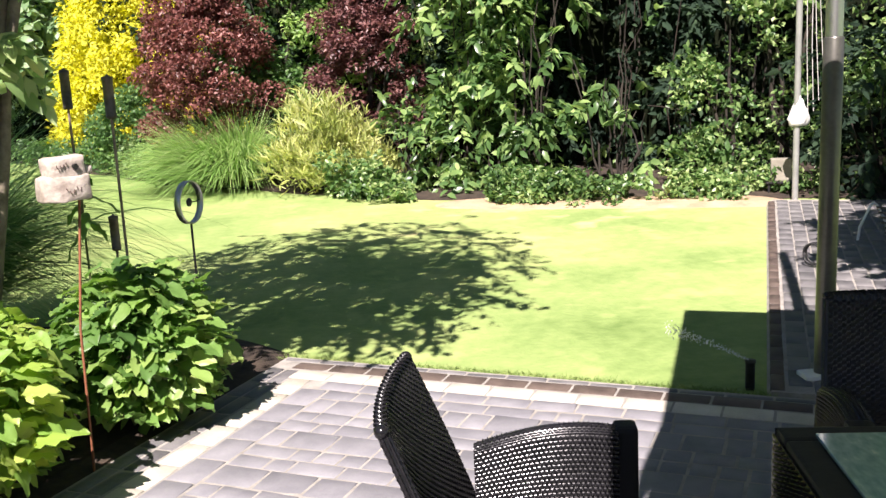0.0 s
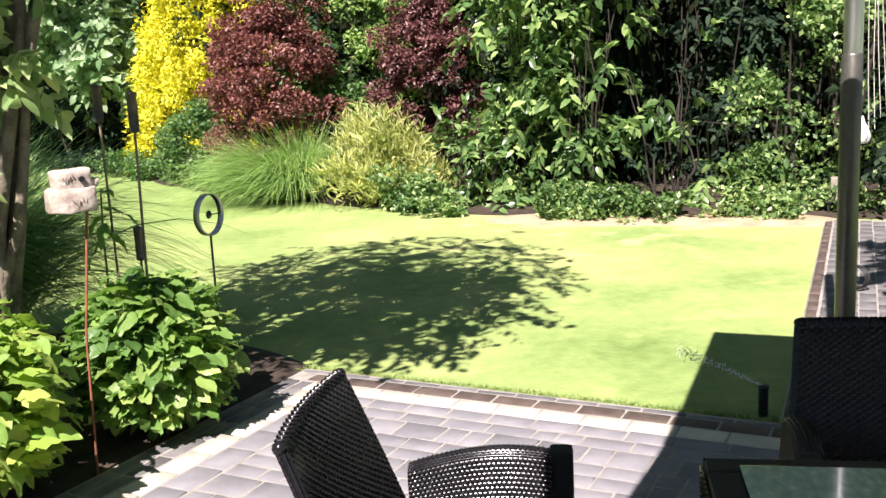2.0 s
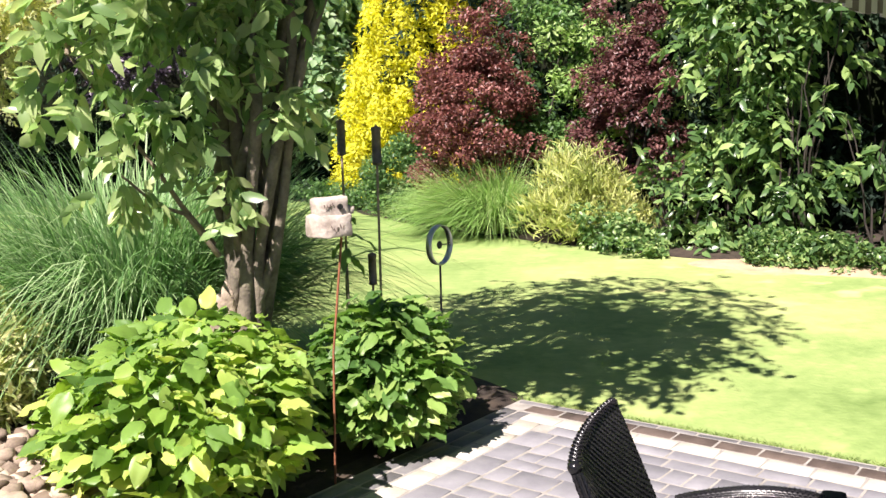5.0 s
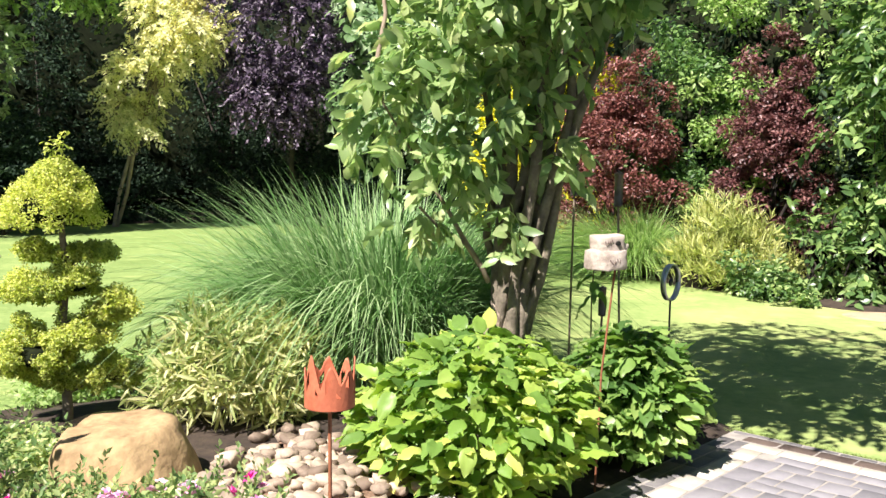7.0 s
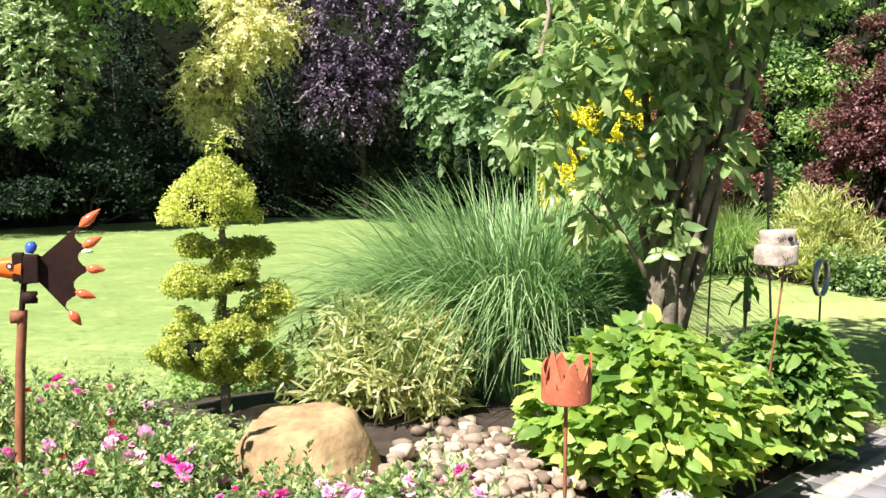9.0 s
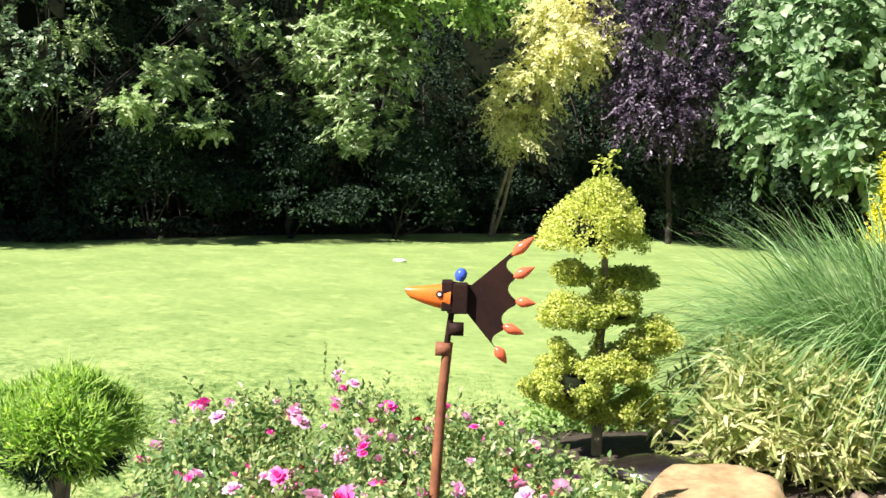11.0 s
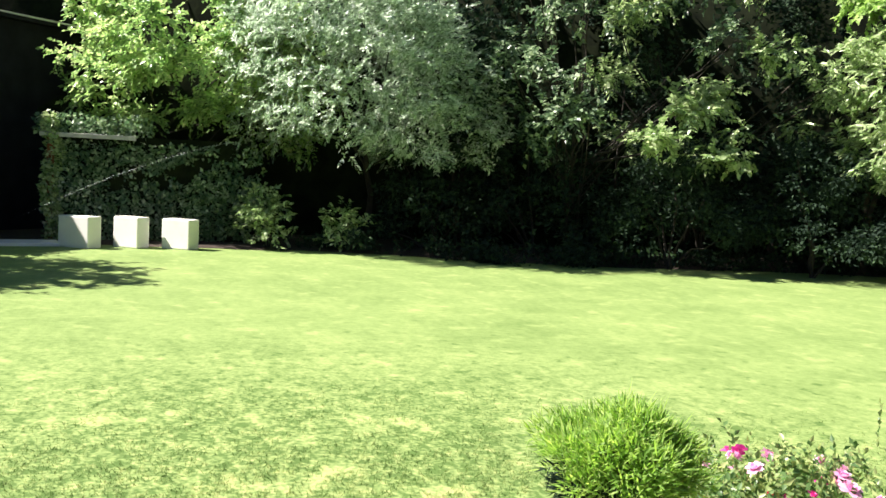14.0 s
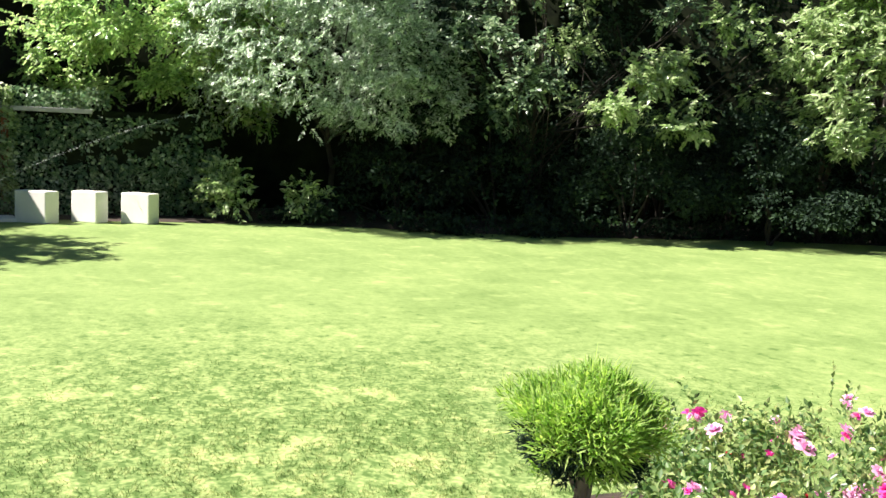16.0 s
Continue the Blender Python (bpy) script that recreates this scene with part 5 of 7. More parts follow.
# clouded topiary
tp = thing("topiary", "golden cloud-pruned topiary with tiers on one stem", "topiary", (-4.23, 3.46, 0), 26)
v, f = tube(bent((0.0, 0, -0.03), (-0.02, 0, 1.3), 0, 8, 0.012), np.linspace(0.03, 0.015, 8), 8)
part("trunk", mesh_of("trunk", v, f, M["bark"], True), tp)
for k, (x, y, z, r, rz) in enumerate(((-0.10, 0, 1.30, 0.285, 0.30), (-0.17, 0.10, 1.055, 0.105, 0.055), (0.13, 0.12, 1.05, 0.14, 0.06), (-0.18, -0.02, 0.87, 0.13, 0.10), (0.03, 0.0, 0.89, 0.165, 0.115), (0.23, 0.0, 0.77, 0.12, 0.10),
                                       (-0.17, -0.02, 0.53, 0.23, 0.20), (0.06, 0.02, 0.63, 0.20, 0.14), (0.20, 0.08, 0.39, 0.16, 0.12), (-0.03, 0.06, 0.40, 0.17, 0.11))):
    g = np.random.default_rng(340 + k)
    if k == 0:
        # flat-bottomed dome that tapers to one side
        hgt, an = g.random(190) ** 1.2, g.uniform(0, 6.283, 190)
        rad = r * 0.90 * (1 - hgt ** 1.7) ** 0.7 * np.sqrt(g.uniform(0.75, 1.0, 190)) * (1 + 0.10 * np.sin(an * 3 + 1))
        c = np.stack([x + 0.07 * hgt + rad * np.cos(an), y + rad * np.sin(an), z - 0.09 + 0.31 * hgt], 1)
        lum = np.concatenate([c, g.uniform(0.034, 0.062, (190, 1)) * [1, 1, 0.85]], 1)
    else:
        # ragged cushion, rounded above and bare below
        u = unit(g.normal(0, 1, (44, 3)))
        u[:, 2] = np.where(u[:, 2] < 0, u[:, 2] * 0.5, u[:, 2])
        c = np.array([x, y, z - rz * 0.15]) + u * [r * 0.90, r * 0.90, rz * 1.0] * g.uniform(0.55, 1.05, (44, 1))
        lum = np.concatenate([c, g.uniform(0.028, 0.05 if k < 3 else 0.066, (44, 1)) * [1, 1, 0.8]], 1)
    foliage("tier", lum, int(4200 + 190000 * r * r), 0.0165, 0.012, M["topiary"], tp, 350 + k, up=0.7, gap=0.06, shell=0.7, toss=0.8)
    # added near-black core: blocks light and paints the tier's underside dark
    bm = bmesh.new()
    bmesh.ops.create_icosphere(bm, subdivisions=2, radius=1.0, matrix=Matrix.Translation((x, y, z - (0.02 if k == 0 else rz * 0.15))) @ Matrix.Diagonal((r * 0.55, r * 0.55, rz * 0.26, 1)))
    part("shade_core", bm_mesh("shade_core", bm, M["thicket"], True), tp)
    v, f = tube(bent((-0.005, 0, z - 0.10), (x * 0.8, y * 0.8, z - 0.01), 0, 4), (0.012, 0.01, 0.008, 0.006), 6)
    part("branch", mesh_of("branch", v, f, M["bark"], True), tp)
foliage("stem_foliage", [(0.015 * math.sin(q * 9) - 0.01, 0.02 * math.cos(q * 7), q, 0.055, 0.055, 0.06) for q in np.arange(0.36, 1.16, 0.07)], 4200, 0.0165, 0.012, M["topiary"], tp, 366, up=0.7, gap=0.25, shell=0.8, toss=0.8)
foliage("sprig", [(0.02, 0, 1.64, 0.04, 0.04, 0.05), (-0.06, 0, 1.62, 0.03, 0.03, 0.05)], 60, 0.035, 0.018, M["topiary"], tp, 371)

cov = thing("bed_ground_cover", "low yellow-green ground cover at the foot of the topiary", "ground cover", kind="stuff")
foliage("foliage", hedge_lumps([(-5.05, 3.4), (-4.7, 3.1), (-4.3, 2.95), (-3.95, 2.9), (-3.75, 2.6)], 0.12, 0.26, 0.25, 70, 0.12, 375), 4200, 0.045, 0.025, M["rose_leaf"], cov, 376, gap=0.2)
foliage("edge_foliage", hedge_lumps([(-4.95, 3.9), (-4.5, 4.35), (-3.9, 4.6), (-3.5, 4.5)], 0.08, 0.24, 0.2, 50, 0.13, 377), 2600, 0.05, 0.026, M["fresh_leaf"], cov, 378, gap=0.2)

# boulder, dark stone, pebbles
bm = bmesh.new()
bmesh.ops.create_icosphere(bm, subdivisions=4, radius=1.0)
for vv in bm.verts:
    c = vv.co.copy()
    d = 1 + 0.16 * noise.noise(c * 1.1) + 0.07 * noise.noise(c * 3.1) + 0.015 * noise.noise(c * 9)
    c *= d
    c.z = min(c.z, 0.62 + 0.05 * noise.noise(c * 2.0))
    vv.co = Vector((c.x * 0.315, c.y * 0.265, c.z * 0.40 + 0.11))
tagged(new("boulder", bm_mesh("boulder", bm, M["rock"], True)), "large smooth tan boulder in the rose bed", "rock").matrix_basis = pose(-3.33, 2.68, 0.06, 3, -4, 28)
bm = bmesh.new()
bmesh.ops.create_icosphere(bm, subdivisions=3, radius=1.0)
for vv in bm.verts:
    c = vv.co * (1 + 0.15 * noise.noise(vv.co * 1.4))
    vv.co = Vector((c.x * 0.26, c.y * 0.18, c.z * 0.10 + 0.06))
tagged(new("dark_stone", bm_mesh("dark_stone", bm, M["water_black"], True)), "flat dark stone in the shade of the bamboo", "stone").matrix_basis = pose(-3.80, 3.25, 0.12, 0, 0, 15)
peb_forms = []
for k in range(5):
    bm = bmesh.new()
    bmesh.ops.create_icosphere(bm, subdivisions=2, radius=1.0)
    for vv in bm.verts:
        c = vv.co * (1 + 0.42 * noise.noise(vv.co * 1.4 + Vector((k * 7.0, 0, 0))))
        vv.co = Vector((c.x * 0.048, c.y * 0.038, min(c.z, 0.75) * 0.028))
    peb_forms.append(bm_mesh("pebble", bm, M["pebble"], True))
MUL = [(-3.3, 3.6), (-2.5, 3.7), (-2.05, 3.1), (-2.1, 2.4), (-2.6, 2.3), (-3.0, 2.6), (-3.05, 3.0)]
mulch = tagged(new("mulch", slab_of("mulch", smooth_poly(MUL, 2), 0.156, M["mulch"], 0.5)), "brown bark mulch around the pebbles", "mulch", kind="structure")
gp = np.random.default_rng(381)
pebs = thing("pebble_patch", "loose pale rounded pebbles on the bed", "pebbles", (0, 0, 0))
for k in range(290):
    for _ in range(20):
        q = gp.normal((-2.62, 2.98), (0.28, 0.30))
        if inside(MUL, q[None])[0]:
            break
    s = gp.uniform(0.45, 1.25) * (1.35 if gp.random() < 0.12 else 1)
    part("pebble", peb_forms[k % 5], pebs, m=pose(q[0], q[1], 0.15 + 0.02 * s + (0.03 if gp.random() < 0.25 else 0), gp.normal(0, 14), gp.normal(0, 14), gp.uniform(0, 360)) @ Matrix.Scale(s, 4))


# roses
def bloom_mesh(name, mat, r, seed):
    g = np.random.default_rng(seed)
    vs, fs = [], []
    for ring, (n, rad, tilt, ln) in enumerate(((7, 0.30, 0.15, 1.0), (6, 0.18, 0.75, 0.85), (5, 0.08, 1.2, 0.7))):
        for i in range(n):
            a = 6.283 * (i + 0.5 * ring) / n + g.normal(0, 0.15)
            d = np.array([math.cos(a), math.sin(a), 0])
            t = np.array([-d[1], d[0], 0])
            up = np.array([0, 0, 1.0])
            b = d * rad * r * 0.4
            out = d * math.cos(tilt) + up * math.sin(tilt)
            k = len(vs)
            w = r * 0.62 * ln
            vs += [b - t * w * 0.3, b + t * w * 0.3, b + out * r * ln * 0.6 + t * w * 0.6 + up * 0.1 * r, b + out * r * ln * 1.0 + t * w * 0.3, b + out * r * ln * 1.0 - t * w * 0.3, b + out * r * ln * 0.6 - t * w * 0.6 + up * 0.1 * r]
            fs += [(k, k + 1, k + 2, k + 5), (k + 5, k + 2, k + 3, k + 4)]
    return mesh_of(name, vs, fs, M[mat], True)


BLOOMS = [bloom_mesh("bloom", m, r, 400 + i) for i, (m, r) in enumerate((("rose_pink", 0.037), ("rose_pale", 0.039), ("rose_pink", 0.029), ("rose_pale", 0.031), ("rose_red", 0.024)))]


def rose(at, r, h, blooms, seed):
    g = np.random.default_rng(seed)
    ob = thing("rose_bush", "low rose bush with pink blooms and small light green leaves", "rose bush", (at[0], at[1], 0), group="rose bushes")
    lum = lump_cloud(0, 0, h * 0.5, r, r, h * 0.48, 34, 0.11, seed, low=-0.7)
    foliage("foliage", lum, 2700, 0.034, 0.020, M["rose_leaf"], ob, seed + 1, up=0.6, gap=0.35, shell=0.8, toss=0.8)
    sprays("leafy_growth", [(0, 0, h * 0.55, r, r, h * 0.42)], 150, 11, 0.030, 0.017, M["rose_leaf"], ob, seed + 2, twig=0.15, shell=0.6, gap=0.2, droop=-1.1, bow=0.1, up=0.4, toss=0.7, out=0.5, grain=6.0)
    for k in range(9):
        v, f = tube(bent((0.03 * g.normal(), 0.03 * g.normal(), 0), lum[k, :3] + [0, 0, 0.06], 0.0, 5, 0.015, g), np.linspace(0.005, 0.002, 5), 4)
        part("stem", mesh_of("stem", v, f, M["stem"]), ob)
    for k in range(blooms):
        a = g.uniform(0, 6.28)
        q = np.sqrt(g.random()) * r * 1.0
        z = h * (0.98 - 0.35 * (q / r) ** 2) + g.uniform(-0.04, 0.07)
        part("bloom", BLOOMS[int(g.choice(5, p=(0.18, 0.38, 0.12, 0.26, 0.06)))], ob, m=pose(q * math.cos(a), q * math.sin(a), z, g.normal(20, 22), g.normal(0, 22), g.uniform(0, 360)) @ Matrix.Scale(g.uniform(0.5, 1.0), 4))
    return ob


for k, (x, y, h, n) in enumerate(((-4.90, 1.58, 0.62, 8), (-4.40, 1.16, 0.58, 9), (-4.75, 2.05, 0.66, 9), (-4.25, 1.65, 0.60, 10), (-3.95, 1.15, 0.60, 8), (-4.3, 2.3, 0.56, 9), (-3.75, 1.95, 0.50, 9),
                                  (-3.45, 1.45, 0.58, 9), (-3.0, 1.0, 0.56, 8), (-2.95, 1.75, 0.43, 9), (-2.55, 1.35, 0.55, 9), (-2.6, 1.95, 0.45, 7), (-3.5, 0.75, 0.55, 6))):
    rose((x, y), 0.36, h, n + 16, 410 + 7 * k)
wr = thing("white_rose", "single white bloom on a leafy stem beside the terrace", "rose", (-1.72, 1.85, -0.03))
v, f = tube(bent((0, 0, 0), (0.02, 0, 0.52), 0, 5, 0.01), np.linspace(0.006, 0.003, 5), 5)
part("stem", mesh_of("stem", v, f, M["stem"]), wr)
wbm = bloom_mesh("floret", "white_bloom", 0.024, 499)
for k in range(26):
    u = unit(rng.normal(0, 1, 3))
    part("floret", wbm, wr, m=Matrix.Translation((0.02 + 0.05 * u[0], 0.05 * u[1], 0.54 + 0.04 * u[2])) @ Vector(u).to_track_quat("Z", "Y").to_matrix().to_4x4())
foliage("foliage", lump_cloud(0, 0, 0.24, 0.12, 0.12, 0.2, 10, 0.07, 498), 130, 0.05, 0.03, M["rose_leaf"], wr, 497)

# small round conifer on a short stem
CZ = 1.07
tb = thing("dwarf_conifer", "dwarf conifer on a short stem with upright yellow-green sprays", "conifer", (-3.878, 0.205, 0))
lum = np.concatenate([lump_cloud(0, 0, CZ, 0.118, 0.118, 0.074, 46, 0.046, 505, low=-0.5), lump_cloud(0, 0, CZ - 0.07, 0.075, 0.075, 0.06, 40, 0.045, 509)])
P5, N5_ = clump_points(lum, 24000, 506, 0.7, 0.05)
ok5 = P5[:, 2] > CZ - 0.075 + 0.03 * np.sin(np.arctan2(P5[:, 1], P5[:, 0]) * 5)
P5, N5_ = P5[ok5], N5_[ok5]
g = np.random.default_rng(507)
D5 = unit(N5_ * 0.35 + (P5 - [0, 0, CZ - 0.08]) * 4.5 + np.array([0, 0, 0.2]) + g.normal(0, 0.6, P5.shape))
v, f = leaf_cards(P5, D5, unit(g.normal(0, 0.5, P5.shape) + [-0.1, -0.8, 0.9]), 0.021 * np.where(g.random(len(P5)) < 0.05, 1.8, 1.0) * g.uniform(0.6, 1.6, len(P5)), 0.0042 * np.ones(len(P5)), 0.2, 0.02)
part("foliage", mesh_of("foliage", v, f, M["thuja"]), tb)
# lower sprays in the shade-darkened leaf, for the dark underside
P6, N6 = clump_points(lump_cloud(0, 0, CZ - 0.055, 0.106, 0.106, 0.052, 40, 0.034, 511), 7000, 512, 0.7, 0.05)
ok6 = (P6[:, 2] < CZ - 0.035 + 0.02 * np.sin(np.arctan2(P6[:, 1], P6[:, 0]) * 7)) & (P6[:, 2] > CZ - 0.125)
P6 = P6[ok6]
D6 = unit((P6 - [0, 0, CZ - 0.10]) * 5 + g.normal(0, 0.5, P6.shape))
part("lower_growth", mesh_of("lower_growth", *leaf_cards(P6, D6, unit(g.normal(0, 0.6, P6.shape) + [0, 0, 0.8]), 0.020 * g.uniform(0.6, 1.5, len(P6)), 0.0042 * np.ones(len(P6)), 0.2, 0.02), M["shaded_leaf"]), tb, "near-black sprays for the shade under the conifer")
# near-black ball put in for the shade inside the sprays
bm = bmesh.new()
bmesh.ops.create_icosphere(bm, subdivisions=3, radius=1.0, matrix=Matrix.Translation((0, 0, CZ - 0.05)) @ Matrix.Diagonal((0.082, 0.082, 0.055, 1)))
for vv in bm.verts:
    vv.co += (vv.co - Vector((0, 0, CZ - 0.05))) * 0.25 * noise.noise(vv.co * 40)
part("shade_core", bm_mesh("shade_core", bm, M["thicket"], True), tb)
v, f = tube(bent((0, 0, -0.03), (0, 0, CZ - 0.1), 0, 8, 0.006), np.linspace(0.02, 0.014, 8), 8)
part("trunk", mesh_of("trunk", v, f, M["bark"], True), tb)
v, f = limbs((0, 0, CZ - 0.16), lum[:10, :3], 0.008, 0.004, 508, sides=5, wob=0.006)
part("branches", mesh_of("branches", v, f, M["bark"], True), tb)

# ---- ornaments on rods ----
bh = thing("birdhouse", "bleached birch-wood bird box on a thin rusty rod", "birdhouse", (-1.41, 3.60, 0), 40)


def hewn(name, x0, x1, y0, y1, z0, z1, chamfer, seed, label=""):
    """A rough-hewn block: rounded corners, one corner cut off at the front, uneven faces."""
    bm = bmesh.new()
    box(bm, x0, y0, z0, x1, y1, z1)
    bmesh.ops.bevel(bm, geom=[e for e in bm.edges], offset=0.014, segments=2, profile=0.6, affect="EDGES")
    bmesh.ops.subdivide_edges(bm, edges=bm.edges[:], cuts=2, use_grid_fill=True)
    o = Vector((seed, seed * 0.7, 0))
    for vv in bm.verts:
        c = vv.co
        k = max(0.0, (x0 + chamfer - c.x)) * max(0.0, (-c.y) / -y0)
        c.y += 0.75 * k
        c += Vector((noise.noise(c * 22 + o), noise.noise(c * 25 - o), noise.noise(c * 19 + o * 2))) * 0.0075
    return part(name, bm_mesh(name, bm, M["birch"], True), bh, label)


hewn("lower_log", -0.080, 0.088, -0.062, 0.06, 1.072, 1.166, 0.055, 1.0)
hewn("upper_log", -0.058, 0.078, -0.055, 0.055, 1.150, 1.236, 0.03, 4.0)
hewn("lip", 0.050, 0.105, -0.045, 0.04, 1.158, 1.198, 0.0, 7.0)
# no opening is cut; a black disc paints the hole's dark inside
bm = bmesh.new()
bmesh.ops.create_cone(bm, cap_ends=True, segments=16, radius1=0.011, radius2=0.011, depth=0.02, matrix=Matrix.Translation((0.032, -0.055, 1.198)) @ Matrix.Rotation(radians(90), 4, "X"))
part("entrance_hole", bm_mesh("entrance_hole", bm, M["black_metal"]), bh, "black disc for the dark inside of the entrance hole")
gm_ = np.random.default_rng(88)
for k in range(9):
    # burnt-in marks, worn past reading
    x, z = ((-0.034 + 0.012 * k, 1.205) if k < 4 else (-0.01 + 0.013 * (k - 4), 1.112)) + np.array([0, 1]) * gm_.normal(0, 0.004)
    boxed("mark", (-0.0013, -0.0025, -0.007, 0.0013, 0.0025, 0.007), M["burnt"], bh, 0.001, "dark burnt mark", pose(x, (-0.056 if k < 4 else -0.063), z, 0, gm_.normal(0, 25), 0))
v, f = tube([(-0.02, 0, -0.05), (0.0, 0, 0.58), (0.06, 0, 1.08)], (0.005, 0.005, 0.005), 6)
part("rod", mesh_of("rod", v, f, M["rust"], True), bh)


def torch(at, foot, z0, z1, r, label):
    ob = thing("garden_torch", label, "torch", (foot[0], foot[1], 0), group="garden torches")
    dx, dy = at[0] - foot[0], at[1] - foot[1]
    v, f = tube([(0, 0, -0.05), (dx * 0.5, dy * 0.5, z0 * 0.5), (dx, dy, z0)], 0.0065, 8)
    part("rod", mesh_of("rod", v, f, M["bark_pale"], True), ob)
    zs = np.array([z0 - 0.005, z0, z0 + 0.01, z0 + 0.012, z1 - 0.03, z1 - 0.025, z1 - 0.012, z1 - 0.008, z1])
    rs = np.array([0.001, r * 0.8, r, r * 0.92, r * 0.92, r * 1.02, r * 1.0, r * 0.45, 0.002])
    v, f = tube(np.stack([np.full(9, dx), np.full(9, dy), zs], 1), rs, 16)
    part("canister", mesh_of("canister", v, f, M["torch_metal"], True), ob)
    return ob


torch((-1.74, 4.95), (-1.77, 5.08), 1.36, 1.56, 0.026, "tall black oil torch on a thin rod")
torch((-1.44, 4.56), (-1.36, 4.22), 1.32, 1.52, 0.026, "tall black oil torch on a slender rod")
torch((-1.53, 4.73), (-1.55, 4.75), 0.67, 0.85, 0.024, "short black oil torch among the leaves")

rg = thing("ring_ornament", "round steel ring ornament with a centre disc on a rod", "garden ornament", (-1.14, 4.62, 0), 68)
th = np.linspace(0, 2 * np.pi, 40, endpoint=False)
prof = [(0.098, -0.016), (0.104, -0.016), (0.104, 0.016), (0.098, 0.016)]
v = np.array([(r * math.cos(a), y, 0.90 + r * math.sin(a)) for a in th for r, y in prof])
f = [(i * 4 + k, i * 4 + (k + 1) % 4, ((i + 1) % 40) * 4 + (k + 1) % 4, ((i + 1) % 40) * 4 + k) for i in range(40) for k in range(4)]
part("ring", mesh_of("ring", v, f, M["steel"]), rg)
bm = bmesh.new()
bmesh.ops.create_uvsphere(bm, u_segments=16, v_segments=8, radius=0.021, matrix=Matrix.Translation((0, 0, 0.90)) @ Matrix.Diagonal((1, 0.5, 1, 1)))
part("centre_disc", bm_mesh("centre_disc", bm, M["black_metal"], True), rg)
v, f = tube([(0, 0, 0.90), (0.06, 0.0, 0.895), (0.10, 0.0, 0.90)], 0.003, 6)
part("spoke", mesh_of("spoke", v, f, M["black_metal"], True), rg)
v, f = tube([(0, 0, -0.05), (0, 0, 0.4), (0, 0, 0.80)], 0.006, 8)
part("rod", mesh_of("rod", v, f, M["black_metal"], True), rg)

dp = thing("drooping_plant", "tall stalk with drooping dark leaves", "plant", (-1.56, 4.27, 0))
v, f = tube(bent((0, 0, 0), (0.03, 0, 1.08), 0, 6, 0.01), np.linspace(0.007, 0.004, 6), 6)
part("stem", mesh_of("stem", v, f, M["stem"]), dp)
dl = leaf_mesh("leaf", 0.15, 0.06, "hydrangea_shade", 0.5, 0.3, 1.0, 77)
for k in range(7):
    part("leaf", dl, dp, m=pose(0.03, 0, 1.07 - 0.035 * k, 12 - 7 * k, 0, k * 137))

# rusty flame lantern on a rod
fl = thing("flame_lantern", "orange rusty candle lantern with a flame-cut rim on a rod", "lantern", (-2.03, 1.77, 0))
na, nz = 60, 16
vs, fs = [], []
gl = np.random.default_rng(92)
tongue = gl.uniform(0.55, 1.0, 8)
top = []
for a in np.linspace(0, 8, na, endpoint=False):
    k, q = int(a), a % 1
    top.append(0.072 + 0.092 * tongue[k] * (1 - abs(2 * q - 1)) ** 0.75 + 0.012 * math.sin(a * 5))
for r in (0.076, 0.072):
    for i in range(na):
        a = 6.2832 * i / na
        for j in range(nz):
            vs.append((r * math.cos(a), r * math.sin(a), 0.835 + top[i] * j / (nz - 1)))
def hole(i, j):
    zz, aa = j / nz, (i * 7 / na) % 1
    return (abs(aa - 0.5) / 0.15 + abs(zz - 0.60) / 0.20 < 1) or (abs(((i * 7 / na) + 0.5) % 1 - 0.5) / 0.10 + abs(zz - 0.42) / 0.09 < 1)
for s in (0, 1):
    for i in range(na):
        for j in range(nz - 1):
            if hole(i, j):
                continue
            o, i2 = s * na * nz, (i + 1) % na
            q = (o + i * nz + j, o + i2 * nz + j, o + i2 * nz + j + 1, o + i * nz + j + 1)
            fs.append(q if s == 0 else q[::-1])
for i in range(na):
    i2 = (i + 1) % na
    fs.append((i * nz + nz - 1, i2 * nz + nz - 1, na * nz + i2 * nz + nz - 1, na * nz + i * nz + nz - 1))
part("shade", mesh_of("shade", vs, fs, M["terracotta"], True), fl)
bm = bmesh.new()
bmesh.ops.create_cone(bm, cap_ends=True, segments=32, radius1=0.074, radius2=0.074, depth=0.004, matrix=Matrix.Translation((0, 0, 0.834)))
part("dish", bm_mesh("dish", bm, M["rust"]), fl)
v, f = tube([(0, 0, -0.05), (0.003, 0, 0.4), (0, 0, 0.832)], 0.006, 8)
part("rod", mesh_of("rod", v, f, M["rust"], True), fl)

# metal bird ornament
bd = thing("metal_bird", "rusty metal bird with orange beak and fan tail on post", "garden ornament", (-3.93, 1.643, 0), 34.5)
S = 0.00186
def bp(px, py):
    """Ornament plan: across and up, in metres."""
    return ((px - 803) * S, 1.115 - (py - 546) * S)
def plate(name, outline, t, mat, y=0.0, label=""):
    bm = bmesh.new()
    vs = [bm.verts.new((x, y - t / 2, z)) for x, z in outline]
    fc = bm.faces.new(vs)
    r = bmesh.ops.extrude_face_region(bm, geom=[fc])
    bmesh.ops.translate(bm, verts=[q for q in r["geom"] if isinstance(q, bmesh.types.BMVert)], vec=(0, t, 0))
    bmesh.ops.recalc_face_normals(bm, faces=bm.faces)
    return part(name, bm_mesh(name, bm, mat), bd, label)
tips_px = [(908, 438), (912, 478), (917, 522), (897, 567), (884, 606)]
outline = [bp(800, 490), bp(836, 496), bp(904, 436), bp(909, 441)]
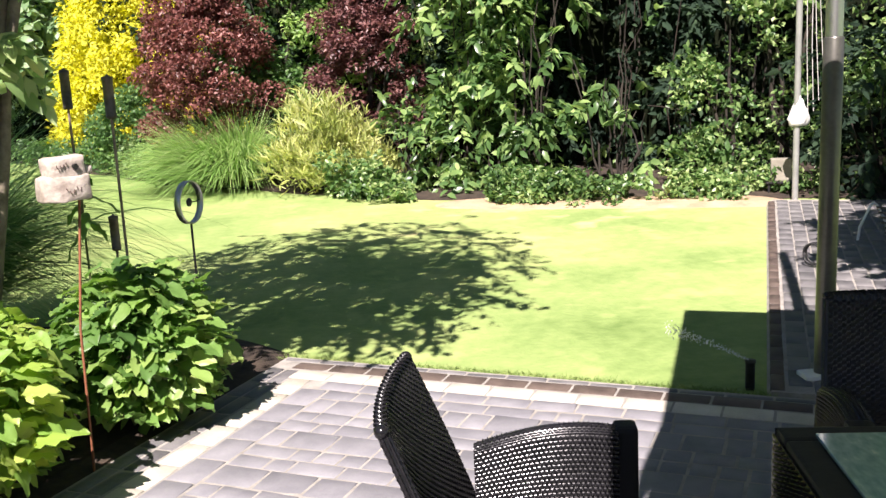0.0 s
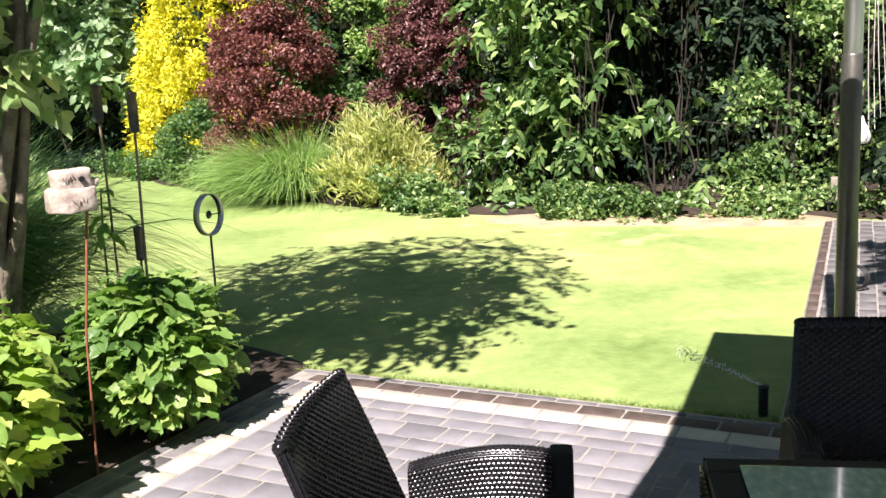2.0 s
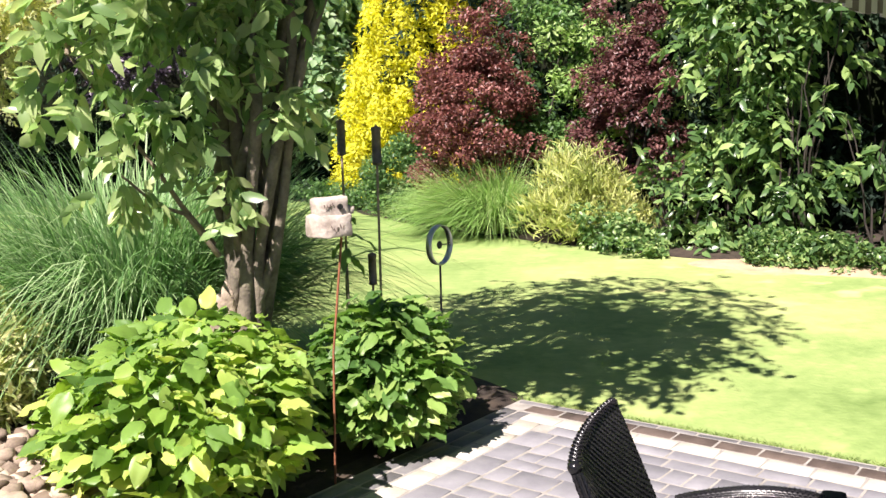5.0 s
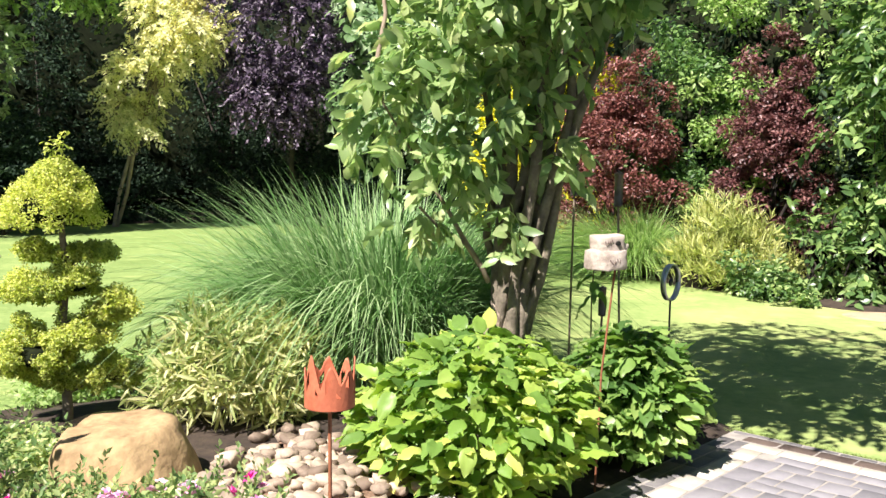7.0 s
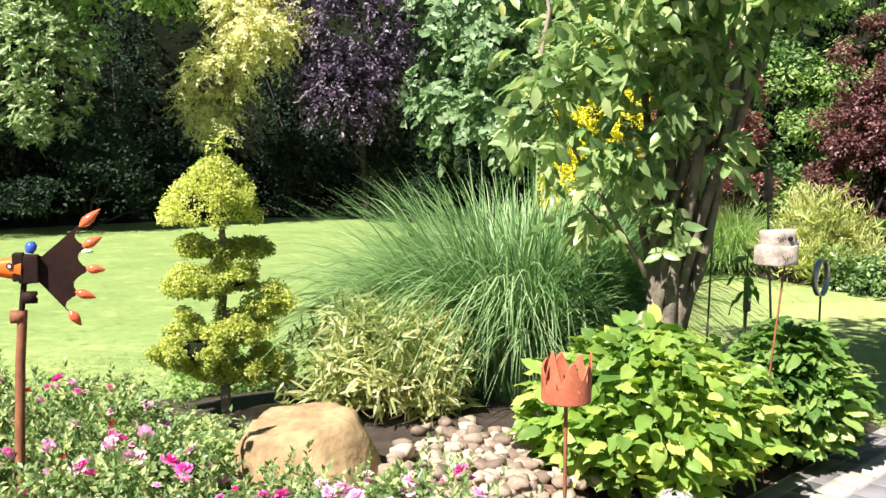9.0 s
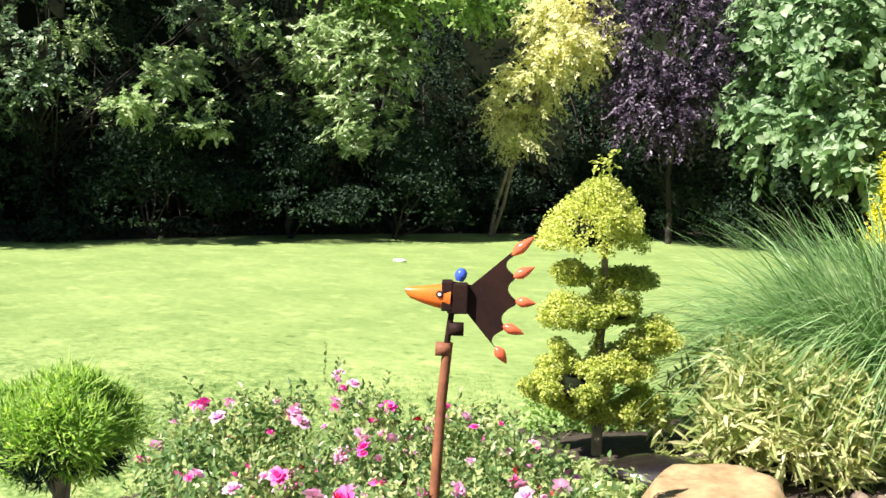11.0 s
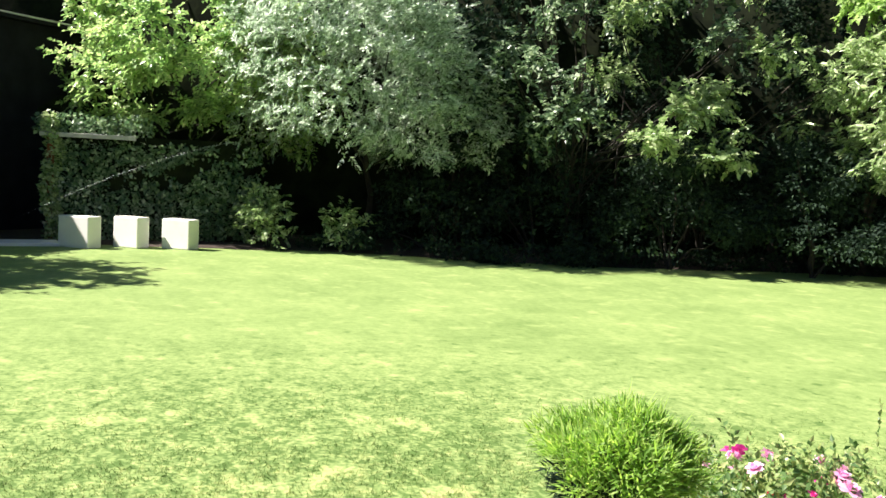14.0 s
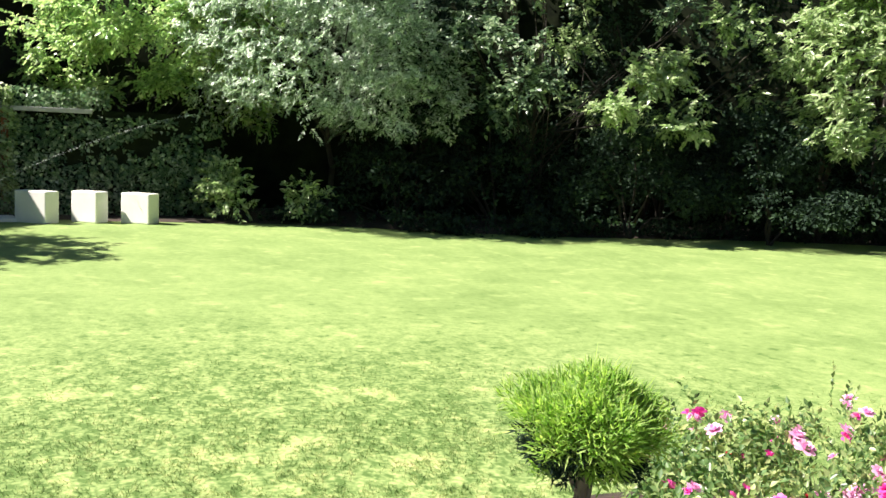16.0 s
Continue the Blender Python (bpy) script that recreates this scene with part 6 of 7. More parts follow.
for (x0, y0), (x1, y1) in zip(tips_px, tips_px[1:]):
    mx, my = (x0 + x1) / 2 - 30, (y0 + y1) / 2 + 1
    for t in np.linspace(0.06, 0.94, 11):
        outline.append(bp((1 - t) ** 2 * x0 + 2 * t * (1 - t) * mx + t * t * x1, (1 - t) ** 2 * (y0 + 5) + 2 * t * (1 - t) * my + t * t * y1))
    outline.append(bp(x1, y1))
outline += [bp(878, 602), bp(830, 546), bp(800, 549)]
plate("fan_tail", outline, 0.004, M["rust_dark"])
bm = bmesh.new()
x0, z0 = bp(765, 543); x1, z1 = bp(804, 489)
box(bm, x0 + 0.036, -0.026, z0 + 0.002, x1, 0.026, z1, 0.006)
part("head", bm_mesh("head", bm, M["rust_dark"]), bd)
x2, z2 = bp(795, 546); x3, z3 = bp(830, 493)
bm = bmesh.new()
box(bm, x2, -0.024, z2, x3, 0.024, z3, 0.005)
part("body", bm_mesh("body", bm, M["rust_dark"]), bd)
bk = np.array([(*bp(722, 508), 0.006), (*bp(732, 512), 0.019), (*bp(752, 515), 0.028), (*bp(775, 517), 0.037), (*bp(800, 518), 0.045)])
v, f = tube(np.stack([bk[:, 0], np.zeros(5), bk[:, 1]], 1), bk[:, 2], 12)
v[:, 1] *= 0.68
part("beak", mesh_of("beak", v, f, M["orange"], True), bd, "orange glass beak")
for sgn in (-1, 1):
    ex, ez = bp(781, 512)
    for nm, r, o, mt in (("eye", 0.0115, 0.0275, "black_metal"), ("pupil", 0.0058, 0.0305, "eye_white")):
        bm = bmesh.new()
        bmesh.ops.create_cone(bm, cap_ends=True, segments=18, radius1=r, radius2=r * 0.8, depth=0.004, matrix=Matrix.Translation((ex, sgn * o, ez)) @ Matrix.Rotation(radians(90 * sgn), 4, "X"))
        part(nm, bm_mesh(nm, bm, M[mt]), bd)
kx, kz = bp(817, 478)
v, f = tube([(kx - 0.004, 0, kz - 0.022), (kx - 0.002, 0, kz - 0.01), (kx, 0, kz), (kx + 0.006, 0, kz + 0.012), (kx + 0.008, 0, kz + 0.018)], (0.012, 0.018, 0.020, 0.016, 0.005), 12)
part("crest", mesh_of("crest", v, f, M["blue"], True), bd, "cobalt blue glass crest")
for k, ((tx, ty), (ux, uy)) in enumerate(zip(tips_px, ((34, -30), (32, -17), (32, 3), (33, 12), (18, 26)))):
    a, b = np.array(bp(tx, ty)), np.array(bp(tx + ux, ty + uy))
    pts = [(a[0] + (b[0] - a[0]) * s, 0, a[1] + (b[1] - a[1]) * s) for s in (-0.12, 0.05, 0.25, 0.5, 0.78, 1.0)]
    v, f = tube(pts, (0.004, 0.013, 0.0185, 0.016, 0.009, 0.001), 10)
    part("feather_tip", mesh_of("feather_tip", v, f, M["coral"], True), bd, "coral-red glass drop")
v, f = tube([(*[bp(803, 546)[0]], 0, bp(803, 546)[1]), (bp(800, 570)[0], 0, bp(800, 570)[1]), (bp(797, 600)[0], 0, bp(797, 600)[1])], 0.010, 8)
part("neck_tube", mesh_of("neck_tube", v, f, M["rust_dark"], True), bd)
v, f = tube([(bp(799, 598)[0], 0, bp(799, 598)[1]), (bp(791, 700)[0], 0, bp(791, 700)[1]), (-0.035, 0.0, 0.5), (-0.06, 0, -0.05)], (0.016, 0.017, 0.018, 0.018), 12)
part("post", mesh_of("post", v, f, M["rust"], True), bd)
# upper curl takes the dark rust to paint its shaded side
for cx_, cz_, rr, curl_mat in ((790, 610, 0.023, "rust"), (812, 574, 0.022, "rust_dark")):
    an = np.linspace(0.3, 6.0, 20)
    ctr = bp(cx_, cz_)
    vs, fs = [], []
    for i, a in enumerate(an):
        for rad, xx in ((rr, -0.024), (rr, 0.024), (rr - 0.005, 0.024), (rr - 0.005, -0.024)):
            vs.append((ctr[0] + xx, rad * math.cos(a), ctr[1] + rad * math.sin(a)))
    for i in range(19):
        for k in range(4):
            fs.append((i * 4 + k, i * 4 + (k + 1) % 4, (i + 1) * 4 + (k + 1) % 4, (i + 1) * 4 + k))
    part("curl", mesh_of("curl", vs, fs, M[curl_mat], True), bd)


# ---- terrace furniture ----
def weave(name, fn, nu, nv, mat, parent, amp=0.0045, fill=0.95, backing=True):
    """A woven panel: round-backed strands that run along u, rise over and dip under crosswise at every step. fn(u, v) gives the place."""
    segs = nv * 2
    s = np.linspace(0, 1, segs + 1)
    prof = np.array([(-1.0, 0.0), (-0.62, 0.75), (0.0, 1.0), (0.62, 0.75), (1.0, 0.0)])
    vs, fs = [], []
    for i in range(nu):
        v0, v1 = (i + 0.5 - fill / 2) / nu, (i + 0.5 + fill / 2) / nu
        a = np.array([fn(t, v0) for t in s])
        b = np.array([fn(t, v1) for t in s])
        nrm = unit(np.cross(np.gradient(a, axis=0), b - a))
        hw = np.linalg.norm(b - a, axis=1)[:, None] / 2
        wave = amp * np.cos(np.pi * (np.arange(segs + 1) + i))[:, None] * np.minimum(1, np.minimum(s, 1 - s) * segs / 4)[:, None]
        k = len(vs)
        row = np.stack([(a + b) / 2 + (b - a) / 2 * q + nrm * (wave * (0.4 + 0.6 * h) + hw * (0.55 + 0.35 * wave / amp) * h) for q, h in prof], 1)
        for p in row:
            vs += list(p)
        for j in range(segs):
            for q in range(4):
                fs.append((k + j * 5 + q, k + j * 5 + q + 1, k + (j + 1) * 5 + q + 1, k + (j + 1) * 5 + q))
    ob = tagged(part(name, mesh_of(name, vs, fs, mat, True), parent), kind="stuff")
    if backing:
        n = 14
        g0 = np.array([[fn(a, b) for b in np.linspace(0, 1, n)] for a in np.linspace(0, 1, n)]).reshape(-1, 3)
        f0 = [(i * n + j, (i + 1) * n + j, (i + 1) * n + j + 1, i * n + j + 1) for i in range(n - 1) for j in range(n - 1)]
        part("backing", mesh_of("backing", g0, f0, M["wicker_in"], True), ob)
    return ob


def wicker_chair(at, rz, label):
    ob = thing("wicker_chair", label, "chair", (at[0], at[1], 0.028), rz, group="wicker chairs")
    w = 0.25
    def back(u, v):
        y = -w + 2 * w * u
        z = 0.36 + (0.838 - 0.36) * v
        return np.array([-0.20 - 0.17 * v ** 1.15 + 0.02 * (2 * u - 1) ** 2, y * (1 - 0.14 * v), z])
    r = 0.013
    def slab(u, v):
        # u: up the front, over the rounded top, down the rear; v: across
        if u < 0.47:
            return back(v, u / 0.47)
        if u > 0.53:
            return back(v, (1 - u) / 0.47) - np.array([2 * r, 0, 0])
        a = (u - 0.47) / 0.06 * math.pi
        return back(v, 1) + np.array([-r + r * math.cos(a), 0, r * math.sin(a)])
    weave("backrest", slab, 40, 62, M["wicker"], ob, amp=0.0036)
    for e in (0.0, 1.0):
        sg = 1 if e else -1
        weave("side_wrap", lambda u, v, e=e, sg=sg: back(e, u if e else 1 - u) + np.array([-r + r * math.cos(math.pi * v), sg * r * math.sin(math.pi * v), 0]), 4, 40, M["wicker"], ob, amp=0.002, backing=False)
        bm = bmesh.new()
        bmesh.ops.create_icosphere(bm, subdivisions=2, radius=r * 1.15, matrix=Matrix.Translation(back(e, 1) + np.array([-r, 0, 0])))
        part("corner", bm_mesh("corner", bm, M["wicker"], True), ob)
    weave("seat", lambda u, v: np.array([-0.22 + 0.36 * v, w - 0.02 - (2 * w - 0.04) * u, 0.42 - 0.012 * math.sin(math.pi * u) * math.sin(math.pi * v)]), 30, 22, M["wicker"], ob)
    for sgn in (-1, 1):
        def arm(u, v, sgn=sgn):
            return np.array([-0.22 + 0.33 * u, sgn * (w - 0.01 * v), 0.315 + (0.285 + 0.045 * math.sin(u * 2.2)) * v])
        # inner and outer faces, and the rounded top between them
        weave("arm_panel", lambda u, v, sgn=sgn: arm(u if sgn > 0 else 1 - u, v) - np.array([0, sgn * 0.024, 0]), 28, 30, M["wicker"], ob, amp=0.0035)
        weave("arm_panel", lambda u, v, sgn=sgn: arm(1 - u if sgn > 0 else u, v) + np.array([0, sgn * 0.024, 0]), 28, 30, M["wicker"], ob, amp=0.0035)
        weave("armrest", lambda u, v, sgn=sgn: arm(u, 1) + np.array([0, -0.024 * math.cos(math.pi * v), 0.014 * math.sin(math.pi * v)]), 7, 30, M["wicker"], ob, amp=0.002, backing=False)
        boxed("front_leg", (0.10, sgn * w - 0.03, 0, 0.155, sgn * w + 0.03, 0.655), M["wicker_in"], ob, 0.012)
        boxed("rear_leg", (-0.24, sgn * w - 0.025, 0, -0.19, sgn * w + 0.025, 0.40), M["wicker_in"], ob, 0.01)
    weave("front_apron", lambda u, v: np.array([0.145, -w + 2 * w * u, 0.24 + 0.17 * v]), 12, 22, M["wicker"], ob)
    return ob


wicker_chair((0.078, 1.79), -9, "black woven wicker armchair in the sun")
c2 = wicker_chair((1.08, 2.04), -104, "black woven wicker armchair in the shade of the awning")
c2.scale = (1.0, 1.08, 0.95)

tbl = thing("wicker_table", "black wicker table with a green-tinted glass top", "table", (0.51, 1.82, -0.004), -10)
TW, TD = 1.7, 0.95
for nm, d in (("rim", (0, -0.07, 0.68, TW, 0, 0.735)), ("rim", (0, -TD, 0.68, TW, -TD + 0.07, 0.735)), ("rim", (0, -TD + 0.0705, 0.68, 0.07, -0.0705, 0.735)), ("rim", (TW - 0.07, -TD + 0.0705, 0.68, TW, -0.0705, 0.735))):
    boxed(nm, d, M["wicker_in"], tbl, 0.01)
weave("side_panel", lambda u, v: np.array([-0.004, -TD * u, 0.30 + 0.42 * v]), 30, 40, M["wicker"], tbl)
weave("side_panel", lambda u, v: np.array([TW * (1 - u), 0.004, 0.67 + 0.06 * v]), 6, 60, M["wicker"], tbl)
for x in (0.01, TW - 0.08):
    for y in (-0.08, -TD + 0.01):
        boxed("leg", (x, y, 0, x + 0.07, y + 0.07, 0.68), M["wicker_in"], tbl, 0.008)
boxed("inner_board", (0.07, -TD + 0.07, 0.66, TW - 0.07, -0.07, 0.70), M["wicker_in"], tbl, 0)
gm, gt_, gp_ = nodes_of("green_glass")
gp_.inputs["Base Color"].default_value = (0.10, 0.22, 0.20, 1)
gp_.inputs["Roughness"].default_value = 0.08
gp_.inputs["Specular IOR Level"].default_value = 0.8
gp_.inputs["Coat Weight"].default_value = 1.0
gp_.inputs["Coat Roughness"].default_value = 0.03
gn = gt_.nodes.new("ShaderNodeTexNoise")
gn.inputs["Scale"].default_value = 22
gn.inputs["Detail"].default_value = 6
# teal raised so the base colour carries the sky's reflection
gr = ramp_of(gt_, ((0.35, (0.22, 0.37, 0.355)), (0.62, (0.34, 0.50, 0.48)), (0.8, (0.62, 0.70, 0.66))))
gt_.links.new(gn.outputs["Fac"], gr.inputs[0])
gt_.links.new(gr.outputs[0], gp_.inputs["Base Color"])
boxed("glass_top", (0.062, -TD + 0.062, 0.7365, 0.40, -0.062, 0.745), gm, tbl, 0.002, "green marbled glass pane")
boxed("glass_top", (0.41, -TD + 0.062, 0.7365, TW - 0.062, -0.062, 0.745), gm, tbl, 0.002, "green marbled glass pane")
boxed("glass_joint", (0.4005, -TD + 0.062, 0.736, 0.4095, -0.062, 0.744), M["white_paint"], tbl, 0, "pale joint strip between the panes")

# ---- by the path ----
po = thing("awning_post", "round brushed steel post with a darker lower sleeve", "post", (1.70, 3.92, 0.02))
v, f = tube([(0, 0, 1.5), (0, 0, 2.2), (0, 0, 3.2)], 0.036, 24)
part("upper_tube", mesh_of("upper_tube", v, f, M["steel"], True), po)
v, f = tube([(0, 0, 0), (0, 0, 0.7), (0, 0, 1.50), (0, 0, 1.505), (0, 0, 1.506)], (0.042, 0.042, 0.042, 0.040, 0.036), 24)
part("sleeve", mesh_of("sleeve", v, f, solid_mat("grey_sleeve", (0.10, 0.10, 0.09), (0.22, 0.21, 0.19), 4, 0.35, metal=0.7, bump=0.05), True), po)
bm = bmesh.new()
box(bm, -0.10, -0.05, 0.0, 0.06, 0.06, 0.03, 0.01)
part("foot_plate", bm_mesh("foot_plate", bm, M["white_paint"]), po, "white foot plate")

fp = thing("flagpole", "white flagpole with slack ropes and a white bag tied to it", "flagpole", (3.82, 8.66, 0))
v, f = tube([(0, 0, -0.1), (0, 0, 2), (0, 0, 5.5)], (0.030, 0.029, 0.026), 16)
part("pole", mesh_of("pole", v, f, M["pole_paint"], True), fp)
for k in range(4):
    v, f = tube(bent((0.10 + 0.05 * k, -0.02, 0.75 + 0.1 * k), (0.05 + 0.02 * k, 0, 3.4), 0, 5, 0.008), 0.0035, 5)
    part("rope", mesh_of("rope", v, f, M["canvas"]), fp)
bm = bmesh.new()
bmesh.ops.create_icosphere(bm, subdivisions=3, radius=1.0)
for vv in bm.verts:
    c = vv.co * (1 + 0.25 * noise.noise(vv.co * 2.3))
    vv.co = Vector((c.x * 0.085 * (1.0 - 0.75 * c.z) + 0.02, c.y * 0.06, max(c.z, -0.7) * 0.17 + 0.84))
part("bag", bm_mesh("bag", bm, M["white_paint"], True), fp, "white cloth bag")
hz = thing("garden_hose", "coiled black garden hose on the path", "hose", (2.66, 5.95, 0.03), 30)
an = np.linspace(0, 6.283 * 3, 70)
v, f = tube(np.stack([0.02 * np.sin(an * 0.3), 0.07 * np.cos(an), 0.085 + 0.07 * np.sin(an)], 1), 0.007, 6)
part("coil", mesh_of("coil", v, f, M["black_metal"], True), hz)
sp = thing("sprinkler", "black pop-up lawn sprinkler standing in the grass", "sprinkler", (1.35, 3.90, 0))
v, f = tube([(0, 0, -0.02), (0, 0, 0.0), (0, 0, 0.125), (0, 0, 0.128), (0, 0, 0.14), (0, 0, 0.141)], (0.021, 0.021, 0.021, 0.024, 0.024, 0.002), 16)
part("riser", mesh_of("riser", v, f, M["black_metal"], True), sp)
def water_jet(a, b, rise, n, seed):
    """A thin stream of separate droplets that climbs from a nozzle and thins out."""
    g = np.random.default_rng(seed)
    ob = thing("water_jet", "thin stream of water drops from a lawn sprinkler", "water", a)
    s = g.random(n) ** 0.8
    p = (np.array(b) - np.array(a)) * s[:, None] + np.c_[np.zeros((n, 2)), rise * 4 * s * (1 - s) * 0.5]
    p += g.normal(0, 1, (n, 3)) * (0.002 + 0.014 * s[:, None])
    r = g.uniform(0.0022, 0.0050, n)
    tet = np.array([(1, 1, 1), (1, -1, -1), (-1, 1, -1), (-1, -1, 1)]) * 0.6
    v = (p[:, None] + tet[None] * r[:, None, None]).reshape(-1, 3)
    f = np.concatenate([np.arange(n)[:, None] * 4 + q for q in ([0, 1, 2], [0, 3, 1], [0, 2, 3], [1, 3, 2])])
    tagged(part("drops", mesh_of("drops", v, f, M["water"], True), ob), kind="stuff")


water_jet((1.35, 3.90, 0.135), (1.02, 4.05, 0.27), 0.02, 330, 601)
water_jet((-19.3, -0.45, 0.55), (-20.3, 3.1, 1.95), 0.25, 900, 602)
pl = thing("planter", "dark square planter with a rounded green bush", "planter", (2.74, 4.64, 0.02), -27)
bm = bmesh.new()
box(bm, -0.25, -0.25, 0, 0.25, 0.25, 0.20, 0.015)
part("box", bm_mesh("box", bm, M["wicker_in"]), pl)
# darker leaf on this bush stands for the shade over the planter
foliage("bush", lump_cloud(0, 0, 0.36, 0.27, 0.27, 0.22, 40, 0.09, 520), 3400, 0.04, 0.022, M["dark_leaf"], pl, 521)


def deck_chair(at, rz):
    ob = thing("folding_chair", "white-framed folding garden chair with brown slats in the shade", "chair", (at[0], at[1], 0), rz, group="folding chairs")
    for y in (-0.24, 0.24):
        for x in (-0.16, 0.16):
            v, f = tube([(x, y, 0), (x * 0.85, y, 0.13), (x * 0.25, y, 0.27), (0, y, 0.30)], (0.010, 0.010, 0.009, 0.008), 8)
            part("leg", mesh_of("leg", v, f, M["white_paint"], True), ob, "white painted leg")
    for k in range(6):
        boxed("slat", (-0.012, -0.24, -0.006, 0.012, 0.24, 0.006), M["bark"], ob, 0.003, m=Matrix.Translation((0.135 - 0.02 * k, 0, 0.05 + 0.042 * k)))
    return ob


deck_chair((3.58, 6.48), 20)
deck_chair((4.0, 6.62), 28)
st = thing("plant_stand", "low dark iron stand against the ivy", "stand", (3.90, 9.15, 0.03), -20)
boxed("shelf", (-0.15, -0.12, 0.09, 0.15, 0.12, 0.11), M["black_metal"], st, 0.004)
for x in (-0.15, 0.13):
    for y in (-0.10, 0.08):
        boxed("leg", (x * 0.85, y, 0, x * 0.85 + 0.02, y + 0.02, 0.09), M["black_metal"], st, 0.002)
blk = boxed("stone_block", (-0.10, -0.07, 0, 0.10, 0.07, 0.22), solid_mat("beige_stone", (0.20, 0.18, 0.145), (0.33, 0.30, 0.245), 7, 0.85, bump=0.4, fine=60), None, 0.012, "pale beige stone block standing on the dark stand", pose(3.90, 9.15, 0.1405, 0, 0, -20))
tagged(blk, category="stone")
# unseen tree, added only to cast shade over path and chairs
tree("shade_tree", "added leafy tree out of view, there to shade the folding chairs", (4.75, 4.3), [(-1.35, 0.1, 3.0, 0.95, 0.95, 0.6), (-0.3, 0.5, 3.3, 1.2, 1.1, 0.7), (-0.35, 1.75, 3.25, 0.85, 0.9, 0.6), (-2.05, -0.15, 2.75, 0.55, 0.55, 0.3)], 1500, 12, 0.13, 0.08, "mid_leaf", 216, 0.06, 1, "bark_far", twig=0.35, gap=0.05)
ws = thing("flat_stone", "small pale flat stone lying on the lawn", "stone", (-11.3, 11.1, 0))
bm = bmesh.new()
bmesh.ops.create_icosphere(bm, subdivisions=2, radius=1.0)
for vv in bm.verts:
    c = vv.co * (1 + 0.2 * noise.noise(vv.co * 1.7))
    vv.co = Vector((c.x * 0.12, c.y * 0.09, c.z * 0.03 + 0.02))
part("stone", bm_mesh("stone", bm, M["white_stone"], True), ws)


# ---- paving, piece by piece ----
def paver_mesh(name, lx, ly, h, mat, seed):
    """A paving block with softened, slightly uneven upper edges."""
    g = np.random.default_rng(seed)
    c = 0.006
    z = lambda: h + g.normal(0, 0.0012)
    x, y = lx / 2, ly / 2
    v = [(-x, -y, 0), (x, -y, 0), (x, y, 0), (-x, y, 0), (-x, -y, h - c), (x, -y, h - c), (x, y, h - c), (-x, y, h - c),
         (-x + c, -y + c, z()), (x - c, -y + c, z()), (x - c, y - c, z()), (-x + c, y - c, z())]
    f = [(0, 1, 5, 4), (1, 2, 6, 5), (2, 3, 7, 6), (3, 0, 4, 7), (4, 5, 9, 8), (5, 6, 10, 9), (6, 7, 11, 10), (7, 4, 8, 11), (8, 9, 10, 11)]
    return mesh_of(name, v, f, M[mat])


PV = {}


def lay(parent, a, b, lx, ly, mat, seed, name="paver", spot=None, turn=None):
    """One block at patio coordinates, long side along a."""
    key = (round(lx, 3), round(ly, 3), mat, seed % 3)
    if key not in PV:
        PV[key] = paver_mesh(name, lx, ly, 0.05, mat, len(PV))
    x, y = (spot or pat)(a, b)
    g = np.random.default_rng(seed + 999)
    ang = math.degrees(math.atan2(V[1], V[0])) if turn is None else turn
    part(name, PV[key], parent, m=pose(x, y, -0.022 + g.normal(0, 0.0008), g.normal(0, 0.12), g.normal(0, 0.12), ang + g.normal(0, 0.35)))


base_poly = [pat(-0.02, -0.02), pat(6.2, -0.02), pat(6.2, 9.4), pat(-0.02, 9.4)]
patio = tagged(new("patio", slab_of("patio", base_poly, 0.0235, M["joint"], 0.02)), "terrace of grey concrete pavers with pale border strips", "patio", kind="structure")
G = 0.008
seed = 0
# borders along the lawn (rows at b) and along the bed (columns at a)
for r, (b0, w, mat, ln) in enumerate(((0.0, 0.045, "paver_dark", 0.20), (0.048, 0.105, "edge_brick", 0.205), (0.156, 0.125, "paver_pale", 0.205), (0.285, 0.105, "paver", 0.205))):
    a = 0.0 + (0.0 if r < 2 else b0) + (r % 2) * 0.1
    while a < 6.0:
        seed += 1
        lay(patio, a + ln / 2, b0 + w / 2, ln - G, w - G, mat, seed)
        a += ln
for r, (a0, w, mat, ln) in enumerate(((0.0, 0.083, "paver_dark", 0.205), (0.087, 0.083, "paver_dark", 0.205), (0.175, 0.125, "paver_pale", 0.205), (0.304, 0.146, "paver", 0.205))):
    b = (0.165, 0.165, 0.285, 0.395)[r]
    while b < 9.1:
        seed += 1
        lay(patio, a0 + w / 2, b + ln / 2, w - G, ln - G, mat, seed)
        b += ln
g4 = np.random.default_rng(41)
far_v, far_f, k0 = [], [], 0
b = 0.395
row = 0
count = 0
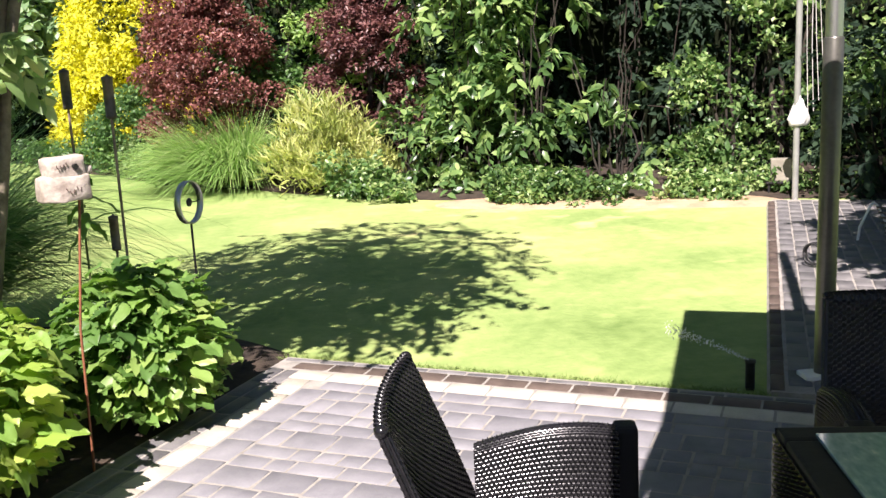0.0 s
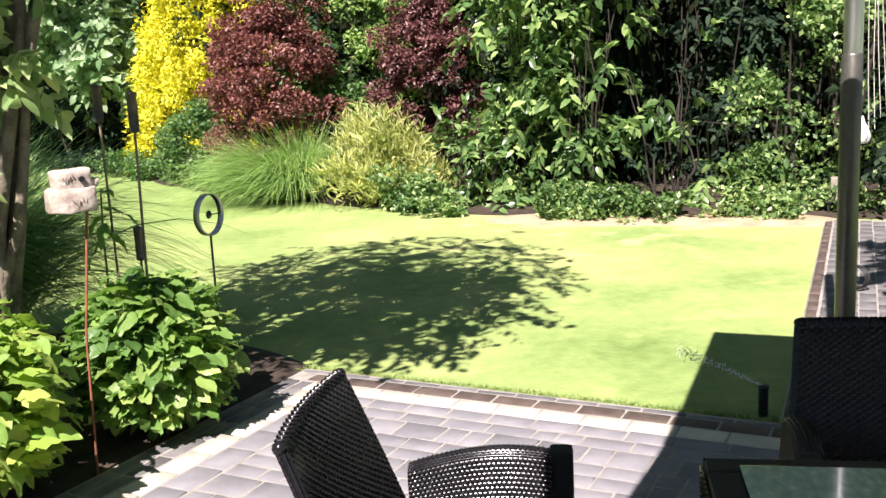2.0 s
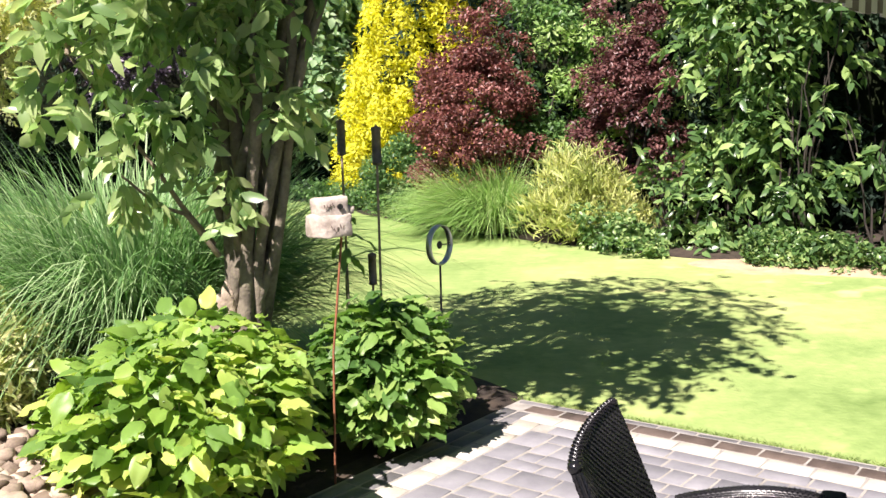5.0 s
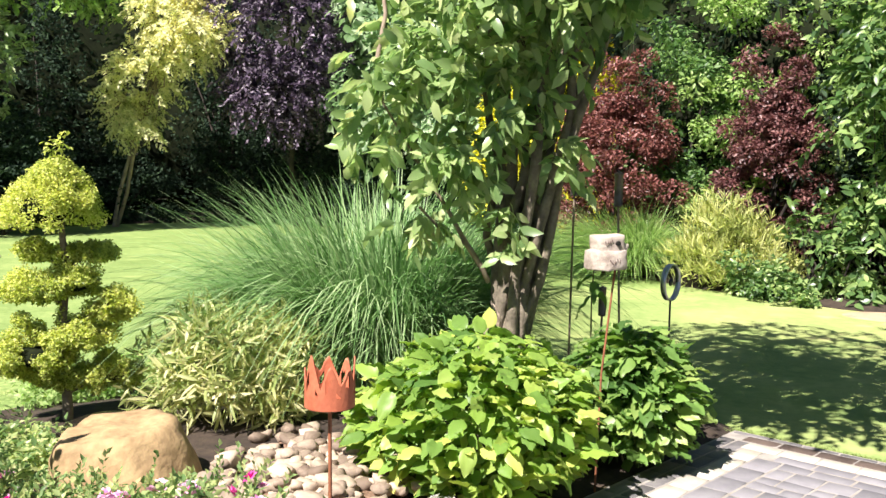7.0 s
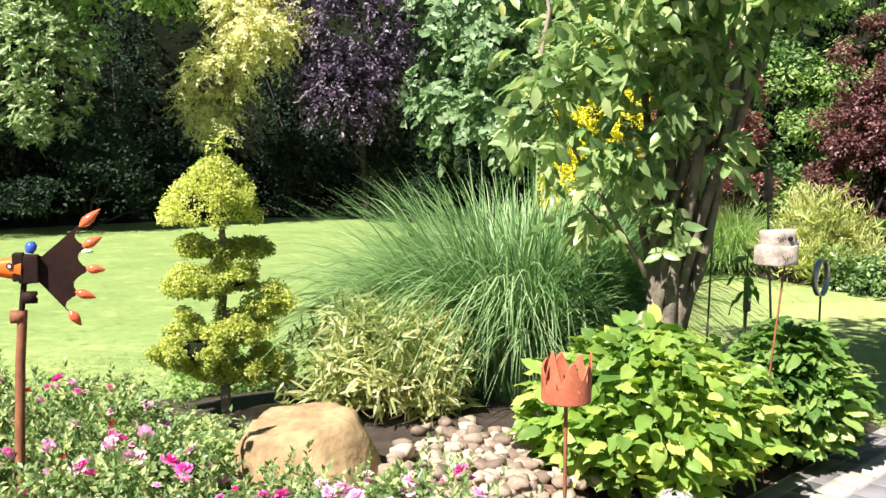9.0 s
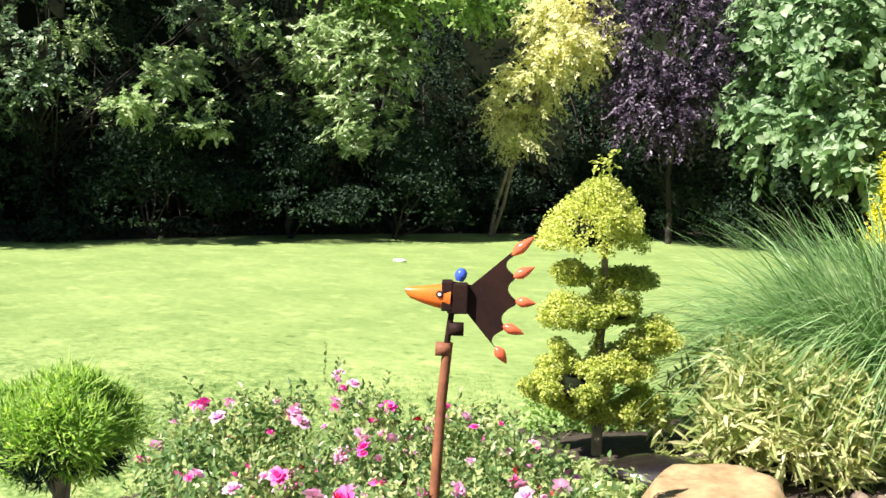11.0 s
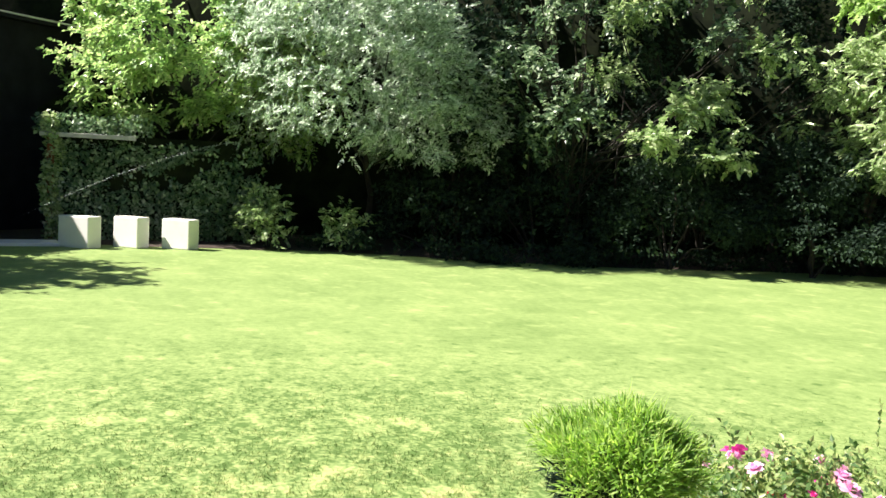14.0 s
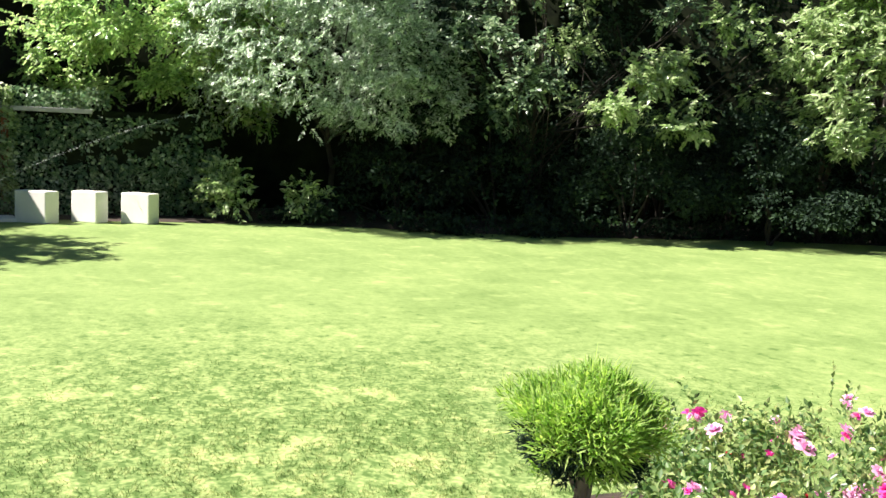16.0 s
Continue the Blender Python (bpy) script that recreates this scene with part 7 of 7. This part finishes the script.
while b < 9.2:
    w = (0.105, 0.16, 0.105)[row % 3]
    a = 0.455 + (row % 2) * 0.0
    while a < 6.1:
        ln = float(g4.choice((0.105, 0.16, 0.21)))
        near_zone = b < 1.9 and a < 2.1
        if near_zone and count < 290:
            count += 1
            lay(patio, a + ln / 2, b + w / 2, ln - G, w - G, "paver", seed + count * 3)
        else:
            x0, x1, y0, y1, c = a + G / 2, a + ln - G / 2, b + G / 2, b + w - G / 2, 0.005
            zz = 0.028 + g4.normal(0, 0.001)
            vs = [(*pat(x0, y0), 0.015), (*pat(x1, y0), 0.015), (*pat(x1, y1), 0.015), (*pat(x0, y1), 0.015), (*pat(x0 + c, y0 + c), zz), (*pat(x1 - c, y0 + c), zz), (*pat(x1 - c, y1 - c), zz), (*pat(x0 + c, y1 - c), zz)]
            far_v += vs
            far_f += [(k0 + i, k0 + j, k0 + j + 4, k0 + i + 4) for i, j in ((0, 1), (1, 2), (2, 3), (3, 0))] + [(k0 + 4, k0 + 5, k0 + 6, k0 + 7)]
            k0 += 8
        a += ln
    b += w
    row += 1
tagged(part("far_pavers", mesh_of("far_pavers", far_v, far_f, M["paver"]), patio), kind="stuff")

# path along the lawn to the flagpole
base_poly = [way(0, 0.0), way(1.15, 0.0), way(1.15, 5.4), way(0, 5.4)]
path = tagged(new("garden_path", slab_of("garden_path", base_poly, 0.0232, M["joint"], 0.02)), "narrow path of dark pavers with pale sandy joints", "path", kind="structure")
way_turn = math.degrees(math.atan2(WV[1], WV[0]))
for r, (a0, w) in enumerate([(0.0, 0.07)] + [(0.078 + 0.107 * k, 0.107) for k in range(10)]):
    b = 0.02 + (r % 2) * 0.07
    ln = 0.21
    while b < 5.15:
        seed += 1
        lay(path, a0 + w / 2, b + ln / 2, w - 0.008, ln - 0.008, "edge_brick" if r == 0 else "paver_dark", seed, spot=way, turn=way_turn)
        b += ln

# ---- lawn blades where the camera passes near ----
g5 = np.random.default_rng(51)
# thin short turf by the terrace, then coarse tufts on the open side of the rose bed
thin = np.array([pat(g5.uniform(-0.1, 2.4), -0.01 - 0.10 * g5.random() ** 2) for _ in range(5000)])
coarse = np.stack([g5.uniform(-9.6, -3.2, 430000), g5.uniform(-1.6, 6.5, 430000)], 1)
d_near = np.hypot(coarse[:, 0] + 3.2, coarse[:, 1] + 0.2)
coarse_3d = np.c_[coarse, np.zeros(len(coarse))]
clump = waves(coarse_3d, 9.0, 61) + 0.8 * waves(coarse_3d, 23.0, 62)
coarse = coarse[(g5.random(len(coarse)) < np.clip(3.2 / d_near, 0, 1) ** 1.3 * np.clip((6.3 - d_near) / 3.4, 0, 1)) & (clump > -0.35 + 0.5 * g5.normal(0, 1, len(clump)))]
pts = np.concatenate([thin, coarse])
coarse_one = np.arange(len(pts)) >= len(thin)
terr = [pat(-0.03, -0.02), pat(3.6, -0.02), pat(3.6, 9.5), pat(-0.03, 9.5)]
walkp = [way(-0.01, 0.1), way(1.2, 0.1), way(1.2, 5.1), way(-0.01, 5.1)]
right = [way(1.0, -1.0), way(9, -1.0), way(9, 6), way(1.0, 6)]
keep = np.ones(len(pts), bool)
for poly in (BED, terr, walkp, right, DRY):
    keep &= ~inside(poly, pts)
north = (pts[:, 1] - np.interp(pts[:, 0], EDGE[2:9][::-1, 0], EDGE[2:9][::-1, 1])) < -0.05
keep &= north | (pts[:, 0] < -6)
pts, coarse_one = pts[keep], coarse_one[keep]
n = len(pts)
h = np.where(coarse_one, g5.uniform(0.008, 0.026, n), g5.uniform(0.008, 0.030, n))
lean = g5.normal(0, 1.0, (n, 2)) * (h * 0.9)[:, None]
a = g5.uniform(0, 6.28, n)
w = np.where(coarse_one, g5.uniform(0.0016, 0.0032, n), g5.uniform(0.002, 0.004, n))
dx = np.stack([np.cos(a) * w, np.sin(a) * w], 1)
v = np.stack([np.c_[pts + dx, np.zeros(n)], np.c_[pts - dx, np.zeros(n)], np.c_[pts + lean, h]], 1).reshape(-1, 3)
f = np.arange(3 * n).reshape(-1, 3)
tagged(new("lawn_grass", mesh_of("lawn_grass", v, f, M["blade"])), "short mown grass blades of the lawn", "grass", kind="stuff")
